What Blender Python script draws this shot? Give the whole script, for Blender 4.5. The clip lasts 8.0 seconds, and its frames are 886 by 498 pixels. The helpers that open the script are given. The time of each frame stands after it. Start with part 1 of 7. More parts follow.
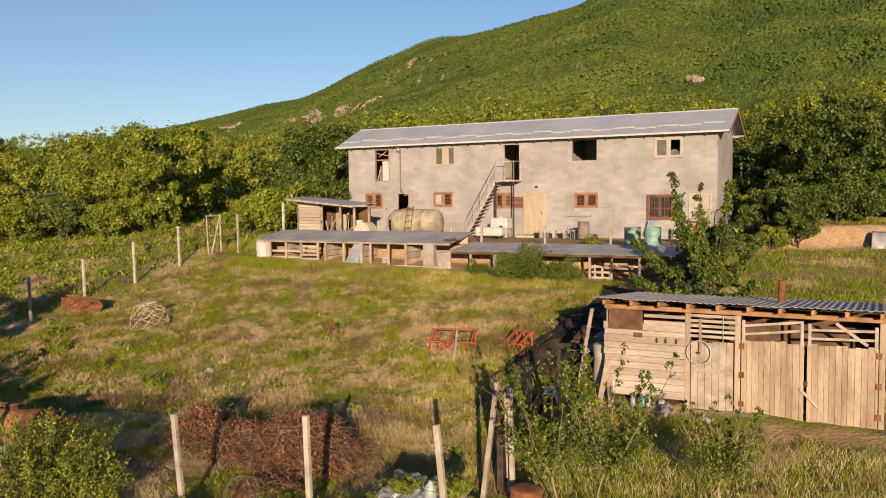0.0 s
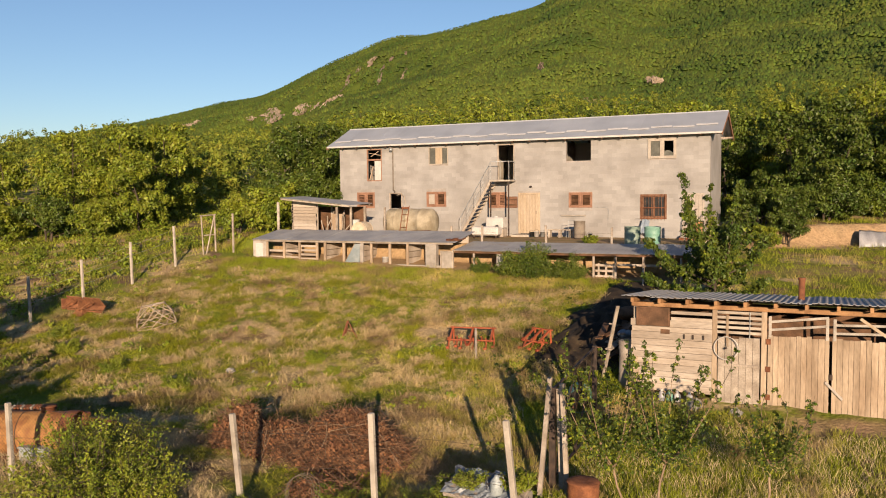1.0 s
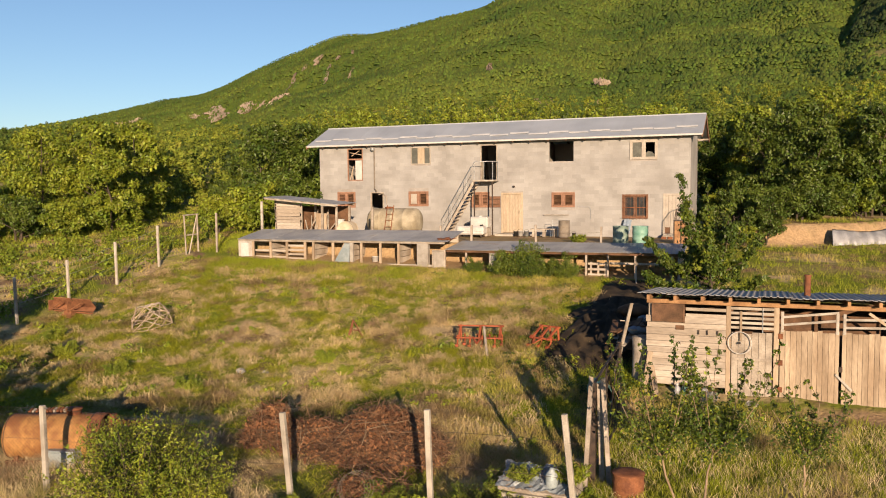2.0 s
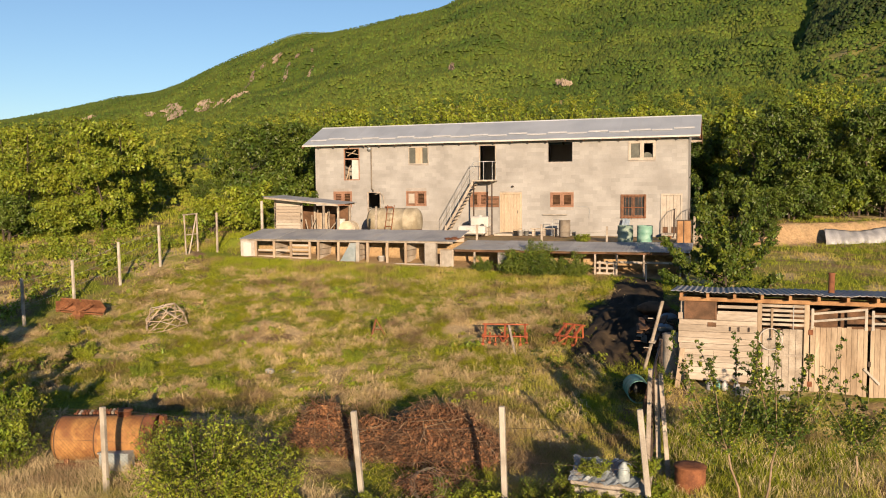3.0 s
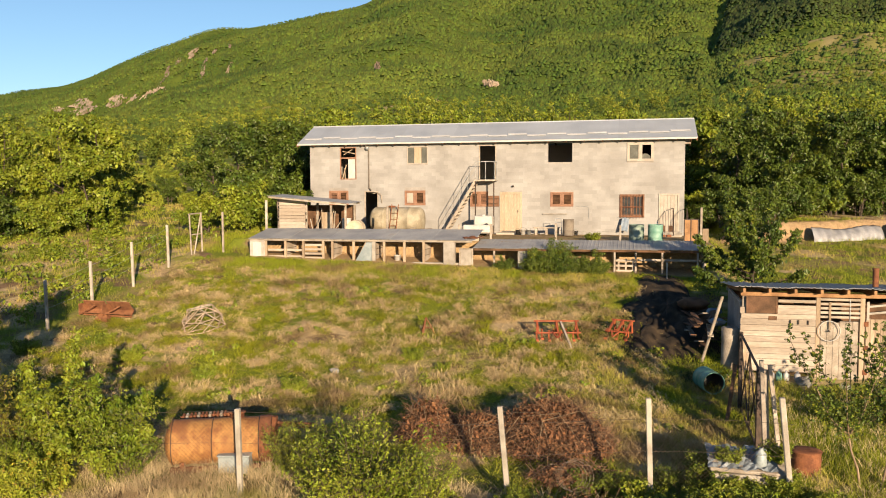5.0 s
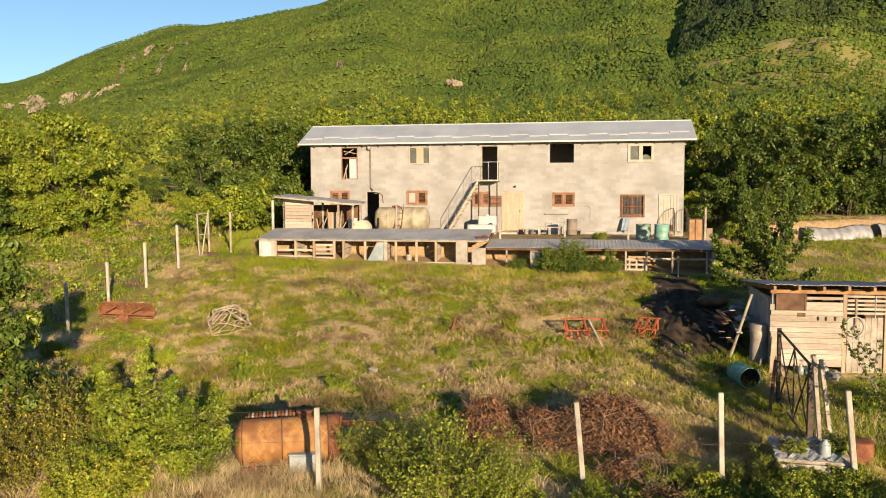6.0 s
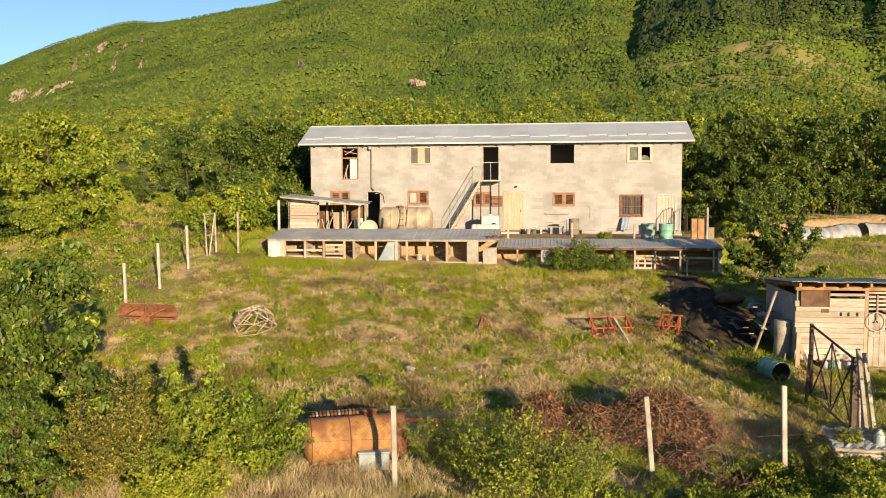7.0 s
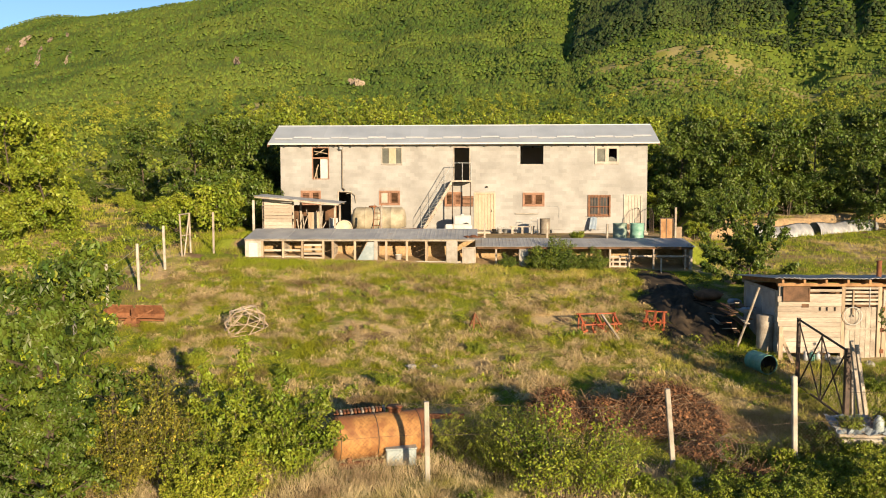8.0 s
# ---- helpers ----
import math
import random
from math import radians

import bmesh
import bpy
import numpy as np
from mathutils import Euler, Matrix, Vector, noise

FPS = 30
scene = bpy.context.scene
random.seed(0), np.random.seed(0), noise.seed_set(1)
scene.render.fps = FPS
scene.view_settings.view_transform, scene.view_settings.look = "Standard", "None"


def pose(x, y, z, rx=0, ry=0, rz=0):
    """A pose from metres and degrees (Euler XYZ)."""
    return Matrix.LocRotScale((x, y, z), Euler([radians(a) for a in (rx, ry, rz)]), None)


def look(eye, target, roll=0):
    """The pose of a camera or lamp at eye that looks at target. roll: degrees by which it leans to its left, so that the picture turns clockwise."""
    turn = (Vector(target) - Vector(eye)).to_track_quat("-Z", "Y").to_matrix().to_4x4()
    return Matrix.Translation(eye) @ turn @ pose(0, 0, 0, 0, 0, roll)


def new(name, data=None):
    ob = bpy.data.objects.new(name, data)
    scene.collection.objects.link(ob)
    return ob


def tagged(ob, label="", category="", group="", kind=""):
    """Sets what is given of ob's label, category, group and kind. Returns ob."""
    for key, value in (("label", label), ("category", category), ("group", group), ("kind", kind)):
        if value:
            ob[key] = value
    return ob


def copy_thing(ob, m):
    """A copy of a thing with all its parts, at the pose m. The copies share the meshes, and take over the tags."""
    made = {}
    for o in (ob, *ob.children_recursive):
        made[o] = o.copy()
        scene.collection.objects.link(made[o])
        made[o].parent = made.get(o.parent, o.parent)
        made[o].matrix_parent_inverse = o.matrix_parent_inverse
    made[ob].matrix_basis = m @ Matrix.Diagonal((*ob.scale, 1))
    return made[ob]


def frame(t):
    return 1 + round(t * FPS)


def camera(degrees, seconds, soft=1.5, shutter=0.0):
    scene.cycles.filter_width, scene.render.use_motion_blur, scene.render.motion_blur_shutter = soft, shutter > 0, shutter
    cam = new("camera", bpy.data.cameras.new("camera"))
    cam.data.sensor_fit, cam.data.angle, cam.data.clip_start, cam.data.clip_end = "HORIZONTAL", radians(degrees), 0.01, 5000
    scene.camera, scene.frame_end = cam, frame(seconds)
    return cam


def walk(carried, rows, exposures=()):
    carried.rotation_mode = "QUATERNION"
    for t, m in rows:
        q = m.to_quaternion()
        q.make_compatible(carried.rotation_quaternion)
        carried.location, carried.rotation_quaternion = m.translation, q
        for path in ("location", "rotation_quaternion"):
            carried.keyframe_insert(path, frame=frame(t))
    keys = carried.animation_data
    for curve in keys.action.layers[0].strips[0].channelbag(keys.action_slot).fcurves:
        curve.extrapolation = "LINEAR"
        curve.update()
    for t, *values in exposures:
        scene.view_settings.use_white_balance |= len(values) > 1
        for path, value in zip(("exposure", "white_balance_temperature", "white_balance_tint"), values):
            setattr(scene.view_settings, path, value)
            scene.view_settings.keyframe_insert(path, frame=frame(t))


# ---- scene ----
cam = camera(56.90, 8.0, soft=1.0)
PATH = [
    (0, (27.161, -39.337, 1.996), (26.217, -37.579, 1.867), -0.63),
    (0.5, (26.422, -39.867, 2.012), (25.522, -38.086, 1.882), -0.60),
    (1, (25.601, -40.447, 2.041), (24.747, -38.644, 1.909), -0.59),
    (1.5, (24.781, -40.974, 2.047), (23.990, -39.142, 1.914), -0.54),
    (3, (21.907, -42.440, 2.089), (21.270, -40.549, 1.953), -0.37),
    (3.5, (20.947, -42.850, 2.101), (20.356, -40.944, 1.964), -0.35),
    (4, (19.866, -43.269, 2.113), (19.326, -41.349, 1.975), -0.31),
    (4.5, (18.819, -43.623, 2.113), (18.326, -41.690, 1.975), -0.27),
    (6, (15.400, -44.806, 2.174), (15.055, -42.841, 2.033), -0.18),
    (6.5, (14.266, -45.138, 2.189), (13.969, -43.166, 2.048), -0.18),
    (7, (13.070, -45.483, 2.203), (12.826, -43.503, 2.061), -0.18),
    (7.5, (12.086, -45.760, 2.211), (11.905, -43.773, 2.069), -0.15),
    (8, (11.078, -46.025, 2.208), (10.992, -44.032, 2.066), -0.07),
]
EXPOSURES = [(0.0, 0.72, 6500, 19), (1.5, 0.80, 6500, 18), (3.5, 0.96, 6500, 14), (4.5, 1.03, 6500, 13), (6.5, 1.14, 6500, 9), (8.0, 1.22, 6500, 8)]
walk(cam, [(t, look(eye, target, roll)) for t, eye, target, roll in PATH], EXPOSURES)

# ---- light ----
world = bpy.data.worlds.new("sky")
scene.world = world
world.use_nodes = True
wn = world.node_tree
sky = wn.nodes.new("ShaderNodeTexSky")
sky.sky_type = "NISHITA"
sky.sun_disc = False
SUN_EL, SUN_AZ = 11.0, 151.0  # height, and bearing clockwise from +y, in degrees
sky.sun_elevation, sky.sun_rotation = radians(SUN_EL), radians(SUN_AZ)
sky.altitude, sky.air_density, sky.dust_density, sky.ozone_density = 300, 1.0, 0.12, 2.9
wn.links.new(sky.outputs[0], wn.nodes["Background"].inputs[0])
wn.nodes["Background"].inputs[1].default_value = 0.075
sun = new("sun", bpy.data.lights.new("sun", "SUN"))
sun.data.energy, sun.data.angle, sun.data.color = 5.0, radians(0.53), (1.0, 0.77, 0.50)
to_sun = Vector((math.sin(radians(SUN_AZ)) * math.cos(radians(SUN_EL)), math.cos(radians(SUN_AZ)) * math.cos(radians(SUN_EL)), math.sin(radians(SUN_EL))))
sun.matrix_world = look(to_sun * 60, (0, 0, 0))

# ---- materials ----
def mat(name, a, b, scale=1.5, rough=0.85, bump=0.25, metal=0.0, fine=30.0, vary=0.15, third=None, stretch=(1, 1, 1), leafy=0.0, amount=(0.38, 0.62), speck=0.18):
    """A surface with two scales of grain: colours a and b blotched at scale, fine grain on top, each piece a little different."""
    m = bpy.data.materials.new(name)
    m.use_nodes = True
    t = m.node_tree
    N, L = t.nodes.new, t.links.new
    bsdf = t.nodes["Principled BSDF"]
    geo, info = N("ShaderNodeNewGeometry"), N("ShaderNodeObjectInfo")
    mapping = N("ShaderNodeMapping")
    mapping.inputs["Scale"].default_value = stretch
    L(geo.outputs["Position"], mapping.inputs[0])
    big, small = N("ShaderNodeTexNoise"), N("ShaderNodeTexNoise")
    for node, s, d in ((big, scale, 5), (small, fine, 3)):
        node.inputs["Scale"].default_value, node.inputs["Detail"].default_value = s, d
        L(mapping.outputs[0], node.inputs[0])
    ramp = N("ShaderNodeValToRGB")
    ramp.color_ramp.elements[0].position, ramp.color_ramp.elements[1].position = amount
    ramp.color_ramp.elements[0].color, ramp.color_ramp.elements[1].color = (*a, 1), (*b, 1)
    if third:
        e = ramp.color_ramp.elements.new(min(0.95, amount[1] + 0.12))
        e.color = (*third, 1)
    L(big.outputs[0], ramp.inputs[0])
    add = N("ShaderNodeMath")
    add.operation = "ADD"
    L(info.outputs["Random"], add.inputs[0])
    L(geo.outputs["Random Per Island"], add.inputs[1])
    frac = N("ShaderNodeMath")
    frac.operation = "FRACT"
    L(add.outputs[0], frac.inputs[0])
    val = N("ShaderNodeMapRange")
    val.inputs["To Min"].default_value, val.inputs["To Max"].default_value = 1 - vary, 1 + vary
    L(frac.outputs[0], val.inputs[0])
    grain = N("ShaderNodeMapRange")
    grain.inputs["From Min"].default_value, grain.inputs["From Max"].default_value = 0.25, 0.75
    grain.inputs["To Min"].default_value, grain.inputs["To Max"].default_value = 1 - speck, 1 + speck
    L(small.outputs[0], grain.inputs[0])
    mul = N("ShaderNodeMath")
    mul.operation = "MULTIPLY"
    L(val.outputs[0], mul.inputs[0])
    L(grain.outputs[0], mul.inputs[1])
    hsv = N("ShaderNodeHueSaturation")
    L(ramp.outputs[0], hsv.inputs["Color"])
    L(mul.outputs[0], hsv.inputs["Value"])
    if leafy:
        hue = N("ShaderNodeMapRange")
        hue.inputs["To Min"].default_value, hue.inputs["To Max"].default_value = 0.48, 0.515
        L(frac.outputs[0], hue.inputs[0])
        L(hue.outputs[0], hsv.inputs["Hue"])
    L(hsv.outputs[0], bsdf.inputs["Base Color"])
    bsdf.inputs["Roughness"].default_value, bsdf.inputs["Metallic"].default_value = rough, metal
    bsdf.inputs["Specular IOR Level"].default_value = 0.3
    if bump:
        bp = N("ShaderNodeBump")
        bp.inputs["Strength"].default_value, bp.inputs["Distance"].default_value = bump, 0.02
        L(small.outputs[0], bp.inputs["Height"])
        L(bp.outputs[0], bsdf.inputs["Normal"])
    if leafy:
        tr, mix = N("ShaderNodeBsdfTranslucent"), N("ShaderNodeMixShader")
        L(hsv.outputs[0], tr.inputs[0])
        mix.inputs[0].default_value = leafy
        L(bsdf.outputs[0], mix.inputs[1])
        L(tr.outputs[0], mix.inputs[2])
        L(mix.outputs[0], t.nodes["Material Output"].inputs[0])
    return m


M = dict(
    block=mat("concrete_block", (0.243, 0.233, 0.221), (0.307, 0.298, 0.286), 0.7, 0.95, 0.15, vary=0.085, fine=14, speck=0.05),
    mortar=mat("mortar", (0.25, 0.230, 0.21), (0.315, 0.290, 0.268), 2, 0.95, 0.3, vary=0.03),
    concrete=mat("old_concrete", (0.27, 0.24, 0.20), (0.38, 0.345, 0.29), 3, 0.95, 0.4, fine=45),
    whitewash=mat("whitewash", (0.27, 0.24, 0.205), (0.37, 0.34, 0.30), 3, 0.9, 0.3),
    roof=mat("zinc_sheet", (0.295, 0.32, 0.355), (0.36, 0.385, 0.42), 0.5, 0.55, 0.04, metal=0.15, vary=0.05, speck=0.05),
    # near-white that paints the reflection along the sheet overlaps
    roof_glint=mat("sheet_glint", (0.46, 0.46, 0.46), (0.54, 0.54, 0.535), 2, 0.5, 0.1, vary=0.08),
    tin=mat("shed_sheet", (0.27, 0.275, 0.285), (0.35, 0.35, 0.35), 1.2, 0.6, 0.06, metal=0.15, vary=0.08, third=(0.30, 0.25, 0.20)),
    plank=mat("plank_wood", (0.25, 0.185, 0.125), (0.38, 0.30, 0.215), 2, 0.85, 0.3, vary=0.14, fine=22, stretch=(1, 1, 0.25)),
    plank_h=mat("board_wood", (0.29, 0.24, 0.19), (0.41, 0.355, 0.295), 2, 0.85, 0.3, vary=0.12, fine=22, stretch=(0.25, 1, 1)),
    wood_grey=mat("weathered_wood", (0.234, 0.195, 0.156), (0.359, 0.312, 0.257), 3, 0.9, 0.35, vary=0.15, fine=25),
    wood_pale=mat("bleached_wood", (0.28, 0.205, 0.145), (0.40, 0.315, 0.235), 3, 0.9, 0.3, vary=0.2, fine=25),
    # dark brown wood; also colours the sheets that stand in for indoor shade
    wood_dark=mat("dark_wood_and_shade", (0.078, 0.043, 0.023), (0.148, 0.078, 0.043), 3, 0.8, 0.3, vary=0.12),
    wood_red=mat("red_brown_frame", (0.21, 0.11, 0.07), (0.28, 0.155, 0.10), 4, 0.7, 0.2, vary=0.08),
    wood_brown=mat("brown_frame", (0.13, 0.065, 0.038), (0.19, 0.10, 0.06), 4, 0.7, 0.2, vary=0.08),
    dull_pane=mat("dull_pane", (0.085, 0.085, 0.072), (0.13, 0.13, 0.11), 2, 0.25, 0.0, vary=0.05),
    wood_new=mat("fresh_pine", (0.33, 0.26, 0.18), (0.40, 0.325, 0.24), 3, 0.7, 0.15, vary=0.06, stretch=(1, 1, 0.2)),
    cream=mat("cream_paint", (0.31, 0.272, 0.228), (0.37, 0.33, 0.28), 3, 0.6, 0.1, vary=0.05),
    rust=mat("rust", (0.125, 0.047, 0.023), (0.218, 0.086, 0.039), 5, 0.85, 0.4, vary=0.1, third=(0.094, 0.039, 0.023)),
    rust_light=mat("orange_rust", (0.14, 0.058, 0.028), (0.24, 0.105, 0.048), 5, 0.85, 0.4, vary=0.12, third=(0.15, 0.06, 0.03)),
    # near-black brown that paints the barn's shade onto the mound
    shade_heap=mat("painted_shade", (0.022, 0.016, 0.010), (0.055, 0.038, 0.022), 2.5, 0.95, 0.8, vary=0.1, third=(0.09, 0.065, 0.035)),
    tank=mat("orange_tank", (0.22, 0.095, 0.035), (0.36, 0.185, 0.062), 2.0, 0.75, 0.25, vary=0.03, third=(0.20, 0.085, 0.035), fine=16, stretch=(1, 1, 0.6), amount=(0.36, 0.50)),
    red=mat("red_paint", (0.22, 0.052, 0.022), (0.33, 0.088, 0.034), 5, 0.65, 0.3, vary=0.15, third=(0.15, 0.06, 0.03)),
    iron=mat("dark_iron", (0.039, 0.031, 0.027), (0.078, 0.055, 0.043), 6, 0.6, 0.3, metal=0.4),
    galv=mat("galvanised", (0.281, 0.296, 0.304), (0.39, 0.406, 0.413), 4, 0.45, 0.1, metal=0.5),
    greybox=mat("grey_metal", (0.234, 0.281, 0.296), (0.328, 0.367, 0.374), 3, 0.55, 0.1, metal=0.2),
    teal=mat("teal_plastic", (0.085, 0.22, 0.165), (0.14, 0.30, 0.235), 3, 0.45, 0.1, vary=0.08),
    teal_grey=mat("grey_teal", (0.13, 0.185, 0.15), (0.20, 0.255, 0.215), 3, 0.5, 0.1, vary=0.08),
    teal_faded=mat("faded_teal", (0.115, 0.255, 0.20), (0.19, 0.335, 0.27), 3, 0.5, 0.1, vary=0.08),
    white=mat("white_enamel", (0.40, 0.385, 0.36), (0.48, 0.465, 0.44), 3, 0.5, 0.1, vary=0.04),
    beige=mat("beige_barrel", (0.437, 0.359, 0.257), (0.546, 0.468, 0.351), 3, 0.6, 0.1, vary=0.04),
    dull_iron=mat("dull_iron", (0.12, 0.10, 0.08), (0.20, 0.17, 0.135), 1.8, 0.8, 0.25, vary=0.05, third=(0.13, 0.10, 0.065)),
    cistern=mat("stained_cistern", (0.225, 0.19, 0.13), (0.345, 0.305, 0.225), 1.8, 0.8, 0.25, vary=0.05, third=(0.20, 0.155, 0.095)),
    # black plastic; also paints shade inside barrels and behind the barred window
    black=mat("black_plastic_and_shade", (0.016, 0.016, 0.016), (0.031, 0.031, 0.031), 4, 0.5, 0.1),
    cloth=mat("blue_cloth", (0.172, 0.218, 0.281), (0.265, 0.312, 0.359), 4, 0.9, 0.2),
    film=mat("plastic_film", (0.22, 0.22, 0.23), (0.34, 0.34, 0.35), 2.0, 0.35, 0.2, vary=0.05),
    blue_film=mat("blue_film", (0.12, 0.14, 0.16), (0.23, 0.26, 0.28), 4.0, 0.4, 0.2, vary=0.05, third=(0.09, 0.11, 0.14)),
    earth=mat("clay_earth", (0.343, 0.211, 0.101), (0.468, 0.312, 0.172), 1.5, 0.95, 0.6, third=(0.281, 0.172, 0.086)),
    stone=mat("pale_stone", (0.187, 0.179, 0.156), (0.296, 0.281, 0.25), 4, 0.9, 0.4),
    cliff=mat("hill_rock", (0.20, 0.15, 0.10), (0.33, 0.265, 0.195), 0.12, 0.95, 0.3, vary=0.12, fine=1.2, third=(0.15, 0.115, 0.065)),
    bark=mat("bark", (0.043, 0.034, 0.025), (0.086, 0.066, 0.047), 8, 0.95, 0.5),
    twig=mat("dry_twigs", (0.085, 0.05, 0.03), (0.19, 0.11, 0.062), 4, 0.95, 0.2, vary=0.4),
    dead_leaf=mat("dead_leaves", (0.13, 0.057, 0.028), (0.23, 0.11, 0.05), 3, 0.9, 0, vary=0.5),
    bark_pale=mat("pale_bark", (0.17, 0.12, 0.075), (0.27, 0.20, 0.13), 6, 0.9, 0.4),
    beam=mat("orange_beam", (0.21, 0.11, 0.05), (0.32, 0.18, 0.085), 3, 0.8, 0.3, vary=0.15),
    leaf=mat("leaf_green", (0.095, 0.135, 0.010), (0.19, 0.22, 0.017), 0.8, 0.5, 0, vary=0.38, leafy=0.10),
    leaf_dark=mat("leaf_dark", (0.040, 0.068, 0.009), (0.085, 0.118, 0.014), 0.8, 0.45, 0, vary=0.38, leafy=0.10),
    leaf_olive=mat("leaf_olive", (0.10, 0.105, 0.012), (0.18, 0.17, 0.020), 0.8, 0.55, 0, vary=0.35, leafy=0.10),
    leaf_light=mat("leaf_light", (0.15, 0.185, 0.014), (0.245, 0.27, 0.024), 0.8, 0.5, 0, vary=0.3, leafy=0.10),
    leaf_yellow=mat("leaf_yellow", (0.21, 0.20, 0.02), (0.36, 0.29, 0.03), 1.2, 0.6, 0, vary=0.3, leafy=0.10),
    weed=mat("weed_leaves", (0.13, 0.175, 0.014), (0.21, 0.25, 0.02), 0.8, 0.5, 0, vary=0.3, leafy=0.10),
    grove=mat("grove_leaves", (0.072, 0.108, 0.012), (0.175, 0.205, 0.020), 0.11, 0.7, 0, vary=0.30, leafy=0.12, fine=3, third=(0.25, 0.26, 0.03), amount=(0.40, 0.56)),
    # forest green, with the shade of the left-facing flank put into it
    far_dark=mat("far_forest_shaded", (0.025, 0.047, 0.010), (0.058, 0.084, 0.014), 0.012, 0.9, 0, vary=0.40, leafy=0.05, fine=0.6),
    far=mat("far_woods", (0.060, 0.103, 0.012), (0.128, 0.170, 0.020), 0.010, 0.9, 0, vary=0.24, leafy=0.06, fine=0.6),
)


def glass_mat():
    m = bpy.data.materials.new("dusty_glass")
    m.use_nodes = True
    b = m.node_tree.nodes["Principled BSDF"]
    b.inputs["Base Color"].default_value = (0.25, 0.27, 0.28, 1)
    b.inputs["Roughness"].default_value = 0.12
    b.inputs["Transmission Weight"].default_value = 0.6
    return m


M["glass"] = glass_mat()


# ---- mesh tools ----
class Build:
    """Collects faces for one mesh."""

    def __init__(self):
        self.v, self.f, self.s = [], [], []

    def add(self, vs, fs, smooth=False):
        k = len(self.v)
        self.v += [tuple(p) for p in vs]
        self.f += [tuple(k + i for i in f) for f in fs]
        self.s += [smooth] * len(fs)
        return self

    def box(self, x0, y0, z0, x1, y1, z1, c=0.0, m=None):
        c = min(c, abs(x1 - x0) / 3, abs(y1 - y0) / 3, abs(z1 - z0) / 3)
        lo, hi = (x0, y0, z0), (x1, y1, z1)
        if c <= 0:
            vs = [Vector((hi[0] if i & 1 else lo[0], hi[1] if i & 2 else lo[1], hi[2] if i & 4 else lo[2])) for i in range(8)]
            fs = [(0, 2, 3, 1), (4, 5, 7, 6), (0, 1, 5, 4), (2, 6, 7, 3), (0, 4, 6, 2), (1, 3, 7, 5)]
        else:
            vs, fs = [], []
            for i in range(8):
                for ax in range(3):  # the vertex that lies on the face across ax
                    vs.append(Vector([(hi[n] if i >> n & 1 else lo[n]) if n == ax else (hi[n] - c if i >> n & 1 else lo[n] + c) for n in range(3)]))
            for ax in range(3):
                u, w = (ax + 1) % 3, (ax + 2) % 3
                for side in (0, 1):
                    q = [side << ax, side << ax | 1 << u, side << ax | 1 << u | 1 << w, side << ax | 1 << w]
                    q = [3 * i + ax for i in q]
                    fs.append(tuple(q if side else q[::-1]))
                for s in range(4):
                    i = (s & 1) << u | (s >> 1) << w
                    j = i | 1 << ax
                    e = (3 * i + u, 3 * j + u, 3 * j + w, 3 * i + w)
                    fs.append(e if s in (0, 3) else e[::-1])
            for i in range(8):
                q = (3 * i, 3 * i + 1, 3 * i + 2)
                fs.append(q if bin(i).count("1") % 2 else q[::-1])
        if m is not None:
            vs = [m @ p for p in vs]
        return self.add(vs, fs)

    def beam(self, a, b, w, h, c=0.0, up=(0, 0, 1)):
        """A bar from a to b, w wide and h high."""
        a, b = Vector(a), Vector(b)
        d = b - a
        x = d.normalized()
        up = Vector(up)
        if abs(x.dot(up)) > 0.95:
            up = Vector((0, 1, 0))
        y = up.cross(x).normalized()
        z = x.cross(y)
        m = Matrix.Translation(a) @ Matrix((x, y, z)).transposed().to_4x4()
        return self.box(0, -w / 2, -h / 2, d.length, w / 2, h / 2, c, m)

    def tube(self, pts, radii, n=8, caps=True):
        pts = [Vector(p) for p in pts]
        if not hasattr(radii, "__len__"):
            radii = [radii] * len(pts)
        vs, fs = [], []
        side = None
        for i, p in enumerate(pts):
            d = (pts[min(i + 1, len(pts) - 1)] - pts[max(i - 1, 0)]).normalized()
            if side is None:
                side = d.orthogonal().normalized()
            side = (side - d * side.dot(d)).normalized()
            o = d.cross(side)
            vs += [p + radii[i] * (math.cos(k * math.tau / n) * side + math.sin(k * math.tau / n) * o) for k in range(n)]
        for i in range(len(pts) - 1):
            fs += [(i * n + k, i * n + (k + 1) % n, (i + 1) * n + (k + 1) % n, (i + 1) * n + k) for k in range(n)]
        self.add(vs, fs, n > 5)
        if caps:
            k = len(vs)
            self.add(vs[:n], [tuple(range(n))[::-1]])
            self.add(vs[k - n:], [tuple(range(n))])
        return self

    def lathe(self, profile, n=24, m=None):
        """Rows of (radius, height) turned round z."""
        vs, fs = [], []
        for r, z in profile:
            vs += [Vector((r * math.cos(k * math.tau / n), r * math.sin(k * math.tau / n), z)) for k in range(n)]
        for i in range(len(profile) - 1):
            fs += [(i * n + k, i * n + (k + 1) % n, (i + 1) * n + (k + 1) % n, (i + 1) * n + k) for k in range(n)]
        if m is not None:
            vs = [m @ p for p in vs]
        return self.add(vs, fs, True)

    def mesh(self, name, *mats):
        me = bpy.data.meshes.new(name)
        me.from_pydata(self.v, [], self.f)
        me.polygons.foreach_set("use_smooth", self.s)
        for m in mats:
            me.materials.append(m)
        me.update()
        return me


def thing(name, m=None, label="", category="", group="", kind=""):
    """The Empty at a thing's base."""
    ob = new(name)
    ob.empty_display_size = 0.2
    if m is not None:
        ob.matrix_basis = m
    return tagged(ob, label, category, group, kind)


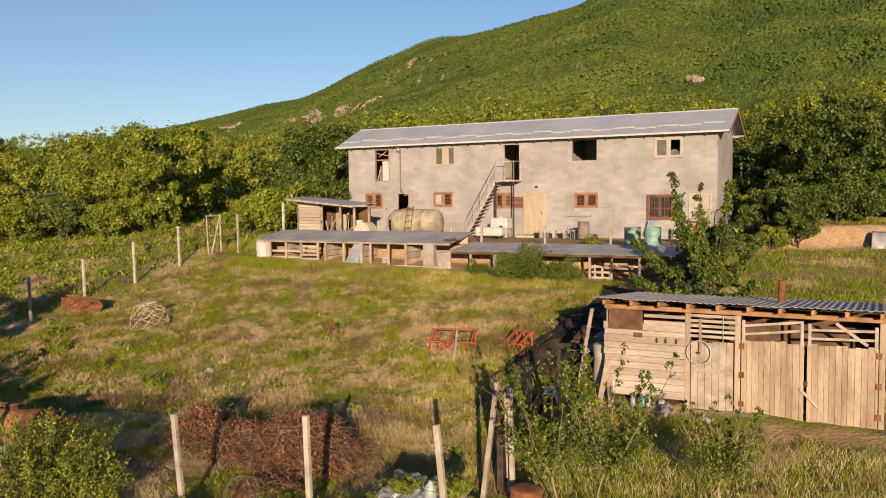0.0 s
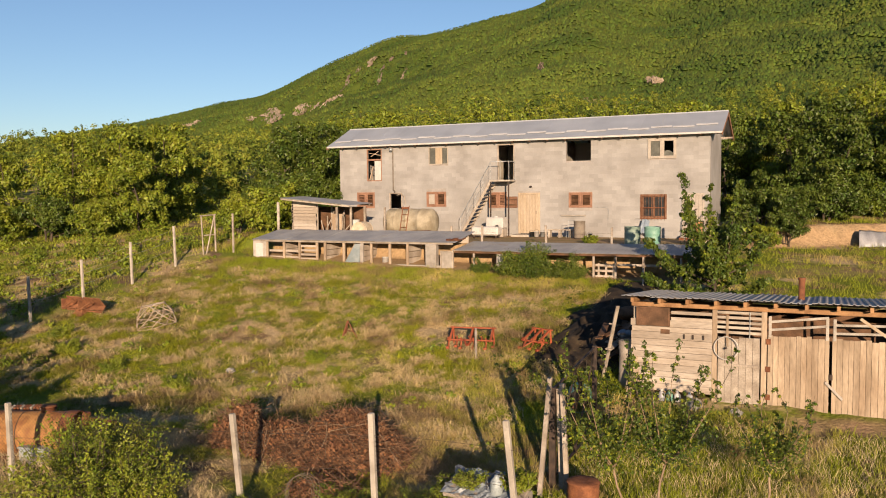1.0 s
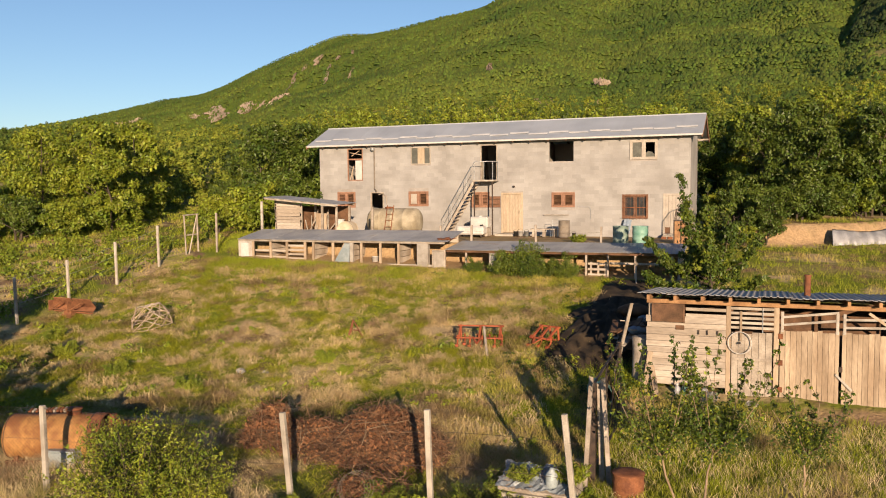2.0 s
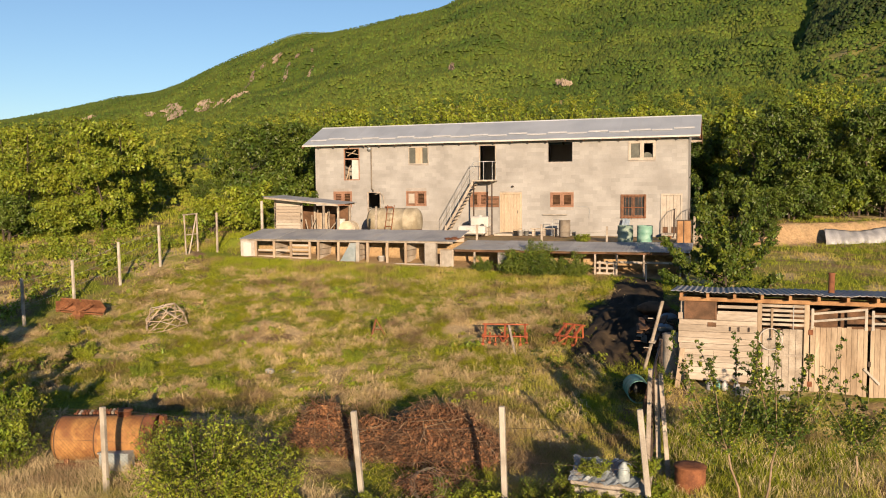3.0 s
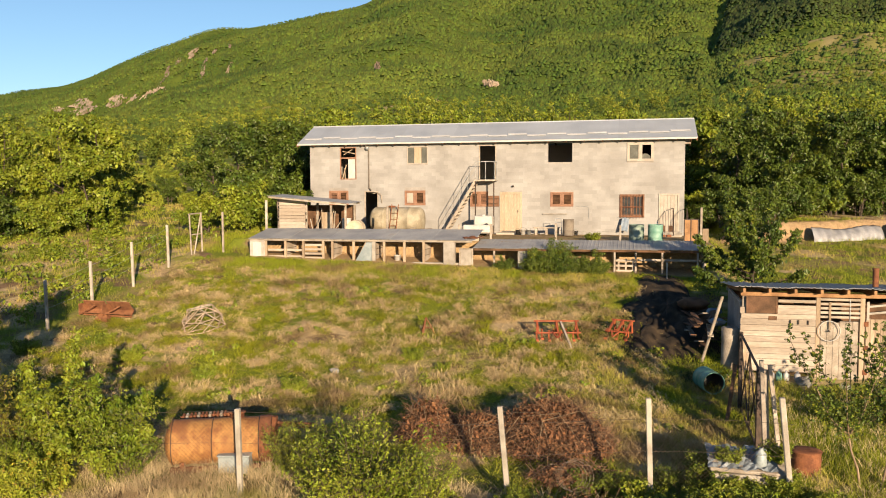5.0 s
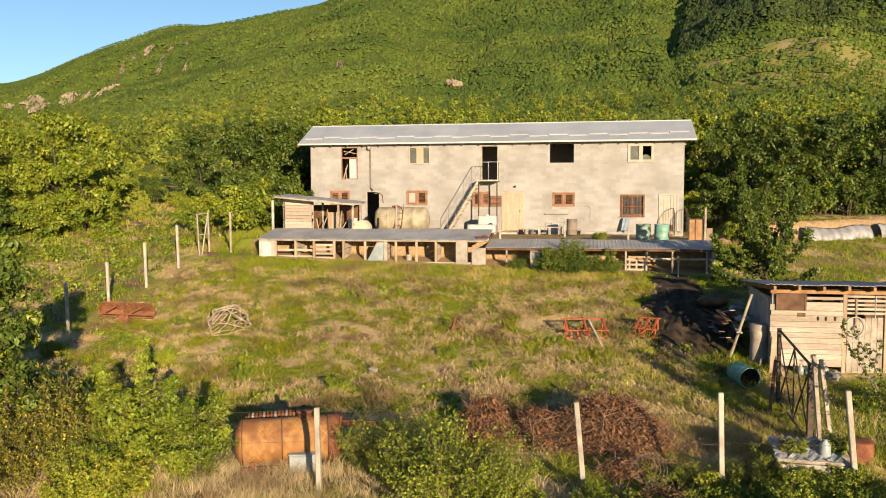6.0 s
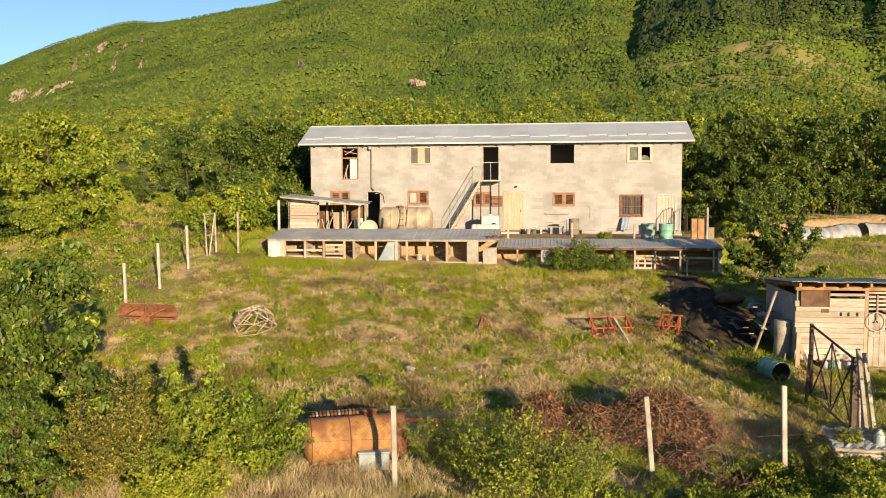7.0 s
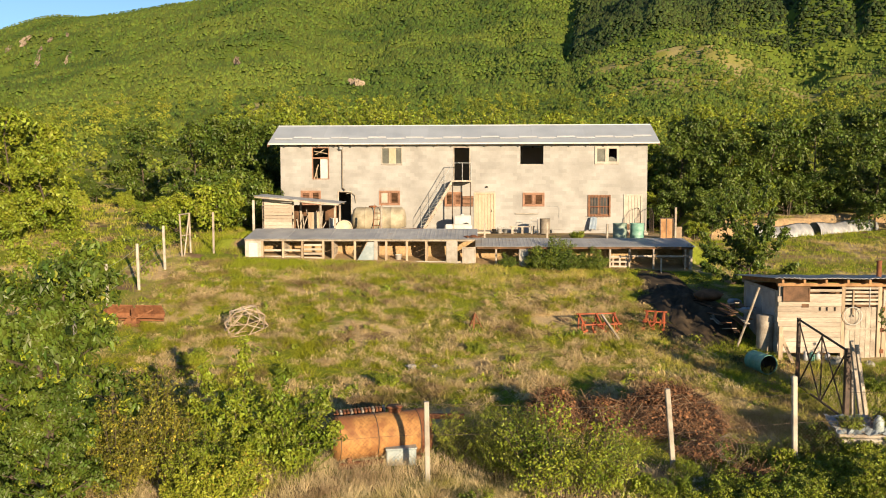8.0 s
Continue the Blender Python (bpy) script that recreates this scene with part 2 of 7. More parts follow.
def part(name, b, material, parent=None, label="", m=None):
    """Links a Build, or a mesh that is shared, as one object under a thing or a part."""
    me = b.mesh(name, material) if isinstance(b, Build) else b
    ob = new(name, me)
    ob.parent = parent
    if m is not None:
        ob.matrix_basis = m
    return tagged(ob, label)


def fast_mesh(name, verts, tris, material, smooth=False):
    """A mesh from arrays of places and of triangles."""
    me = bpy.data.meshes.new(name)
    n = len(tris)
    me.vertices.add(len(verts))
    me.vertices.foreach_set("co", np.asarray(verts, np.float32).ravel())
    me.loops.add(3 * n)
    me.loops.foreach_set("vertex_index", np.asarray(tris, np.int32).ravel())
    me.polygons.add(n)
    me.polygons.foreach_set("loop_start", np.arange(0, 3 * n, 3, dtype=np.int32))
    me.polygons.foreach_set("use_smooth", np.full(n, smooth))
    me.materials.append(material)
    me.update(calc_edges=True)
    return me

# ---- ground ----
def smooth(a, b, x):
    t = np.clip((x - a) / (b - a), 0, 1)
    return t * t * (3 - 2 * t)


def wave(x, y, size, seed):
    """Cheap rolling noise, -1 to 1."""
    r = np.random.RandomState(seed)
    out, amp = 0, 1.0
    for _ in range(5):
        a = r.uniform(0, math.tau, 3)
        ang = r.uniform(0, math.tau, 3)
        for k in range(3):
            out = out + amp * np.sin((x * math.cos(ang[k]) + y * math.sin(ang[k])) / size * math.tau + a[k] + 1.7 * np.sin((y * math.cos(ang[k]) - x * math.sin(ang[k])) / size * 2.3 + a[k]))
        amp, size = amp * 0.55, size * 0.47
    return out / 5.0


SLOPE_Y = [-200, -60, -46, -35, -28.5, -24, -20, -18, -16, -12, -8.5, -5, -2, 5, 15, 30, 60, 100, 160]
SLOPE_Z = [-9.0, -5.0, -4.65, -4.42, -4.04, -3.66, -3.2, -2.85, -2.45, -1.72, -0.98, -0.5, -0.15, 0.4, 0.9, 1.8, 3.6, 6.0, 10.0]
RIDGE_AZ = [-180, -90, -65, -54.5, -46, -42.4, -40, -37.6, -36, -34.3, -32.5, -30.7, -28.9, -27.8, -25.9, -24, -21.3, -19.4, -18.3, -17.7, -13, -5, 5, 20, 40, 60, 90, 180]
RIDGE_EL = [0.8, 1.3, 2.3, 3.2, 4.75, 5.62, 6.3, 6.68, 7.3, 8.2, 9.1, 9.82, 10.58, 10.84, 10.88, 11.3, 11.95, 12.3, 12.55, 12.9, 14.8, 16.6, 18.0, 19.0, 18.0, 14.0, 6.0, 1.0]
SPUR_AZ = [-60, -45, -38, -36, -33.3, -31.5, -28.9, -27.1, -25.2, -22.9, -19.8, -16, -9]
SPUR_EL = [2.7, 3.2, 4.2, 4.9, 5.8, 6.5, 7.45, 8.2, 8.8, 9.5, 10.7, 11.9, 14.0]
FOOT_AZ = [4.4, 5.6, 6.8, 8.7, 10.5, 12.4, 14.2, 16, 17.7, 19.4, 20.4, 22, 25, 32]
FOOT_EL = [7.6, 8.2, 8.7, 9.15, 9.45, 9.6, 9.5, 8.8, 7.9, 6.8, 6.9, 7.5, 8.1, 8.3]
EYE0 = (19.0, -44.0, 2.1)


def mountain(x, y):
    """The hill behind, as rising ground seen from the yard."""
    dx, dy = x - EYE0[0], y - EYE0[1]
    r = np.hypot(dx, dy)
    az = np.degrees(np.arctan2(dx, dy))
    el = np.interp(az, RIDGE_AZ, RIDGE_EL)
    top = np.interp(az, [-60, -40, -20, 10, 60], [1500, 1250, 1050, 950, 800])
    # a wooded flank that stands nearer, beyond the deep gully
    edge = az - 4.9 - (r - 420) * 0.0034
    near = (16 * smooth(0.0, 0.9, edge) + 90 * smooth(0.4, 5.5, edge)) * smooth(350, 420, r) * (1 - 0.8 * smooth(470, 640, r))
    u = np.clip((r + near - 90) / (top - 90), 0, 1.6)
    # the front spur and the dip behind it
    us = 0.55
    plain = 2.6 + (el - 2.6) * us ** 0.85
    crest = np.interp(az, SPUR_AZ, SPUR_EL)
    crest = crest + (plain - crest) * smooth(-17, -9, az)
    lo, hi = np.minimum(u, us) / us, np.clip((u - us) / (1 - us), 0, 1)
    e = 2.6 + (crest - 2.6) * lo ** 0.85 + (el - crest) * hi ** 0.9
    e = e - 1.2 * (1 - smooth(-20, -12, az)) * np.exp(-((u - us - 0.10) / 0.065) ** 2)
    # the terraced foot in front of that flank, a rounded crest with a dip behind it
    foot = np.interp(az, FOOT_AZ, FOOT_EL)
    on = smooth(4.2, 6.0, az)
    rise = 3.0 + (foot - 3.0) * np.clip((r - 150) / 190, 0, 1) ** 0.8
    e = e + on * (rise - e) * smooth(150, 230, r) * (1 - smooth(345, 430, r))
    h = r * np.tan(np.radians(e)) + EYE0[2]
    fall = np.clip(u - 1, 0, 1)
    h = h * (1 - 0.55 * smooth(0, 0.6, fall))
    # furrows that run down the slope, and the gullies of the far flank
    flank = smooth(0.05, 0.35, u) * (1 - smooth(0.8, 1.0, u))
    h = h + flank * (1 - 0.7 * u.clip(0, 1)) * r * 0.011 * wave(az * 18, r * 0.30, 150, 3)
    h = h - flank * r * 0.009 * np.exp(-(edge / 0.5) ** 2) * smooth(350, 410, r)
    h = h + flank * 7.0 * wave(x, y, 260, 4) + flank * 2.2 * wave(x, y, 55, 6)
    for at, deep, wide in ((10.6, 0.006, 1.0), (19.9, 0.017, 0.9), (23.8, 0.018, 1.0), (14.8, 0.005, 0.8)):
        bent = az - at - 0.6 * np.sin(r / 80.0) - (r - 420) * 0.004
        h = h + smooth(360, 430, r) * flank * r * deep * (smooth(-0.1, wide, bent) * (1 - smooth(wide, wide + 3.2, bent)) - 0.5 * np.exp(-(bent / 0.5) ** 2))
    return h


def pasture(x, y):
    """Thin pasture (a half) and bare tan terraces (one) on the far slopes."""
    x, y = np.asarray(x, float), np.asarray(y, float)
    dx, dy = x - EYE0[0], y - EYE0[1]
    r, az = np.hypot(dx, dy), np.degrees(np.arctan2(dx, dy))
    n = wave(x, y, 60, 14) + 0.5 * wave(x, y, 22, 15)
    foot = smooth(5.2, 7.0, az) * smooth(215, 245, r) * (1 - smooth(335, 375, r))
    p = foot * (0.6 * smooth(-0.5, 0.0, n) + 0.4 * smooth(0.28, 0.46, wave(x * 0.35, r + 0.35 * dx, 26, 16)))
    # tan patch and small clearings lower on the main slope
    for a, q, wa, wr in ((-9.8, 300, 0.9, 22), (-13.5, 270, 1.4, 22), (-17.0, 240, 1.8, 20), (-25.0, 330, 1.6, 25), (-21.0, 300, 1.2, 18), (-42.5, 470, 5.0, 50), (15.6, 300, 1.4, 25)):
        p = np.maximum(p, 0.85 * (1 - smooth(0.5, 1.2, np.hypot((az - a) / wa, (r - q) / wr) + 0.35 * n)))
    return np.clip(p, 0, 1)


def height(x, y):
    """The ground's height at arrays of places."""
    x, y = np.asarray(x, float), np.asarray(y, float)
    z = np.interp(y, SLOPE_Y, SLOPE_Z)
    tilt = np.interp(y, [-30, -20, -8, 10, 60], [-0.004, -0.014, -0.028, -0.02, 0.0])
    z = z + tilt * (np.clip(x, -12, 30) - 5)
    z = z + (0.05 * wave(x, y, 3.5, 11) + 0.10 * np.maximum(0, wave(x, y, 1.5, 13)) ** 1.4 * smooth(-60, -34, y)) * smooth(-7.2, -9.5, y) + 0.12 * wave(x, y, 11, 12) * smooth(-8, -14, y)
    # the yard in front of the house, cut level
    yard = smooth(-1.9, -1.3, x) * (1 - smooth(21.0, 22.4, x)) * smooth(-7.15, -6.95, y)
    level = -0.10 - 0.004 * x
    back = 1 - smooth(4.6, 7.0, y)
    z = z * (1 - yard * back) + level * yard * back
    # the cut clay bank beyond the track
    bank = smooth(22.0, 23.2, x) * smooth(0, 0.55, y - (-1.2 + (np.clip(x, 22, 60) - 22) * 0.5) + 0.3 * wave(x, y, 4, 5))
    z = z + 0.85 * bank * (1 - smooth(14, 30, y))
    far = mountain(x, y)
    d = np.hypot(x - EYE0[0], y - EYE0[1])
    k = smooth(95, 210, d) * smooth(-20, 30, y)
    return z * (1 - k) + far * k


def lines(spans):
    out = []
    for a, b, step in spans:
        out += list(np.arange(a, b, step))
    return np.array(out + [spans[-1][1]])


def ground_sheet():
    gx = lines([(-2600, -800, 120), (-800, -300, 25), (-300, -60, 6), (-60, -8, 1.2), (-8, 30, 0.23), (30, 70, 1.5), (70, 300, 6), (300, 900, 25), (900, 2600, 120)])
    gy = lines([(-700, -100, 60), (-100, -46, 4), (-46, -32, 1.0), (-32, -7.6, 0.23), (-7.6, -6.6, 0.1), (-6.6, 8, 0.4), (8, 60, 1.6), (60, 300, 6), (300, 900, 10), (900, 1500, 40), (1500, 3000, 150)])
    X, Y = np.meshgrid(gx, gy)
    Z = height(X, Y)
    nx, ny = len(gx), len(gy)
    v = np.stack([X, Y, Z], -1).reshape(-1, 3)
    i = (np.arange(ny - 1)[:, None] * nx + np.arange(nx - 1)[None]).ravel()
    tris = np.concatenate([np.stack([i, i + 1, i + nx + 1], -1), np.stack([i, i + nx + 1, i + nx], -1)])
    return v, tris


def ground_material():
    """Straw, green and bare patches; the same patches colour the blades of grass."""
    m = bpy.data.materials.new("meadow_ground")
    m.use_nodes = True
    t = m.node_tree
    N, L = t.nodes.new, t.links.new
    geo = N("ShaderNodeNewGeometry")
    patch, fine, dirt, woods = (N("ShaderNodeTexNoise") for _ in range(4))
    for node, s, d in ((patch, 0.33, 8), (fine, 9.0, 5), (dirt, 0.9, 5), (woods, 0.016, 8)):
        node.inputs["Scale"].default_value, node.inputs["Detail"].default_value = s, d
        L(geo.outputs["Position"], node.inputs[0])
    patch.inputs["Roughness"].default_value = 0.62
    r1 = N("ShaderNodeValToRGB")
    e = r1.color_ramp.elements
    e[0].position, e[0].color = 0.51, (0.13, 0.155, 0.018, 1)
    e[1].position, e[1].color = 0.59, (0.39, 0.295, 0.165, 1)
    L(patch.outputs[0], r1.inputs[0])
    r2 = N("ShaderNodeValToRGB")
    e = r2.color_ramp.elements
    e[0].position, e[0].color = 0.53, (0, 0, 0, 1)
    e[1].position, e[1].color = 0.63, (1, 1, 1, 1)
    L(dirt.outputs[0], r2.inputs[0])
    mix = N("ShaderNodeMix")
    mix.data_type = "RGBA"
    L(r2.outputs[0], mix.inputs[0])
    L(r1.outputs[0], mix.inputs[6])
    mix.inputs[7].default_value = (0.15, 0.10, 0.06, 1)
    soil = N("ShaderNodeAttribute")
    soil.attribute_name = "soil"
    clay = N("ShaderNodeMix")
    clay.data_type = "RGBA"
    L(soil.outputs["Fac"], clay.inputs[0])
    L(mix.outputs[2], clay.inputs[6])
    clay.inputs[7].default_value = (0.33, 0.225, 0.125, 1)
    # far slopes: scrub and thin pasture
    r3 = N("ShaderNodeValToRGB")
    e = r3.color_ramp.elements
    e[0].position, e[0].color = 0.42, (0.068, 0.105, 0.014, 1)
    e[1].position, e[1].color = 0.66, (0.125, 0.160, 0.022, 1)
    L(woods.outputs[0], r3.inputs[0])
    sep = N("ShaderNodeSeparateXYZ")
    L(geo.outputs["Position"], sep.inputs[0])
    away = N("ShaderNodeMapRange")
    away.inputs["From Min"].default_value, away.inputs["From Max"].default_value = 40, 110
    L(sep.outputs[1], away.inputs[0])
    mix2 = N("ShaderNodeMix")
    mix2.data_type = "RGBA"
    L(away.outputs[0], mix2.inputs[0])
    L(clay.outputs[2], mix2.inputs[6])
    L(r3.outputs[0], mix2.inputs[7])
    grain = N("ShaderNodeMapRange")
    grain.inputs["To Min"].default_value, grain.inputs["To Max"].default_value = 0.55, 1.45
    L(fine.outputs[0], grain.inputs[0])
    hsv = N("ShaderNodeHueSaturation")
    field = N("ShaderNodeAttribute")
    field.attribute_name = "pasture"
    r4 = N("ShaderNodeValToRGB")
    e = r4.color_ramp.elements
    e[0].position, e[0].color = 0.5, (0.185, 0.185, 0.038, 1)
    e[1].position, e[1].color = 0.85, (0.28, 0.235, 0.10, 1)
    L(field.outputs["Fac"], r4.inputs[0])
    much = N("ShaderNodeMapRange")
    much.inputs["From Max"].default_value = 0.5
    L(field.outputs["Fac"], much.inputs[0])
    mix3 = N("ShaderNodeMix")
    mix3.data_type = "RGBA"
    L(much.outputs[0], mix3.inputs[0])
    L(mix2.outputs[2], mix3.inputs[6])
    L(r4.outputs[0], mix3.inputs[7])
    L(mix3.outputs[2], hsv.inputs["Color"])
    L(grain.outputs[0], hsv.inputs["Value"])
    b = t.nodes["Principled BSDF"]
    L(hsv.outputs[0], b.inputs["Base Color"])
    b.inputs["Roughness"].default_value = 0.95
    b.inputs["Specular IOR Level"].default_value = 0.1
    bp = N("ShaderNodeBump")
    bp.inputs["Strength"].default_value, bp.inputs["Distance"].default_value = 0.8, 0.06
    L(fine.outputs[0], bp.inputs["Height"])
    L(bp.outputs[0], b.inputs["Normal"])
    return m


def bare(x, y):
    """Where the soil shows: the cut bank, the track, the trodden yard and the barn door."""
    x, y = np.asarray(x, float), np.asarray(y, float)
    line = -1.2 + (np.clip(x, 22, 60) - 22) * 0.5
    rough = 0.35 * wave(x, y, 2.0, 51)
    b = smooth(21.7, 22.5, x) * smooth(-0.7, -0.2, y - line + rough) * (1 - smooth(0.6, 1.1, y - line + rough))
    track = smooth(22.5, 24.5, x) * (1 - smooth(0.5, 1.3, np.abs(y + 5.4 - 0.12 * (x - 24) + rough) + rough))
    door = 1 - smooth(0.7, 1.2, np.hypot((x - 26.4) / 1.8, (y + 19.7) / 0.55) + rough)
    yard = smooth(-1.0, 0.0, x) * (1 - smooth(20.5, 21.5, x)) * smooth(-7.1, -6.9, y) * (1 - smooth(2, 4, y)) * (0.75 + rough)
    under = 0.95 * smooth(0.2, 0.5, x) * (1 - smooth(20.6, 20.9, x)) * smooth(-8.75, -8.5, y) * (1 - smooth(-6.9, -6.7, y))
    foot = 0.4 * (1 - smooth(0.3, 1.0, np.abs(x + 2.4 + rough))) * smooth(-19, -17, y) * (1 - smooth(-9.5, -8, y))
    return np.clip(np.maximum.reduce([b, track * 0.4, door * 0.8, yard, foot, under]), 0, 1)


gv, gt = ground_sheet()
ground = new("ground", fast_mesh("ground", gv, gt, ground_material(), True))
tagged(ground, "sloping meadow of dry straw and green grass rising to a wooded hill", "ground", kind="structure")


soil = ground.data.attributes.new("soil", "FLOAT", "POINT")
soil.data.foreach_set("value", bare(gv[:, 0], gv[:, 1]).astype(np.float32))
field = ground.data.attributes.new("pasture", "FLOAT", "POINT")
field.data.foreach_set("value", pasture(gv[:, 0], gv[:, 1]).astype(np.float32))


def zat(x, y):
    return float(height(x, y))

# ---- the two-storey block house ----
HX0, HX1, HD, HTOP = -0.10, 20.45, 4.2, 4.80
OPEN = dict(
    upper_left=(1.70, 2.86, 2.67, 4.66), upper_pair=(5.63, 3.69, 6.81, 4.64), upper_door=(9.68, 2.80, 10.62, 4.66), upper_black=(13.42, 3.69, 14.70, 4.70), upper_right=(17.54, 3.69, 18.88, 4.66),
    low_a=(1.03, 1.33, 2.18, 2.23), low_door=(3.14, -0.05, 3.94, 2.19), low_b=(5.48, 1.40, 6.67, 2.22), low_c=(9.18, 1.33, 10.19, 2.15), door_pine=(10.84, -0.03, 12.03, 2.11), low_d=(13.56, 1.33, 14.78, 2.10), low_bars=(17.18, 0.76, 18.45, 1.97), door_cream=(19.17, -0.05, 20.20, 2.00))
house = thing("house", None, "two-storey house of bare concrete blocks with a grey sheet-metal roof", "house")


def clip_spans(a, b, z0, z1):
    """What openings leave of the stretch a to b of a course."""
    out = [(a, b)]
    for x0, o0, x1, o1 in OPEN.values():
        if o1 > z0 + 0.02 and o0 < z1 - 0.02:
            out = [s for p, q in out for s in ((p, min(q, x0)), (max(p, x1), q)) if s[1] - s[0] > 0.03]
    return out


core = Build()
cuts = sorted({HX0, HX1, *(o[0] for o in OPEN.values()), *(o[2] for o in OPEN.values())})
for a, b in zip(cuts, cuts[1:]):
    holes = sorted((o[1], o[3]) for o in OPEN.values() if o[0] < (a + b) / 2 < o[2])
    z = -0.5
    for z0, z1 in holes + [(HTOP, HTOP)]:
        if z0 > z:
            core.box(a, 0.004, z, b, 0.2, z0)
        z = max(z, z1)
wall = part("wall", core, M["mortar"], house, "grey-beige mortar wall core")
for x in (HX0, HX1 - 0.2):
    side = Build()
    side.box(x, 0.205, -0.5, x + 0.2, HD - 0.2, HTOP)
    y = [0.02, HD / 2, HD]
    side.add([(x, 0.02, HTOP), (x, HD, HTOP), (x, HD / 2, 5.83), (x + 0.2, 0.02, HTOP), (x + 0.2, HD, HTOP), (x + 0.2, HD / 2, 5.83)], [(0, 2, 1), (3, 4, 5), (0, 3, 5, 2), (2, 5, 4, 1)])
    part("gable_wall", side, M["block"], house)
part("back_wall", Build().box(HX0, HD - 0.2, -0.5, HX1, HD, HTOP), M["block"], house)
part("upper_floor", Build().box(HX0 + 0.2, 0.2, 2.45, HX1 - 0.2, HD - 0.2, 2.62), M["concrete"], house)
part("ground_floor", Build().box(HX0 + 0.2, 0.2, -0.5, HX1 - 0.2, HD - 0.2, -0.03), M["concrete"], house)
for x in (4.3, 8.6, 12.6, 16.2):
    part("inner_wall", Build().box(x, 0.205, -0.03, x + 0.15, HD - 0.205, 2.45), M["concrete"], house)
    part("inner_wall", Build().box(x, 0.205, 2.62, x + 0.15, HD - 0.205, HTOP), M["concrete"], house)

# roof: ribbed sheets on both slopes, pale strips as painted overlap glints, rafters and fascia
RX0, RX1, EY, EZ, RY, RZ = -0.70, 21.03, -0.41, 4.85, 2.10, 5.99


def ribbed(w, a, b, ribs=4, h=0.03, t=0.012):
    """A ribbed metal sheet of width w from place a (low) to b (high), x to the right."""
    prof = []
    for k in range(ribs):
        x = w * k / ribs
        s = w / ribs
        prof += [(x, 0), (x + s * 0.62, 0), (x + s * 0.70, h), (x + s * 0.90, h)]
    prof.append((w, 0))
    up = Vector((0, a[0] - b[0], 0))
    n = Vector((0, -(b[1] - a[1]), b[0] - a[0])).normalized()
    if n.z < 0:
        n = -n
    bd = Build()
    vs = []
    for off in (t, 0):
        for y, z in (a, b):
            vs += [Vector((x, y, z)) + n * (hh + off) for x, hh in prof]
    k = len(prof)
    fs = []
    for i in range(k - 1):
        fs += [(i, i + 1, k + i + 1, k + i), (2 * k + i, 3 * k + i, 3 * k + i + 1, 2 * k + i + 1), (i, 2 * k + i, 2 * k + i + 1, i + 1), (k + i, k + i + 1, 3 * k + i + 1, 3 * k + i)]
    fs += [(0, k, 3 * k, 2 * k), (k - 1, 3 * k - 1, 4 * k - 1, 2 * k - 1)]
    return bd.add(vs, fs)


roof = part("roof", Build().box(RX0 + 0.02, -0.02, -0.03, RX1 - 0.02, 0.02, 0.03, 0, Matrix.Translation((0, RY, RZ + 0.03))), M["roof"], house, "grey zinc sheet roof with pale strips painting glints at the overlaps")
SHEETS = 22
sw = (RX1 - RX0) / SHEETS
front_sheet = ribbed(sw - 0.002, (EY, EZ), (RY, RZ), 2, 0.002).mesh("roof_sheet", M["roof"])
back_sheet = ribbed(sw - 0.004, (2 * RY - EY, EZ), (RY, RZ)).mesh("roof_sheet", M["roof"])
strip_mesh = ribbed(1.0, (0, 0), (0.15, 0.15 * (RZ - EZ) / (RY - EY)), 1, 0.004, 0.02).mesh("pale_strip", M["roof_glint"])
rs = random.Random(4)
for i in range(SHEETS):
    part("roof_sheet", front_sheet, None, roof, m=Matrix.Translation((RX0 + i * sw, 0, rs.uniform(0, 0.012))))
    part("roof_sheet", back_sheet, None, roof, m=Matrix.Translation((RX0 + i * sw, 0, 0)))
# pale strips: reflections of the lapped sheets, put in as colour
for i in range(20):
    y = EY + 0.50 + (0.17 if i % 2 else 0.0) + rs.uniform(-0.03, 0.03) + (0.12 if i > 17 else 0)
    part("pale_strip", strip_mesh, None, roof, m=Matrix.Translation((RX0 + 0.25 + i * 1.062, y, EZ + (y - EY) * (RZ - EZ) / (RY - EY) + 0.045)))
part("fascia", Build().box(RX0, EY - 0.03, EZ - 0.07, RX1, EY, EZ + 0.02, 0.006).box(RX0, 2 * RY - EY, EZ - 0.07, RX1, 2 * RY - EY + 0.03, EZ + 0.02, 0.006), M["white"], house, "pale metal eaves edge")
rafter = Build().beam((0, EY + 0.02, EZ - 0.09), (0, RY, RZ - 0.09), 0.07, 0.12, 0.005).beam((0, 2 * RY - EY - 0.02, EZ - 0.09), (0, RY, RZ - 0.09), 0.07, 0.12, 0.005).mesh("rafter", M["wood_dark"])
for i in range(24):
    part("rafter", rafter, None, house, m=Matrix.Translation((RX0 + 0.05 + i * (RX1 - RX0 - 0.1) / 23, 0, 0)))
for x in (RX0 - 0.012, RX1 - 0.012):
    barge = Build().beam((x, EY - 0.02, EZ - 0.1), (x, RY, RZ - 0.09), 0.025, 0.16, 0.004).beam((x, 2 * RY - EY + 0.02, EZ - 0.1), (x, RY, RZ - 0.09), 0.025, 0.16, 0.004)
    part("bargeboard", barge, M["wood_red"], house, "brown wooden bargeboard")
part("tie_beam", Build().box(HX0 + 0.0, -0.04, HTOP - 0.02, HX1 + 0.55, 0.14, HTOP + 0.06, 0.006).box(HX1 + 0.003, 4.02, HTOP - 0.02, HX1 + 0.55, 4.2, HTOP + 0.06), M["wood_grey"], house)


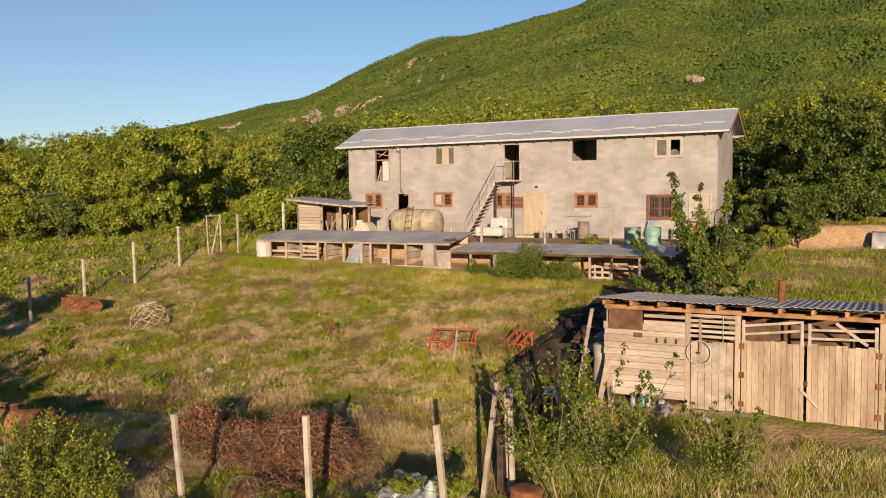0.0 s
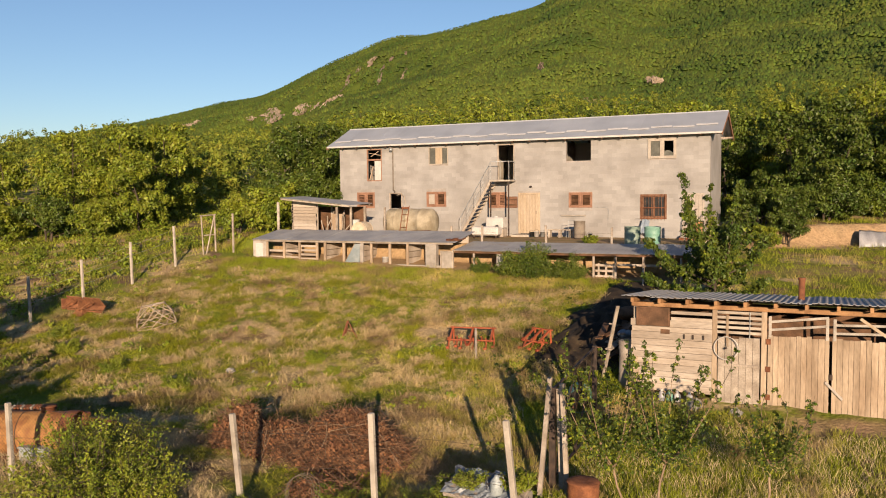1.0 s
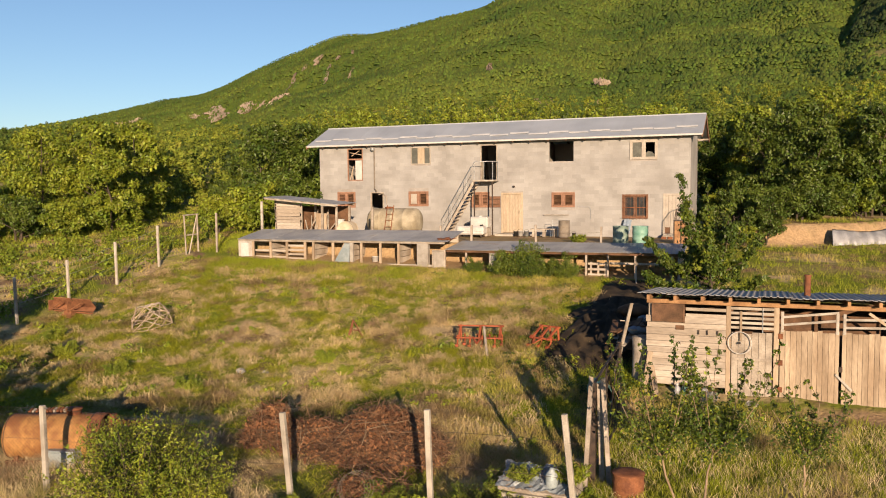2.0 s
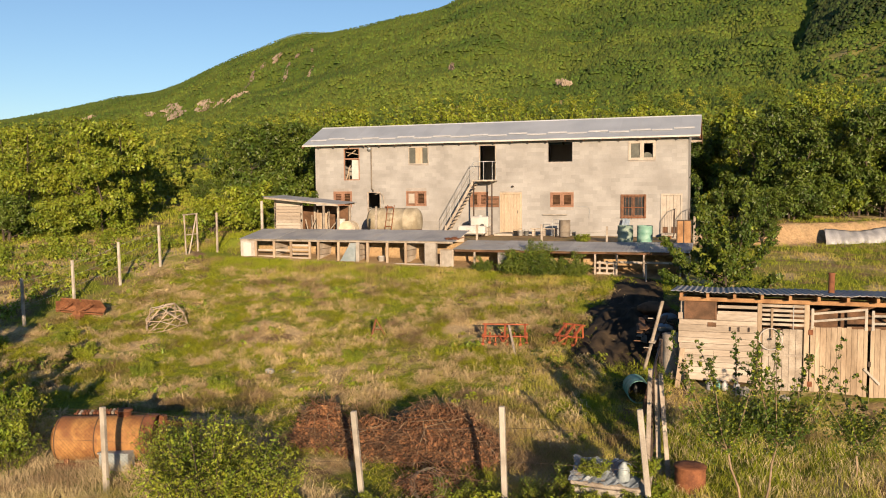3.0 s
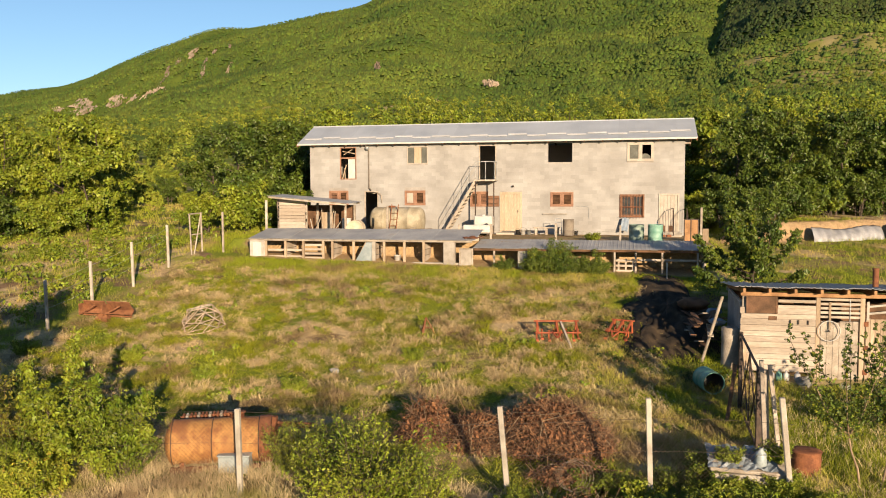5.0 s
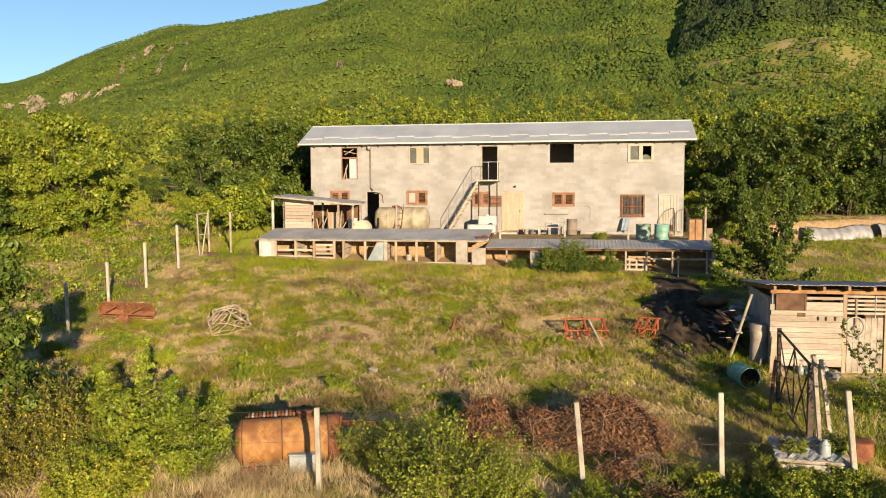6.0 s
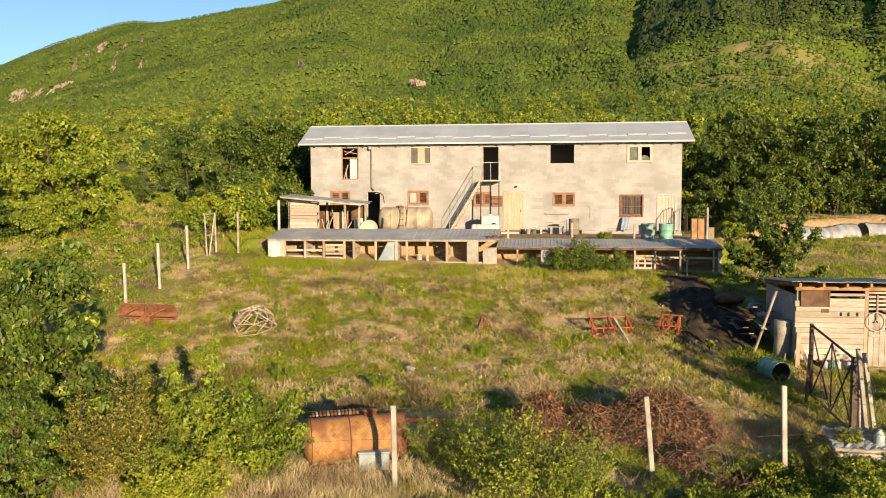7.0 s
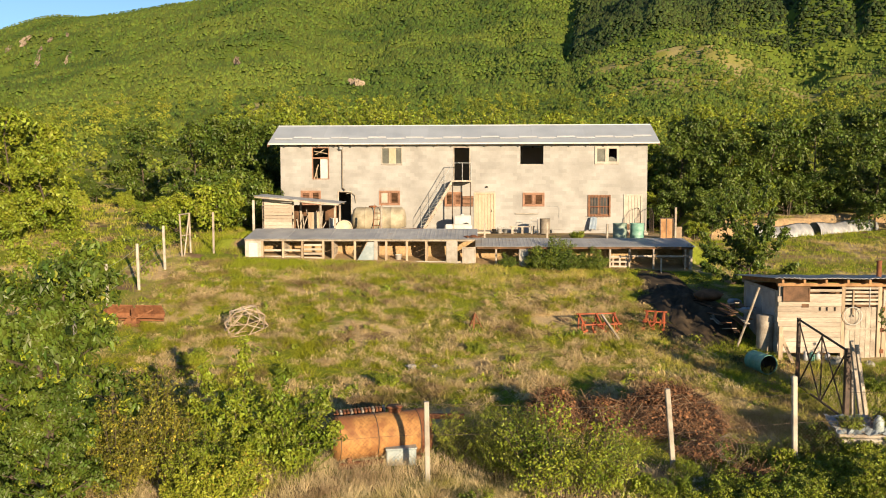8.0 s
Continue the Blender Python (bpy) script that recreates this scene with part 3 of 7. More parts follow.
def frame_ring(b, o, w=0.07, y0=-0.03, y1=0.06, c=0.006, sill=True):
    x0, z0, x1, z1 = o
    b.box(x0, y0, z0, x0 + w, y1, z1, c).box(x1 - w, y0, z0, x1, y1, z1, c)
    b.box(x0 + w, y0, z1 - w, x1 - w, y1, z1, c)
    if sill:
        b.box(x0 + w, y0, z0, x1 - w, y1, z0 + w, c)
    return b


def shutter_window(key, hang=0.0):
    """A red-brown frame with two louvred shutters."""
    o = OPEN[key]
    x0, z0, x1, z1 = o
    w = part("window", frame_ring(Build(), o, 0.075), M["wood_red"], house, "red-brown wooden window with louvred shutters")
    mid = (x0 + x1) / 2
    part("mullion", Build().box(mid - 0.05, -0.02, z0 + 0.075, mid + 0.05, 0.05, z1 - 0.075, 0.005), M["wood_red"], w)
    for a, b in ((x0 + 0.085, mid - 0.06), (mid + 0.06, x1 - 0.085)):
        leaf = part("shutter", frame_ring(Build(), (a, z0 + 0.085, b, z1 - 0.085), 0.045, -0.005, 0.03, 0.004), M["wood_red"], w)
        sl = Build()
        n = 8
        for i in range(n):
            z = z0 + 0.15 + (z1 - z0 - 0.30) * i / (n - 1)
            sl.box(-(b - a) / 2 + 0.045, -0.004, -0.03, (b - a) / 2 - 0.045, 0.004, 0.03, 0, pose((a + b) / 2, 0.02, z, 40))
        first_leaf = a < mid - 0.2
        if key == "low_b" and first_leaf:
            part("board", Build().box(a + 0.05, 0.0, z0 + 0.14, b - 0.05, 0.02, z1 - 0.14, 0.004), M["cream"], leaf, "pale board in place of louvres")
            continue
        part("louvre", sl, M["wood_red"] if (hang and not first_leaf) or (key == "low_a" and first_leaf) else M["wood_dark"], leaf)
    # dark sheet stands in for the unlit room behind the louvres
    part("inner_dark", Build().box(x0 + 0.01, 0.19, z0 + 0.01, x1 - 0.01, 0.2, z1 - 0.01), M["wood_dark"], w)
    return w


for key in ("low_a", "low_b", "low_c", "low_d"):
    shutter_window(key, 1 if key == "low_c" else 0)
b = Build().box(10.2, -0.05, 1.33, 10.80, -0.012, 1.92, 0.01)
sh = part("open_shutter", b, M["wood_brown"], house, "brown shutter leaf folded back on the wall")
part("batten", Build().box(10.2, -0.07, 1.45, 10.80, -0.051, 1.53, 0.004).box(10.2, -0.07, 1.72, 10.80, -0.051, 1.80, 0.004), M["wood_dark"], sh)

# barred window
o = OPEN["low_bars"]
w = part("window", frame_ring(Build(), o, 0.10, -0.04), M["wood_brown"], house, "brown window behind iron bars")
mid = (o[0] + o[2]) / 2
part("casement", frame_ring(frame_ring(Build(), (o[0] + 0.1, o[1] + 0.1, mid, o[3] - 0.1), 0.05, 0.03, 0.08), (mid, o[1] + 0.1, o[2] - 0.1, o[3] - 0.1), 0.05, 0.03, 0.08), M["wood_brown"], w)
# panes painted black in place of the unlit room behind them
for a, c in ((o[0] + 0.15, mid - 0.05), (mid + 0.05, o[2] - 0.15)):
    part("pane", Build().box(a, 0.05, o[1] + 0.15, c, 0.056, o[3] - 0.15), M["black"], w)
for i in range(8):
    x = o[0] + 0.08 + (o[2] - o[0] - 0.16) * i / 7
    part("bar", Build().tube([(x, -0.07, o[1] - 0.06), (x, -0.07, o[3] - 0.02)], 0.008, 6), M["rust_light"], w)
part("cross_bar", Build().beam((o[0], -0.062, o[1] + 0.55), (o[2], -0.062, o[1] + 0.55), 0.012, 0.04).beam((o[0], -0.062, o[1] + 0.03), (o[2], -0.062, o[1] + 0.03), 0.012, 0.04), M["rust"], w)

# upper windows
o = OPEN["upper_right"]
w = part("window", frame_ring(Build(), o, 0.13, -0.05), M["cream"], house, "cream window with one broken pane")
mid = (o[0] + o[2]) / 2
part("mullion", Build().box(mid - 0.10, -0.04, o[1] + 0.13, mid + 0.10, 0.05, o[3] - 0.13, 0.005), M["cream"], w)
part("pane", Build().box(o[0] + 0.13, 0.01, o[1] + 0.13, mid - 0.1, 0.016, o[3] - 0.13), M["dull_pane"], w, "pane covered with grey film")
part("broken_pane", Build().add([(mid + 0.1, 0.012, o[1] + 0.13), (o[2] - 0.13, 0.012, o[1] + 0.13), (o[2] - 0.13, 0.012, o[1] + 0.24), (mid + 0.36, 0.012, o[1] + 0.38), (mid + 0.2, 0.012, o[1] + 0.40), (mid + 0.1, 0.012, o[1] + 0.33)] + [(mid + 0.1, 0.018, o[1] + 0.13), (o[2] - 0.13, 0.018, o[1] + 0.13), (o[2] - 0.13, 0.018, o[1] + 0.24), (mid + 0.36, 0.018, o[1] + 0.38), (mid + 0.2, 0.018, o[1] + 0.40), (mid + 0.1, 0.018, o[1] + 0.33)], [(0, 1, 2, 3, 4, 5), (11, 10, 9, 8, 7, 6), (0, 6, 7, 1), (1, 7, 8, 2), (2, 8, 9, 3), (3, 9, 10, 4), (4, 10, 11, 5), (5, 11, 6, 0)]), M["dull_pane"], w, "jagged rest of a pane")
o = OPEN["upper_pair"]
w = part("window", frame_ring(Build(), o, 0.05, -0.03), M["cream"], house, "window with a yellow board between two dark panes")
part("board", Build().box(o[0] + 0.42, -0.02, o[1] + 0.05, o[0] + 0.82, 0.03, o[3] - 0.05, 0.005), M["wood_new"], w, "yellow pine board")
for a, c in ((o[0] + 0.05, o[0] + 0.41), (o[0] + 0.83, o[2] - 0.05)):
    part("pane", Build().box(a, 0.02, o[1] + 0.05, c, 0.026, o[3] - 0.05), M["dull_pane"], w)
o = OPEN["upper_left"]
w = part("window", frame_ring(Build(), o, 0.05, -0.01, 0.08), M["wood_red"], house, "broken window opening with loose boards")
part("transom", Build().box(o[0] + 0.05, 0.0, 4.02, o[2] - 0.05, 0.06, 4.10, 0.005), M["wood_red"], w)
part("white_sheet", Build().box(o[0] + 0.45, 0.10, o[1] + 0.02, o[2] - 0.06, 0.13, 4.0, 0.004), M["white"], w, "white board inside")
for a, c in (((o[0] + 0.1, 0.12, 2.9), (o[0] + 0.33, 0.16, 3.7)), ((o[0] + 0.25, 0.17, 2.9), (o[0] + 0.2, 0.21, 3.5)), ((o[0] + 0.1, 0.16, 4.45), (o[2] - 0.1, 0.12, 4.3)), ((o[0] + 0.15, 0.22, 4.25), (o[2] - 0.3, 0.19, 4.55))):
    part("loose_stick", Build().beam(a, c, 0.045, 0.035), M["plank"], w)

# doors
o = OPEN["door_pine"]
d = part("door", frame_ring(Build(), o, 0.10, -0.04, 0.06, 0.006, False), M["wood_new"], house, "fresh yellow pine plank door, closed")
for i in range(6):
    wd = (o[2] - o[0] - 0.2) / 6
    x = o[0] + 0.1 + wd * i
    part("plank", Build().box(x + 0.003, -0.005, 0.0, x + wd - 0.003, 0.03, o[3] - 0.1, 0.006), M["wood_new"], d)
part("handle", Build().tube([(o[2] - 0.2, -0.06, 1.02), (o[2] - 0.2, -0.06, 1.16)], 0.012, 6).tube([(o[2] - 0.2, -0.005, 1.03), (o[2] - 0.2, -0.06, 1.03)], 0.008, 6), M["iron"], d, "iron handle")
o = OPEN["door_cream"]
d = part("door", frame_ring(Build(), o, 0.09, -0.04, 0.06, 0.006, False), M["cream"], house, "cream boarded door with a boarded side panel")
for i in range(5):
    wd = (o[2] - o[0] - 0.18) / 5
    x = o[0] + 0.09 + wd * i
    part("plank", Build().box(x + 0.004, -0.004, 0.0, x + wd - 0.004, 0.03, o[3] - 0.09, 0.006), M["cream"], d)
for i in range(2):
    part("pet_hatch", Build().box(o[0] + 0.10 + 0.42 * i, -0.012, 0.02, o[0] + 0.34 + 0.42 * i, -0.005, 0.34), M["wood_dark"], d)
o = OPEN["low_door"]
d = part("door_frame", frame_ring(Build(), o, 0.05, -0.02, 0.1, 0.005, False), M["wood_grey"], house, "open doorway with a crooked grey frame")
part("arch_lintel", Build().tube([(o[0] + 0.5, -0.05, 2.05), (o[0] + 0.8, -0.08, 2.12), (o[0] + 1.0, -0.10, 1.95), (o[0] + 1.05, -0.1, 1.55)], 0.025, 6), M["wood_grey"], d)
o = OPEN["upper_door"]
part("door_frame", frame_ring(Build(), o, 0.05, -0.015, 0.1, 0.005, False), M["wood_grey"], house, "open upper doorway")
part("lintel_ledge", Build().box(13.16, -0.10, 0.90, 14.45, -0.001, 0.97, 0.008), M["whitewash"], house, "narrow pale wall ledge")
part("downpipe", Build().tube([(3.42, -0.06, 4.72), (3.42, -0.06, 2.35)], 0.035, 8).tube([(3.42, -0.06, 4.66), (3.25, -0.2, 4.74)], 0.035, 8).tube([(3.42, -0.06, 2.38), (3.60, -0.20, 2.25)], 0.035, 8), M["dull_iron"], house, "dull grey downpipe")
part("wall_lamp", Build().lathe([(0.0, 0.10), (0.09, 0.08), (0.12, -0.02), (0.07, -0.10), (0.0, -0.12)], 12, pose(3.36, -0.16, 4.60)), M["galv"], house)
part("floodlight", Build().lathe([(0.0, 0.06), (0.06, 0.04), (0.07, -0.03), (0.0, -0.05)], 10, pose(11.55, -0.08, 2.42)), M["iron"], house)
wire = Build()
wire.tube([(14.95, -0.01, 1.35), (15.5, -0.01, 1.34), (15.6, -0.01, 1.2), (15.58, -0.01, 0.7)], 0.012, 5)
part("wall_pipe", wire, M["galv"], house)

# outer stair to the upper door
stair = thing("outdoor_stair", pose(7.6, 0, 0), "narrow iron stair with thin railings up to a landing", "stair")
top = Vector((2.08, 0, 2.78))
low = Vector((0.34, 0, -0.1))
for y in (-0.95, -0.12):
    part("stringer", Build().beam((low.x, y, low.z), (top.x, y, top.z - 0.02), 0.04, 0.14, 0.005), M["wood_grey"], stair)
tread = Build().box(-0.12, -0.90, -0.02, 0.12, -0.17, 0.02, 0.005).mesh("tread", M["wood_grey"])
for i in range(13):
    part("tread", tread, None, stair, m=Matrix.Translation(low.lerp(top, (i + 0.8) / 14)))
part("landing", Build().box(1.98, -1.0, 2.70, 3.12, -0.03, 2.78, 0.008), M["concrete"], stair)
for x in (2.06, 3.05):
    part("landing_post", Build().box(x - 0.03, -0.98, -0.1, x + 0.03, -0.92, 2.70, 0.004), M["iron"], stair)
rail = Build()
for i in range(5):
    p = low.lerp(top, i / 4)
    part("baluster", Build().tube([(p.x, -0.97, p.z), (p.x, -0.97, p.z + 0.95)], 0.010, 6), M["galv"], stair)
part("handrail", rail.tube([(low.x, -0.97, low.z + 0.95), (top.x, -0.97, top.z + 0.95), (3.08, -0.97, 3.73), (3.08, -0.05, 3.73)], 0.018, 6).tube([(low.x, -0.97, low.z + 0.5), (top.x, -0.97, top.z + 0.5)], 0.010, 6), M["galv"], stair)
for x, y in ((3.08, -0.97), (3.08, -0.1), (2.6, -0.97)):
    part("baluster", Build().tube([(x, y, 2.78), (x, y, 3.73)], 0.014, 6), M["galv"], stair)

# ---- plants ----
def leaf_cloud(r, centres, radii, per, size, droop=0.3, long=1.7):
    """Small folded leaves in clumps round the centres: arrays of places and triangles."""
    n = len(centres) * per
    c = np.repeat(np.asarray(centres, float), per, 0)
    rad = np.repeat(np.asarray(radii, float).reshape(-1, 1), per, 0)
    d = r.normal(size=(n, 3))
    shape = np.repeat(r.uniform(0.7, 1.3, (len(centres), 3)) * np.array([1, 1, 0.72]), per, 0)
    d /= np.linalg.norm(d, axis=1)[:, None] + 1e-9
    p = c + d * rad * shape * (r.uniform(0.15, 1.0, (n, 1)) ** 0.5) + r.normal(size=(n, 3)) * rad * 0.12
    nrm = d * 0.95 + r.normal(size=(n, 3)) * 0.38 + np.array([0, 0, 0.4])
    nrm /= np.linalg.norm(nrm, axis=1)[:, None]
    t = np.cross(nrm, r.normal(size=(n, 3)))
    t /= np.linalg.norm(t, axis=1)[:, None] + 1e-9
    t[:, 2] -= droop
    b = np.cross(nrm, t)
    s = size * r.uniform(0.6, 1.35, (n, 1))
    a0, a1 = p - t * s * long / 2, p + t * s * long / 2
    l, q = p + b * s / 2 + nrm * s * 0.15, p - b * s / 2 + nrm * s * 0.15
    v = np.stack([a0, l, a1, q], 1).reshape(-1, 3)
    i = np.arange(n)[:, None] * 4
    return v, np.concatenate([i + np.array([0, 2, 1]), i + np.array([0, 3, 2])], 1).reshape(-1, 3)


def limbs(r, h, spread, forks, trunk=0.5, lean=0.0, stems=1, base_r=None):
    """A tapered trunk with limbs and the places where foliage sits."""
    b = Build()
    tips = []
    base_r = base_r or 0.018 * h + 0.02
    for s in range(stems):
        a0 = r.uniform(0, math.tau)
        off = Vector((math.cos(a0), math.sin(a0), 0)) * (0.12 * spread if stems > 1 else 0)
        lean_v = Vector((math.cos(a0), math.sin(a0), 0)) * (lean + (0.25 if stems > 1 else 0))
        pts, rad = [], []
        for k in range(6):
            f = k / 5
            pts.append(off + lean_v * f * h * 0.5 + Vector((r.normal() * 0.03 * h * f, r.normal() * 0.03 * h * f, h * 0.9 * f)))
            rad.append(base_r * (1 - 0.85 * f) + 0.006)
        b.tube(pts, rad, 7)
        tips.append(pts[-1])
        for k in range(forks):
            f = trunk + (0.95 - trunk) * (k + 0.5) / forks
            i = min(4, int(f * 5))
            p = pts[i].lerp(pts[i + 1], f * 5 - i)
            az = r.uniform(0, math.tau) + k * 2.4
            ln = spread * (1.05 - 0.62 * (f - trunk) / (1 - trunk)) * r.uniform(0.7, 1.1)
            e = p + Vector((math.cos(az) * ln, math.sin(az) * ln, ln * r.uniform(0.25, 0.75)))
            mid = p.lerp(e, 0.5) + Vector((0, 0, -0.05 * ln))
            rr = rad[i] * 0.5
            b.tube([p, mid, e], [rr, rr * 0.65, 0.006], 5)
            tips += [mid, e, p.lerp(e, 0.78) + Vector((r.normal(), r.normal(), r.normal())) * 0.12 * ln]
            for _ in range(2):
                w = mid.lerp(e, r.uniform(0.1, 0.8))
                g = w + Vector((r.normal(), r.normal(), r.uniform(0.1, 1))) * 0.28 * ln
                b.tube([w, g], [rr * 0.4, 0.004], 4, False)
                tips.append(g)
    return b, [tuple(p) for p in tips]


def make_tree(name, seed, h, spread, forks, per, size, leaf, label, category="tree", trunk=0.28, stems=1, lean=0.0, clump=0.205, base_r=None, droop=0.3, long=1.7, accent=None, skirt=0):
    r = np.random.RandomState(seed)
    t = thing(name, None, label, category)
    b, tips = limbs(r, h, spread, forks, trunk, lean, stems, base_r)
    part("trunk", b, M["bark"], t)
    for k in range(skirt):
        a, q = k * 2.4 + r.uniform(-0.4, 0.4), spread * r.uniform(0.35, 0.95)
        tips.append((q * math.cos(a), q * math.sin(a), h * r.uniform(0.03, 0.34)))
    radii = r.uniform(0.7, 1.3, len(tips)) * clump * spread
    v, f = leaf_cloud(r, tips, radii, per, size, droop, long)
    part("crown", fast_mesh("crown", v, f, M[leaf]), None, t)
    # paler accent leaves: yellowing ones, and sunlit highlights put into colour
    if accent:
        some = [p for p in tips if r.uniform() < 0.3]
        v, f = leaf_cloud(r, some, [clump * spread * 0.9] * len(some), per // 3, size, droop, long)
        part("pale_leaves", fast_mesh("pale_leaves", v, f, M[accent]), None, t, "paler leaves, some yellowing, some painted as sunlit")
    return t


def put_tree(model, x, y, s, turn, first, z=None, label=""):
    m = pose(x, y, (zat(x, y) if z is None else z) - 0.05, 0, 0, turn) @ Matrix.Diagonal((s, s, s, 1))
    if model.name not in first:
        first[model.name] = True
        model.matrix_basis = m
        ob = model
    else:
        loc, rot, sc = m.decompose()
        ob = copy_thing(model, Matrix.LocRotScale(loc, rot, None))
        ob.scale = sc
    if label:
        ob["label"] = label
    return ob


def make_shrub(name, seed, h, spread, shoots, per, size, leaf, label, category="bush", fork=0.0, accent=None, bare_to=0.2, fluff=0.09, arch=0.5):
    """Many thin upright shoots from one base, with small leaves along them."""
    r = np.random.RandomState(seed)
    t = thing(name, None, label, category)
    wood, pts, rads = Build(), [], []
    if fork > 0:
        wood.tube([(0, 0, -0.05), (r.normal() * 0.03, r.normal() * 0.03, fork * 0.5), (0, 0, fork)], [0.03, 0.026, 0.022], 7)
    for k in range(shoots):
        az = k * 2.4 + r.uniform(-0.5, 0.5)
        out = spread * math.sqrt(r.uniform(0.02, 1.0))
        hh = (h - fork) * r.uniform(0.45, 1.2) * (1 - 0.35 * out / spread)
        d = Vector((math.cos(az), math.sin(az), 0))
        p0 = Vector((0, 0, fork * r.uniform(0.7, 1.0))) if fork > 0 else d * out * 0.45
        line = []
        for i in range(7):
            f = i / 6
            line.append(p0 + d * out * (f ** (1 + arch)) * (0.9 if fork > 0 else 0.6) + Vector((r.normal() * 0.02, r.normal() * 0.02, hh * f * (1 - 0.12 * f))))
        rad = 0.004 + 0.010 * hh / 2.5
        wood.tube(line, [rad * (1 - 0.8 * i / 6) + 0.002 for i in range(7)], 5, False)
        for _ in range(5):
            f = r.uniform(0.25, 0.9)
            i = int(f * 6)
            q = line[i].lerp(line[min(6, i + 1)], f * 6 - i)
            e = q + Vector((r.normal(), r.normal(), 0.4 + r.uniform(0, 0.8))) * 0.13 * h
            wood.tube([q, e], [0.004, 0.002], 4, False)
            pts += [tuple(e), tuple(q.lerp(e, 0.6))]
            rads += [fluff * r.uniform(0.7, 1.5)] * 2
        for i in range(12):
            f = bare_to + (1 - bare_to) * i / 11
            j = min(5, int(f * 6))
            pts.append(tuple(line[j].lerp(line[j + 1], f * 6 - j)))
            rads.append(fluff * r.uniform(0.6, 1.4) * (1.15 - 0.6 * f))
    tagged(part("stem", wood, M["bark"], t), kind="stuff")
    v, f = leaf_cloud(r, pts, rads, per, size, 0.1, 1.9)
    part("foliage", fast_mesh("foliage", v, f, M[leaf]), None, t)
    # accent tone: yellowing leaves, and sunlit highlights painted by a paler green
    if accent:
        some = [k for k in range(len(pts)) if r.uniform() < 0.3]
        v, f = leaf_cloud(r, [pts[k] for k in some], [rads[k] for k in some], max(2, per // 2), size, 0.1, 1.9)
        part("pale_leaves", fast_mesh("pale_leaves", v, f, M[accent]), None, t, "paler leaves, some yellowing, some painted as sunlit")
    return t


used = {}
TREES = dict(
    a=make_tree("tree", 1, 7.0, 2.6, 15, 100, 0.108, "leaf", "leafy green tree at the edge of the yard", base_r=0.075, trunk=0.10, skirt=34, accent="leaf_light"),
    b=make_tree("tree", 2, 6.5, 2.4, 15, 100, 0.108, "leaf_dark", "dense dark green tree on the slope", base_r=0.075, trunk=0.12, skirt=22),
    c=make_tree("tree", 3, 6.0, 2.2, 15, 100, 0.108, "leaf", "bright green tree turning yellow", base_r=0.075, trunk=0.10, skirt=34, accent="leaf_light"),
    d=make_shrub("tree", 4, 8.4, 2.1, 44, 13, 0.108, "leaf", "tree with many upright leafy shoots", "tree", bare_to=0.04, fluff=0.30, arch=0.3, accent="leaf_light"),
    e=make_tree("bush", 5, 2.0, 1.3, 8, 60, 0.075, "leaf", "rounded green bush in rough grass", "bush", trunk=0.05, stems=3, clump=0.22),
    f=make_tree("bush", 6, 2.2, 1.4, 8, 60, 0.075, "leaf_dark", "dark green thicket bush on the slope", "bush", trunk=0.05, stems=3, clump=0.22),
)
WOODS = [
    # left of the fence
    ("a", -14.5, -2.5, 1.0), ("c", -11.6, -4.2, 0.86), ("a", -16.8, -4.5, 0.92), ("c", -20.5, -6.5, 0.9), ("c", -15.2, 1.8, 1.05), ("a", -24.5, -7.0, 0.85), ("a", -17.5, 3.5, 1.0),
    ("b", -5.9, 2.4, 0.95), ("b", -4.6, 3.6, 1.0), ("b", -2.6, 5.2, 0.95), ("c", -28.0, -3.0, 0.95), ("a", -31.0, -9.0, 0.9), ("b", -35.0, -4.0, 1.0), ("d", -22.0, 2.0, 0.95),
    ("b", -14.0, 14.5, 1.0), ("a", -21.0, 9.0, 1.05), ("b", -27.0, 7.0, 1.1), ("a", -40.0, 4.0, 1.1), ("c", -34.0, 10.0, 1.15),
    # behind the house
    ("d", 1.4, 10.2, 1.06), ("a", -1.8, 8.2, 1.08), ("d", -4.6, 8.6, 1.0), ("d", 4.6, 11.0, 1.04), ("c", 7.4, 12.0, 1.1), ("d", 10.4, 12.2, 1.0), ("c", 13.4, 12.0, 1.05), ("d", 16.4, 11.0, 0.96), ("b", 19.8, 12.4, 1.0), ("d", 3.0, 15.0, 1.15), ("b", 9.4, 16.0, 1.1), ("d", 13.0, 16.4, 1.1), ("a", 17.0, 16.5, 1.12), ("d", 6.4, 17.0, 1.12), ("d", 21.6, 17.0, 1.0),
    # right of the house, above the bank
    ("b", 23.6, 5.6, 0.86), ("b", 26.4, 4.6, 0.84), ("b", 25.0, 8.2, 0.98), ("b", 29.4, 5.8, 0.95), ("d", 28.2, 9.8, 1.0), ("b", 32.6, 7.4, 1.0), ("d", 31.4, 12.0, 1.02), ("b", 36.2, 9.0, 1.05), ("b", 35.0, 4.4, 0.9), ("b", 39.5, 12.0, 1.1), ("c", 23.2, 14.6, 1.1), ("a", 27.4, 14.8, 1.08), ("c", 34.0, 16.5, 1.1), ("d", 40.5, 6.0, 1.0), ("b", 44.5, 10.0, 1.1),
]
tr = random.Random(12)
for k, x, y, s in WOODS:
    put_tree(TREES[k], x, y, s, tr.uniform(0, 360), used)
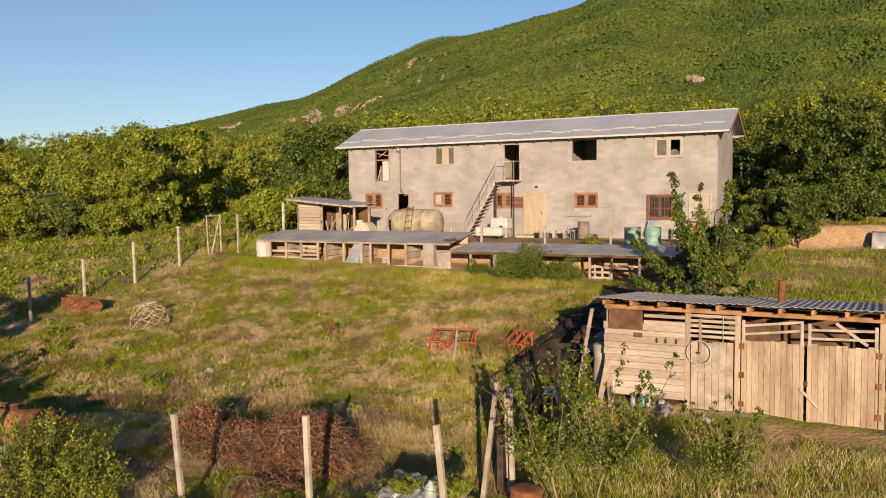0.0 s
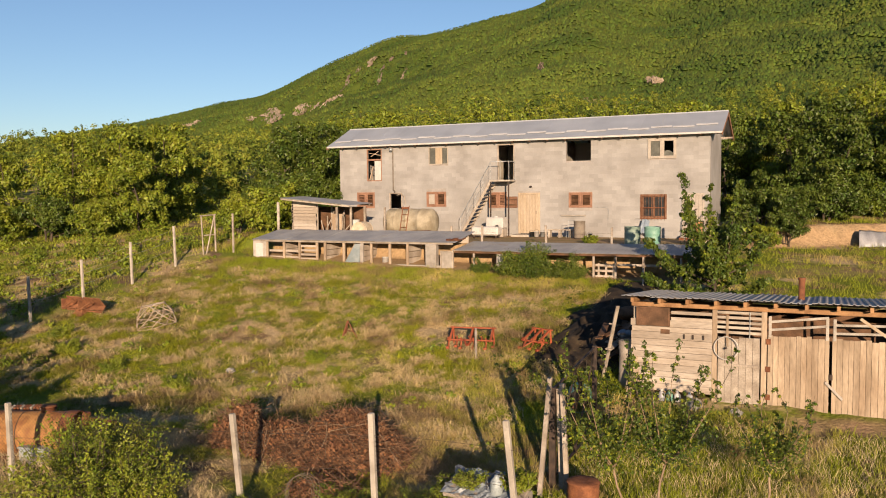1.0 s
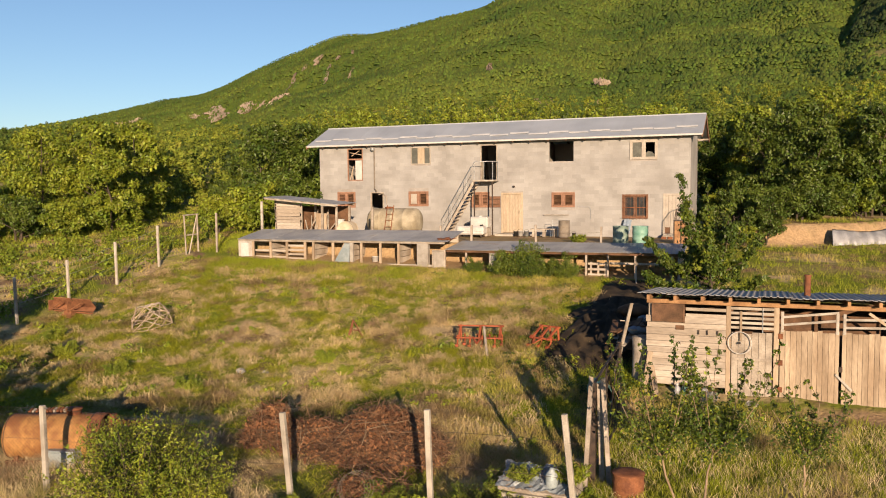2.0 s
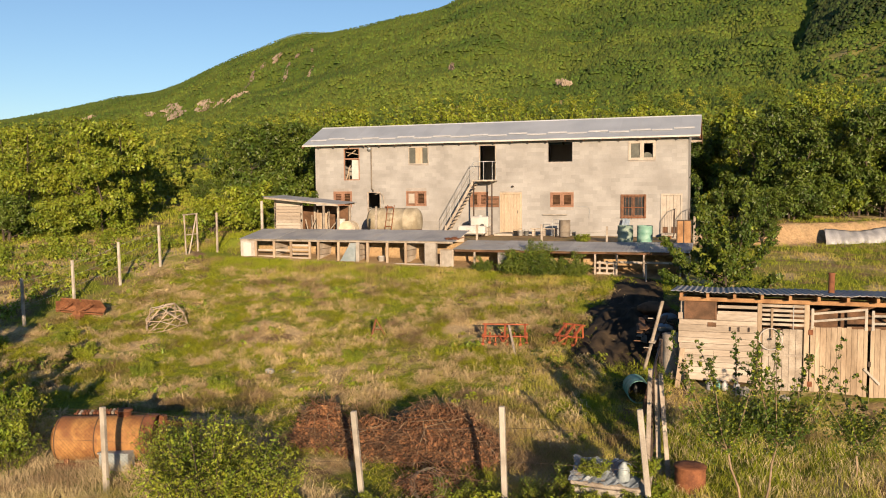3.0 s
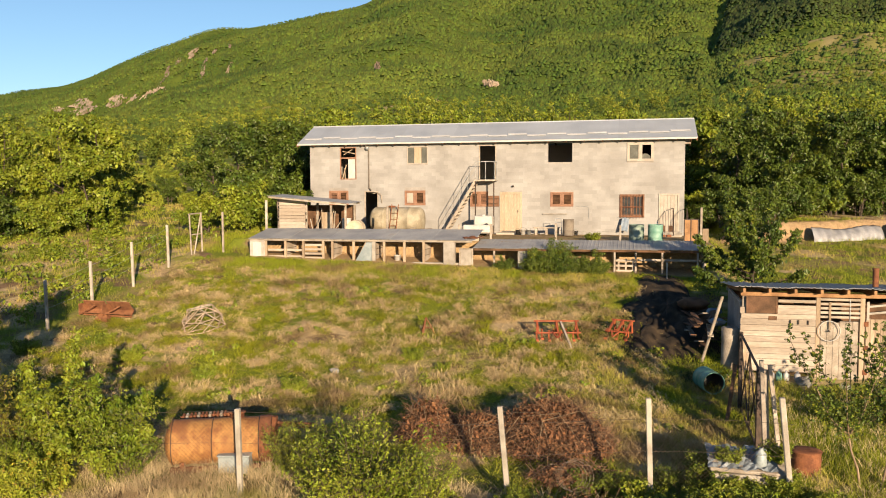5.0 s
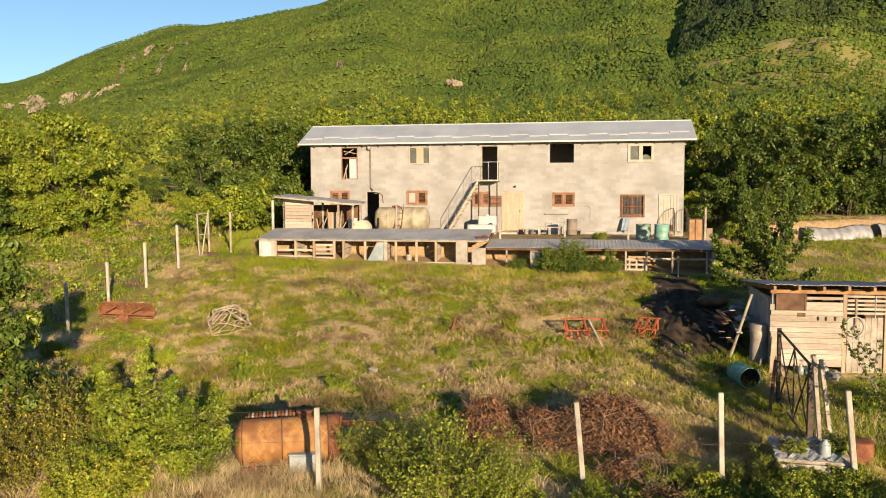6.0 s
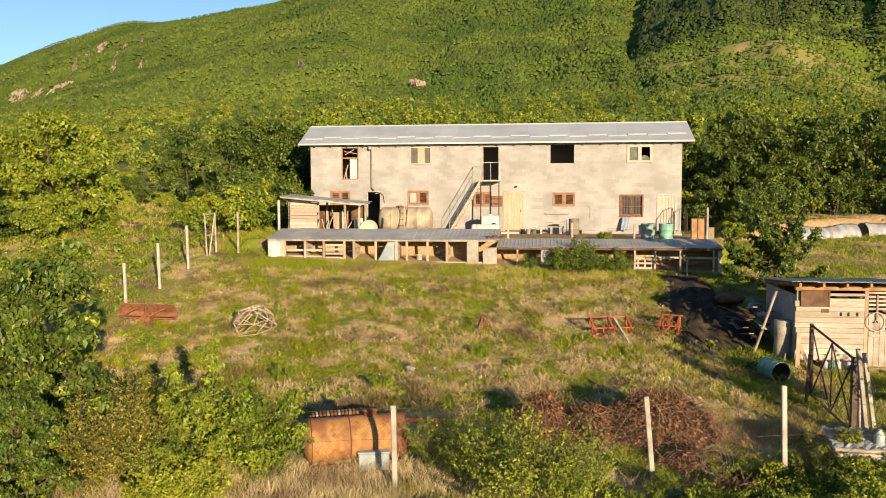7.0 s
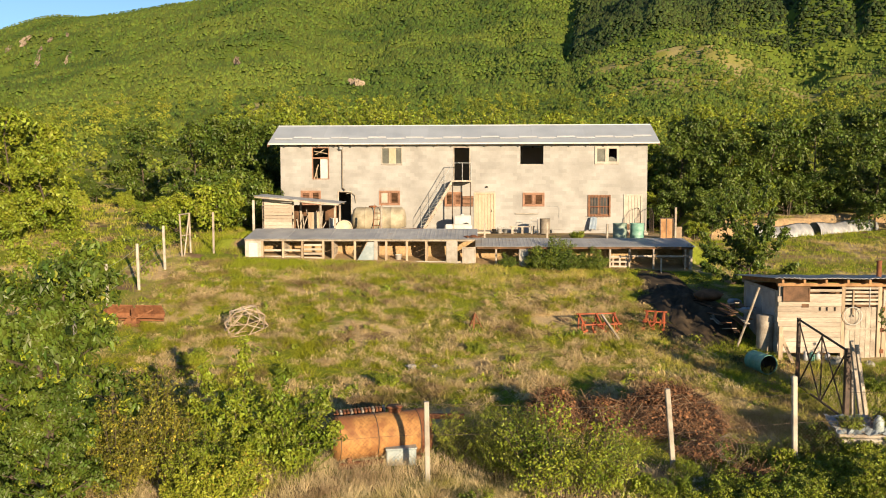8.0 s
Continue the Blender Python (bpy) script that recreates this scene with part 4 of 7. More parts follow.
BUSHES = [("e", 22.9, -0.9, 0.5), ("f", 23.8, -0.2, 0.7), ("f", 22.6, 2.2, 0.9), ("f", 24.2, 1.0, 0.8), ("f", 26.4, 3.4, 1.0), ("e", 28.2, 4.4, 0.9), ("f", 30.0, 5.2, 1.0), ("f", 31.8, 6.2, 1.1), ("e", 21.7, 5.0, 1.0), ("f", 33.6, 7.0, 1.0), ("f", 28.8, 5.2, 1.1), ("f", 25.4, 2.9, 1.0),
          ("e", -9.4, 3.0, 0.5), ("e", -13.4, 10.0, 0.6), ("f", -17.6, 14.0, 0.7), ("f", -21.6, 20.0, 0.9), ("e", -26.4, 29.0, 1.1), ("e", -2.6, -2.6, 1.3), ("f", -3.4, 0.2, 1.4), ("e", -4.9, -3.4, 1.0), ("e", -12.6, -6.6, 1.0), ("f", -15.2, -7.6, 1.1), ("e", -17.8, -8.8, 1.1), ("f", -20.6, -10.4, 1.1), ("e", -23.0, -12.0, 1.1), ("e", -0.9, 2.4, 1.2), ("f", -1.6, -0.4, 1.2)]
for k, x, y, s in BUSHES:
    put_tree(TREES[k], x, y, s, tr.uniform(0, 360), used)


# woods further off: one object, nobody could count them
def domes(r, x, y, s, rings, sides):
    """Uneven leafy domes: arrays of places and triangles."""
    n = len(x)
    z = height(x, y)
    turn = r.uniform(0, math.tau, n)
    rows = []
    for rad, up in rings:
        for k in range(sides):
            a = turn + k * math.tau / sides
            q = s * rad * 0.5 * r.uniform(0.65, 1.3, n)
            rows.append(np.stack([x + q * np.cos(a), y + q * np.sin(a), z + s * up * r.uniform(0.8, 1.2, n)], -1))
    rows.append(np.stack([x + s * r.normal(0, 0.08, n), y + s * r.normal(0, 0.08, n), z + s * r.uniform(0.7, 1.05, n)], -1))
    m = len(rows)
    tris = []
    for i in range(len(rings) - 1):
        for k in range(sides):
            a, b, c, d = i * sides + k, i * sides + (k + 1) % sides, (i + 1) * sides + (k + 1) % sides, (i + 1) * sides + k
            tris += [(a, b, c), (a, c, d)]
    tris += [((len(rings) - 1) * sides + k, (len(rings) - 1) * sides + (k + 1) % sides, m - 1) for k in range(sides)]
    v = np.stack(rows, 1).reshape(-1, 3)
    return v, (np.arange(n)[:, None, None] * m + np.array(tris)[None]).reshape(-1, 3)


def far_woods(seed, groups):
    """Domes strewn over the slopes: groups of (number, bearings, distances, size by distance, rings, sides)."""
    r = np.random.RandomState(seed)
    V, F, k = [], [], 0
    for n, (a0, a1), (r0, r1), grow, least, most, rings, sides in groups:
        az = np.radians(r.uniform(a0, a1, n))
        d = r0 * (r1 / r0) ** r.uniform(0, 1, n)
        x, y = EYE0[0] + d * np.sin(az), EYE0[1] + d * np.cos(az)
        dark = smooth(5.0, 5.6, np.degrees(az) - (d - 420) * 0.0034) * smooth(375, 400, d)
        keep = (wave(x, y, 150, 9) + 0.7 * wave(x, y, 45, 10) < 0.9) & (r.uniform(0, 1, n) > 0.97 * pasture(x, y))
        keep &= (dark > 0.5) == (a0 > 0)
        top = np.interp(np.degrees(az), [-60, -40, -20, 10, 60], [1500, 1250, 1050, 950, 800])
        keep &= d < top * 1.02
        low = 1 - 0.5 * smooth(0.86, 1.0, d / top)
        x, y, d, low = x[keep], y[keep], d[keep], low[keep]
        s = np.clip(d * grow, least, most) * low * r.uniform(0.55, 1.45, len(x)) * (1 + 0.35 * wave(x, y, 38, 17))
        v, f = domes(r, x, y, s, rings, sides)
        V.append(v)
        F.append(f + k)
        k += len(v)
    return np.concatenate(V), np.concatenate(F)


fv, ff = far_woods(21, ((76000, (-60, 31), (185, 440), 0.0040, 0.8, 1.8, ((1.1, 0.05),), 5), (125000, (-60, 16), (420, 1380), 0.0036, 1.5, 2.9, ((1.15, 0.0),), 4)))
woods = tagged(new("distant_woods", fast_mesh("distant_woods", fv, ff, M["far"], True)), "green scrub covering the main hillside", "woods", kind="stuff")
# forest beyond the gully; its darker colour also paints the flank's shade
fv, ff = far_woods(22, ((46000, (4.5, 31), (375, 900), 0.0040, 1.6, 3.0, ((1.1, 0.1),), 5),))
forest = tagged(new("distant_forest", fast_mesh("distant_forest", fv, ff, M["far_dark"], True)), "green forest on the flank beyond the gully, darkened to paint its shade", "woods", kind="stuff")


def grove():
    """The belt of trees between the yard and the slopes."""
    r = np.random.RandomState(23)
    n = 700
    x, y = r.uniform(-140, 150, n), 19 + 170 * r.uniform(0, 1, n) ** 1.3
    a = np.radians(r.uniform(-35, -31.5, 80))
    y[:80] = r.uniform(12, 80, 80)
    x[:80] = EYE0[0] + (y[:80] - EYE0[1]) * np.tan(a)
    deg = np.degrees(np.arctan2(x - EYE0[0], y - EYE0[1]))
    gap = (np.abs(deg + 33.2) < 1.7) & (y < 75)
    z, h = height(x, y), r.uniform(4.0, 7.0, n) * np.where(gap, 0.26, 1.0)
    m = 13  # clumps a tree
    cx = np.repeat(x, m) + r.normal(0, 1, n * m) * np.repeat(h, m) * 0.17
    cy = np.repeat(y, m) + r.normal(0, 1, n * m) * np.repeat(h, m) * 0.17
    cz = np.repeat(z, m) + np.repeat(h, m) * r.uniform(0.12, 0.97, n * m)
    return leaf_cloud(r, np.stack([cx, cy, cz], -1), np.repeat(h, m) * r.uniform(0.07, 0.15, n * m), 34, 0.23, 0.2, 1.6)


bv, bf = grove()
belt = tagged(new("tree_belt", fast_mesh("tree_belt", bv, bf, M["grove"])), "belt of mixed green trees behind the house", "woods", kind="stuff")


def outcrop(az, el, w, h, slant, seed):
    """A pale torn rock face lying on the slope."""
    r = np.random.RandomState(seed)
    a = radians(az)
    d = np.linspace(300, 1500, 900)
    x, y = EYE0[0] + d * math.sin(a), EYE0[1] + d * math.cos(a)
    k = int(np.argmax(height(x, y) - EYE0[2] > d * math.tan(radians(el))))
    nx, nz = 13, 15
    left, right = r.uniform(0.35, 1.0, nz), r.uniform(0.35, 1.0, nz)
    vs = []
    for i in range(nx):
        for j in range(nz):
            f, g = 2 * i / (nx - 1) - 1, 2 * j / (nz - 1) - 1
            q = g * h / 2
            p = f * w / 2 * math.sqrt(1.05 - g * g) * (left[j] if f < 0 else right[j]) + slant * q
            px = x[k] + p * math.cos(a) + q * 4.5 * math.sin(a)
            py = y[k] - p * math.sin(a) + q * 4.5 * math.cos(a)
            vs.append((px - x[k], py - y[k], zat(px, py) - zat(x[k], y[k]) + 1.3 + r.uniform(-0.8, 1.6)))
    fs = [(i * nz + j, (i + 1) * nz + j, (i + 1) * nz + j + 1, i * nz + j + 1) for i in range(nx - 1) for j in range(nz - 1)]
    t = new("rock_outcrop", Build().add(vs, fs).mesh("rock_outcrop", M["cliff"]))
    t.matrix_basis = pose(x[k], y[k], zat(x[k], y[k]))
    tagged(t, "bare tan rock scar on the wooded hill", "rock", "rock scars", "structure")


for n, (az, el, w, h, slant) in enumerate(((-29.7, 9.05, 15, 6, 0.5), (-29.0, 8.2, 7, 17, 0.4), (-27.4, 8.2, 7, 10, 0.6), (-31.4, 7.5, 7, 14, 0.5), (-31.8, 6.9, 5, 8, 0.3), (-30.6, 8.5, 6, 8, 0.5), (-27.3, 9.6, 4, 5, 0), (-28.3, 9.2, 6, 5, 0.4),
                                          (-37.9, 5.15, 16, 6, 0), (-36.5, 5.3, 28, 15, -0.7), (-34.5, 5.75, 24, 10, -0.5), (-33.5, 5.95, 13, 8, 0), (-32.2, 6.5, 22, 6, 0.8), (-42.0, 4.7, 34, 4, 0), (-9.8, 7.2, 9, 3, 0.4), (-17.5, 8.3, 4, 6, 0))):
    outcrop(az, el, w, h, slant, n + 1)

# ---- the yard in front of the house ----
YZ = -0.12


def barrel(name, x, y, z, r, h, material, label, turn=None, lid=True, ribs=True):
    """A drum with rolled rims and two ribs."""
    b = thing(name, pose(x, y, z) if turn is None else turn, label, "barrel")
    prof = [(r * 0.94, 0.0), (r, 0.015), (r, 0.03), (r * 0.975, 0.045)]
    for f in ((0.33, 0.66) if ribs else ()):
        prof += [(r * 0.975, h * f - 0.03), (r * 1.01, h * f), (r * 0.975, h * f + 0.03)]
    prof += [(r * 0.975, h - 0.045), (r, h - 0.03), (r, h - 0.01), (r * 0.95, h)]
    inner = [(r * 0.93, h - 0.02), (r * 0.92, 0.03), (0.0, 0.03)]
    if lid:
        part("body", Build().lathe([(0.0, 0.0)] + prof + [(r * 0.95, h - 0.02)], 24), material, b)
        part("lid", Build().lathe([(0.0, h - 0.012), (r * 0.3, h - 0.014), (r * 0.94, h - 0.02), (r * 0.955, h - 0.004), (r * 0.97, h - 0.004), (r * 0.97, h - 0.02)], 24), material, b)
    else:
        part("body", Build().lathe([(0.0, 0.0)] + prof + inner, 24), material, b)
        # black liner puts the shade of the open barrel into colour
        part("inside", Build().lathe([(r * 0.90, h - 0.05), (r * 0.90, 0.06), (0.0, 0.06)], 24), M["black"], b, "black liner painting the barrel's inner shade")
    return b


def stick(name, a, b, w, material, label, category, h=None, group=""):
    t = thing(name, pose(*a), label, category, group)
    d = Vector(b) - Vector(a)
    part("shaft", Build().beam((0, 0, 0), d, w, h or w, 0.008), material, t)
    return t


# wooden lean-to hut
hut = thing("lean_to_hut", pose(0.2, -5.1, YZ), "crooked plank lean-to under a grey metal sheet roof", "hut")
rh = random.Random(3)
for i in range(11):
    z = 0.12 + i * 0.165
    part("board", Build().box(0, 0, 0, 1.55 + rh.uniform(-0.06, 0.06), 0.03, 0.155, 0.006, pose(0.02 + rh.uniform(-0.04, 0.02), -0.12, z, 0, rh.uniform(-0.7, 0.7), 0)), M["plank_h"], hut)
for x, y, h in ((0.05, -0.07, 1.95), (1.55, -0.07, 1.78), (3.05, -0.55, 1.62), (0.1, 1.2, 2.0), (3.75, 1.0, 1.62), (1.7, 1.1, 1.8), (3.72, -0.3, 1.6)):
    part("post", Build().box(x - 0.05, y - 0.05, -0.05, x + 0.05, y + 0.05, h, 0.01), M["wood_grey"], hut)
part("back_board", Build().box(0.0, 1.22, 0.0, 3.7, 1.26, 1.6, 0.006), M["wood_dark"], hut)
part("side_board", Build().box(-0.02, -0.04, 0.0, 0.02, 1.2, 1.9, 0.005), M["plank_h"], hut)
roofh = part("roof", Build().beam((-0.2, -0.78, 2.03), (3.95, -0.78, 1.64), 0.06, 0.08, 0.006, (0, 0, 1)).beam((-0.2, 1.2, 2.10), (3.95, 1.2, 1.70), 0.06, 0.08), M["wood_grey"], hut)
for i in range(4):
    a, c = -0.25 + i * 1.06, -0.25 + (i + 1) * 1.06 + 0.05
    za, zc = 2.09 - (a + 0.25) * 0.096, 2.09 - (c + 0.25) * 0.096
    part("roof_sheet", ribbed(c - a, (-0.85, 0.0), (1.3, 0.07), 5, 0.006).mesh("roof_sheet", M["tin"]), None, roofh, m=Matrix.Translation((a, 0, za + 0.006 * i)) @ pose(0, 0, 0, 0, 5.5, 0))
for i in range(9):
    x = 1.75 + rh.uniform(0, 1.3)
    part("leaning_stick", Build().beam((x, rh.uniform(-0.4, 0.3), 0.0), (x + rh.uniform(-0.5, 0.35), rh.uniform(-0.1, 0.9), rh.uniform(0.7, 1.45)), 0.045, 0.04, 0.005), M["wood_grey"], hut)
part("upright_board", Build().box(2.25, 0.2, 0, 2.85, 0.24, 1.25, 0.008), M["plank"], hut)

# lying beige drum, cistern, ladder
lying = pose(4.25, -4.55, YZ + 0.44, 90, 0, 8)
barrel("drum", 0, 0, 0, 0.42, 0.85, M["beige"], "beige plastic drum lying on its side", lying)
barrel("drum", 3.72, -4.7, YZ, 0.24, 0.95, M["white"], "narrow white drum standing by the hut", ribs=True)
cis = thing("cistern", pose(4.35, -2.5, YZ), "stained horizontal water cistern on low sleepers", "tank")
prof = [(0.0, 0.0), (0.35, 0.02), (0.58, 0.08), (0.68, 0.2)] + [(0.70, 0.25)] + [(0.70, z) for z in (0.7, 0.72)] + [(0.715, 0.74), (0.715, 0.78), (0.70, 0.80), (0.70, 1.42), (0.715, 1.44), (0.715, 1.48), (0.70, 1.5), (0.70, 2.1), (0.715, 2.12), (0.715, 2.16), (0.70, 2.18)] + [(0.70, 2.62), (0.68, 2.68), (0.58, 2.80), (0.35, 2.86), (0.0, 2.88)]
part("shell", Build().lathe(prof, 32, pose(0, 0, 0.76, 0, 90, 0)), M["cistern"], cis)
for x in (0.5, 2.3):
    part("sleeper", Build().box(x - 0.1, -0.6, -0.03, x + 0.1, 0.6, 0.16, 0.015), M["wood_grey"], cis)
part("hatch", Build().lathe([(0.0, 0.1), (0.2, 0.09), (0.22, 0.05), (0.2, 0.0)], 16, pose(1.1, 0, 1.45)), M["rust"], cis)
lad = thing("ladder", pose(5.55, -3.4, YZ), "short rusty ladder leaning on the cistern", "ladder")
for x in (0, 0.36):
    part("rail", Build().beam((x, 0, 0), (x + 0.08, 0.35, 1.62), 0.035, 0.035, 0.004), M["rust"], lad)
for i in range(5):
    f = (i + 0.6) / 5
    part("rung", Build().tube([(0.08 * f, 0.35 * f, 1.62 * f), (0.36 + 0.08 * f, 0.35 * f, 1.62 * f)], 0.014, 6), M["rust"], lad)

scrap = thing("scrap_heap", pose(7.3, -5.3, YZ), "low heap of rusty sheet and boards", "scrap")
for i in range(9):
    part("board" if i % 2 else "rusty_sheet", Build().box(-0.5, -0.14, 0, 0.5, 0.14, 0.02, 0.003, pose(rh.uniform(-0.3, 1.1), rh.uniform(-0.3, 0.3), 0.08 + 0.045 * i, rh.uniform(-14, 14), rh.uniform(-16, 16), rh.uniform(-40, 40))), M["wood_grey"] if i % 2 else M["rust"], scrap)

# white containers under the stair
ibc = thing("water_container", pose(9.74, -1.9, YZ), "white plastic water container with a screw cap", "container")
part("body", Build().box(0, 0, 0.42, 0.95, 0.7, 1.0, 0.06), M["white"], ibc)
part("cap", Build().lathe([(0.0, 0.06), (0.1, 0.055), (0.11, 0.0)], 14, pose(0.45, 0.35, 1.0)), M["white"], ibc)
part("stand", Build().box(0.02, 0.02, 0.0, 0.93, 0.68, 0.418, 0.02), M["wood_grey"], ibc)
tub = thing("bathtub", pose(9.30, -2.75, YZ), "old white tub standing by the stair", "tub")
part("shell", Build().box(0, 0, 0.12, 1.45, 0.62, 0.55, 0.07).box(0.08, 0.08, 0.5, 1.37, 0.54, 0.552), M["white"], tub)
for x, y in ((0.15, 0.12), (1.3, 0.12), (0.15, 0.5), (1.3, 0.5)):
    part("foot", Build().box(x - 0.04, y - 0.04, 0, x + 0.04, y + 0.04, 0.13, 0.01), M["iron"], tub)
tyre = thing("tyre", pose(10.45, -2.1, YZ + 0.31, 0, 90, 20), "worn black tyre leaning on the tub", "tyre")
part("rubber", Build().lathe([(0.18, -0.07), (0.27, -0.09), (0.31, -0.05), (0.31, 0.05), (0.27, 0.09), (0.18, 0.07), (0.18, -0.07)], 24), M["black"], tyre)
step = thing("door_step", pose(10.75, -0.95, YZ), "pale concrete door step", "step")
part("slab", Build().box(0, 0, -0.05, 1.4, 0.92, 0.08, 0.02), M["concrete"], step)

bench = thing("bench", pose(12.8, -1.4, YZ), "low wooden bench with pails", "bench")
part("seat", Build().box(0, 0, 0.34, 1.35, 0.36, 0.40, 0.01), M["wood_grey"], bench)
for x in (0.08, 0.62, 1.2):
    part("leg", Build().box(x, 0.03, -0.02, x + 0.12, 0.33, 0.34, 0.01), M["wood_grey"], bench)
for x, y, r, h, k in ((12.55, -1.2, 0.13, 0.26, "galv"), (12.25, -1.25, 0.14, 0.28, "white"), (11.95, -1.1, 0.12, 0.24, "black"), (14.75, -1.5, 0.14, 0.26, "white"), (15.0, -1.2, 0.11, 0.2, "galv")):
    pail = thing("pail", pose(x, y, YZ), "small pail by the house wall", "pail", "pails by the wall")
    part("body", Build().lathe([(0.0, 0.0), (r * 0.8, 0.0), (r, h), (r * 1.04, h), (r * 0.96, h - 0.01), (r * 0.78, 0.02), (0.0, 0.02)], 16), M[k], pail)
    part("bail", Build().tube([(r * math.cos(a), 0, h + 0.7 * r * math.sin(a)) for a in np.linspace(0, math.pi, 7)], 0.006, 4), M["iron"], pail)
barrel("barrel", 14.66, -1.9, YZ, 0.28, 0.84, M["dull_iron"], "dull brown iron barrel beside the bench")
chair = thing("wire_chair", pose(13.95, -1.75, YZ), "bent wire chair frame", "chair")
for x in (0, 0.34):
    part("side_frame", Build().tube([(x, 0, 0), (x, 0.02, 0.42), (x, 0.34, 0.42), (x, 0.38, 0)], 0.012, 6).tube([(x, 0.34, 0.42), (x, 0.40, 0.85)], 0.012, 6), M["galv"], chair)
part("back_rail", Build().tube([(0, 0.40, 0.85), (0.34, 0.40, 0.85)], 0.012, 6).tube([(0, 0.37, 0.65), (0.34, 0.37, 0.65)], 0.010, 6), M["galv"], chair)

for x, tone in ((18.02, "teal_grey"), (18.86, "teal_faded")):
    bar = barrel("barrel", x, -5.6, -0.24, 0.345, 0.86, M[tone], "faded teal barrel beside the shed roof", lid=False)
cl = thing("hanging_cloth", pose(17.3, -0.2, -0.05), "blue-grey cloth hanging below the barred window", "cloth")
vs, fs = [], []
for i in range(8):
    for j in range(9):
        vs.append((i * 0.055 - 0.05 * j * 0.2, -0.03 - 0.035 * math.sin(i * 1.9 + j * 0.3) - 0.02 * j, 0.82 - j * 0.085 - 0.02 * abs(i - 3)))
for i in range(7):
    for j in range(8):
        a = i * 9 + j
        fs.append((a, a + 1, a + 10, a + 9))
cm = part("cloth", Build().add(vs, fs, True), M["cloth"], cl)
mod = cm.modifiers.new("thick", "SOLIDIFY")
mod.thickness = 0.01
part("line", Build().tube([(-0.3, -0.03, 0.84), (0.6, -0.03, 0.83)], 0.006, 4), M["iron"], cl)

steps = thing("door_stair", pose(19.25, -1.25, YZ), "short concrete steps with an iron handrail to the cream door", "stair")
for i in range(3):
    part("step", Build().box(0, i * 0.33, -0.1, 1.05, 1.23, 0.05 + i * 0.05, 0.01), M["concrete"], steps)
for x in (0.62, 1.30):
    part("handrail", Build().tube([(x, -0.1, 0), (x, -0.1, 1.02), (x, 0.55, 1.36), (x, 1.22, 1.36)], 0.02, 6), M["iron"], steps)
    for k in range(4):
        part("baluster", Build().tube([(x, 0.05 + k * 0.28, 0.0), (x, 0.05 + k * 0.28, 1.08 + min(k, 2) * 0.12)], 0.010, 5), M["iron"], steps)
part("brick_edge", Build().box(0.0, -0.12, -0.06, 0.22, -0.01, 0.06, 0.008).box(0.3, -0.12, -0.06, 0.52, -0.01, 0.06, 0.008), M["rust"], steps)

rg = thing("rusty_gate", pose(20.15, -4.75, -0.35), "rusty brown sheet gate between posts", "gate")
part("panel", Build().box(0.05, 0, 0.05, 0.62, 0.025, 1.15, 0.005), M["beam"], rg)
part("frame", Build().box(0.0, -0.02, 0, 0.05, 0.04, 1.2, 0.005).box(0.62, -0.02, 0, 0.67, 0.04, 1.2, 0.005).box(0.05, -0.02, 1.15, 0.62, 0.04, 1.2, 0.005).box(0.3, -0.02, 0.05, 0.34, -0.001, 1.15, 0.004), M["iron"], rg)
part("post", Build().box(0.72, -0.05, -0.2, 0.82, 0.05, 1.72, 0.01), M["wood_grey"], rg)
part("side_board", Build().box(0.84, 0, 0, 1.1, 0.03, 0.75, 0.006), M["plank"], rg)

YARD_POSTS = [(6.34, 1.50), (9.90, 0.62), (11.38, 0.66), (14.42, 0.70), (17.30, 0.62)]
for x, h in YARD_POSTS:
    p = thing("fence_post", pose(x, -6.3, YZ - 0.1, rh.uniform(-2, 2), rh.uniform(-2, 2), 0), "thin grey wooden post at the yard's edge", "post", "posts along the yard")
    part("shaft", Build().box(-0.045, -0.045, 0, 0.045, 0.045, h + 0.2, 0.01), M["wood_grey"], p)
yw = thing("yard_wire", pose(6.34, -6.3, YZ), "thin wire strung along the yard posts", "wire")
for (x0, h0), (x1, h1) in zip(YARD_POSTS, YARD_POSTS[1:]):
    part("strand", Build().tube([(x0 - 6.34, 0, 0.48), ((x0 + x1) / 2 - 6.34, 0, 0.40), (x1 - 6.34, 0, 0.48)], 0.005, 4), M["iron"], yw)

# ---- the low sheds under the yard ----
shed = thing("long_shed", pose(0.2, -8.45, -1.05), "low open shed with timber posts under a grey metal roof", "shed")
rs2 = random.Random(8)
for i in range(11):
    w = 0.985
    part("roof_sheet", ribbed(w + 0.03, (-0.06, 1.02), (2.12, 1.40), 5, 0.006).mesh("roof_sheet", M["tin"]), None, shed, m=Matrix.Translation((-0.02 + i * w, 0, rs2.uniform(0, 0.02))))
part("front_beam", Build().box(0.0, 0.0, 0.93, 10.7, 0.09, 1.02, 0.01), M["wood_grey"], shed)
part("back_beam", Build().box(0.0, 1.75, 1.22, 10.7, 1.84, 1.31, 0.01), M["wood_grey"], shed)
for x in (0.82, 1.80, 2.70, 3.68, 4.13, 5.16, 6.62, 7.58, 8.48):
    part("post", Build().box(x - 0.055, 0.01, 0.0, x + 0.055, 0.11, 0.93, 0.012), M["plank"], shed)
part("white_post", Build().box(6.06, -0.02, 0.0, 6.22, 0.1, 0.93, 0.012), M["whitewash"], shed, "whitewashed post")
part("end_wall", Build().box(0.02, -0.03, 0.0, 0.78, 0.2, 0.95, 0.02), M["whitewash"], shed, "whitewashed end wall")
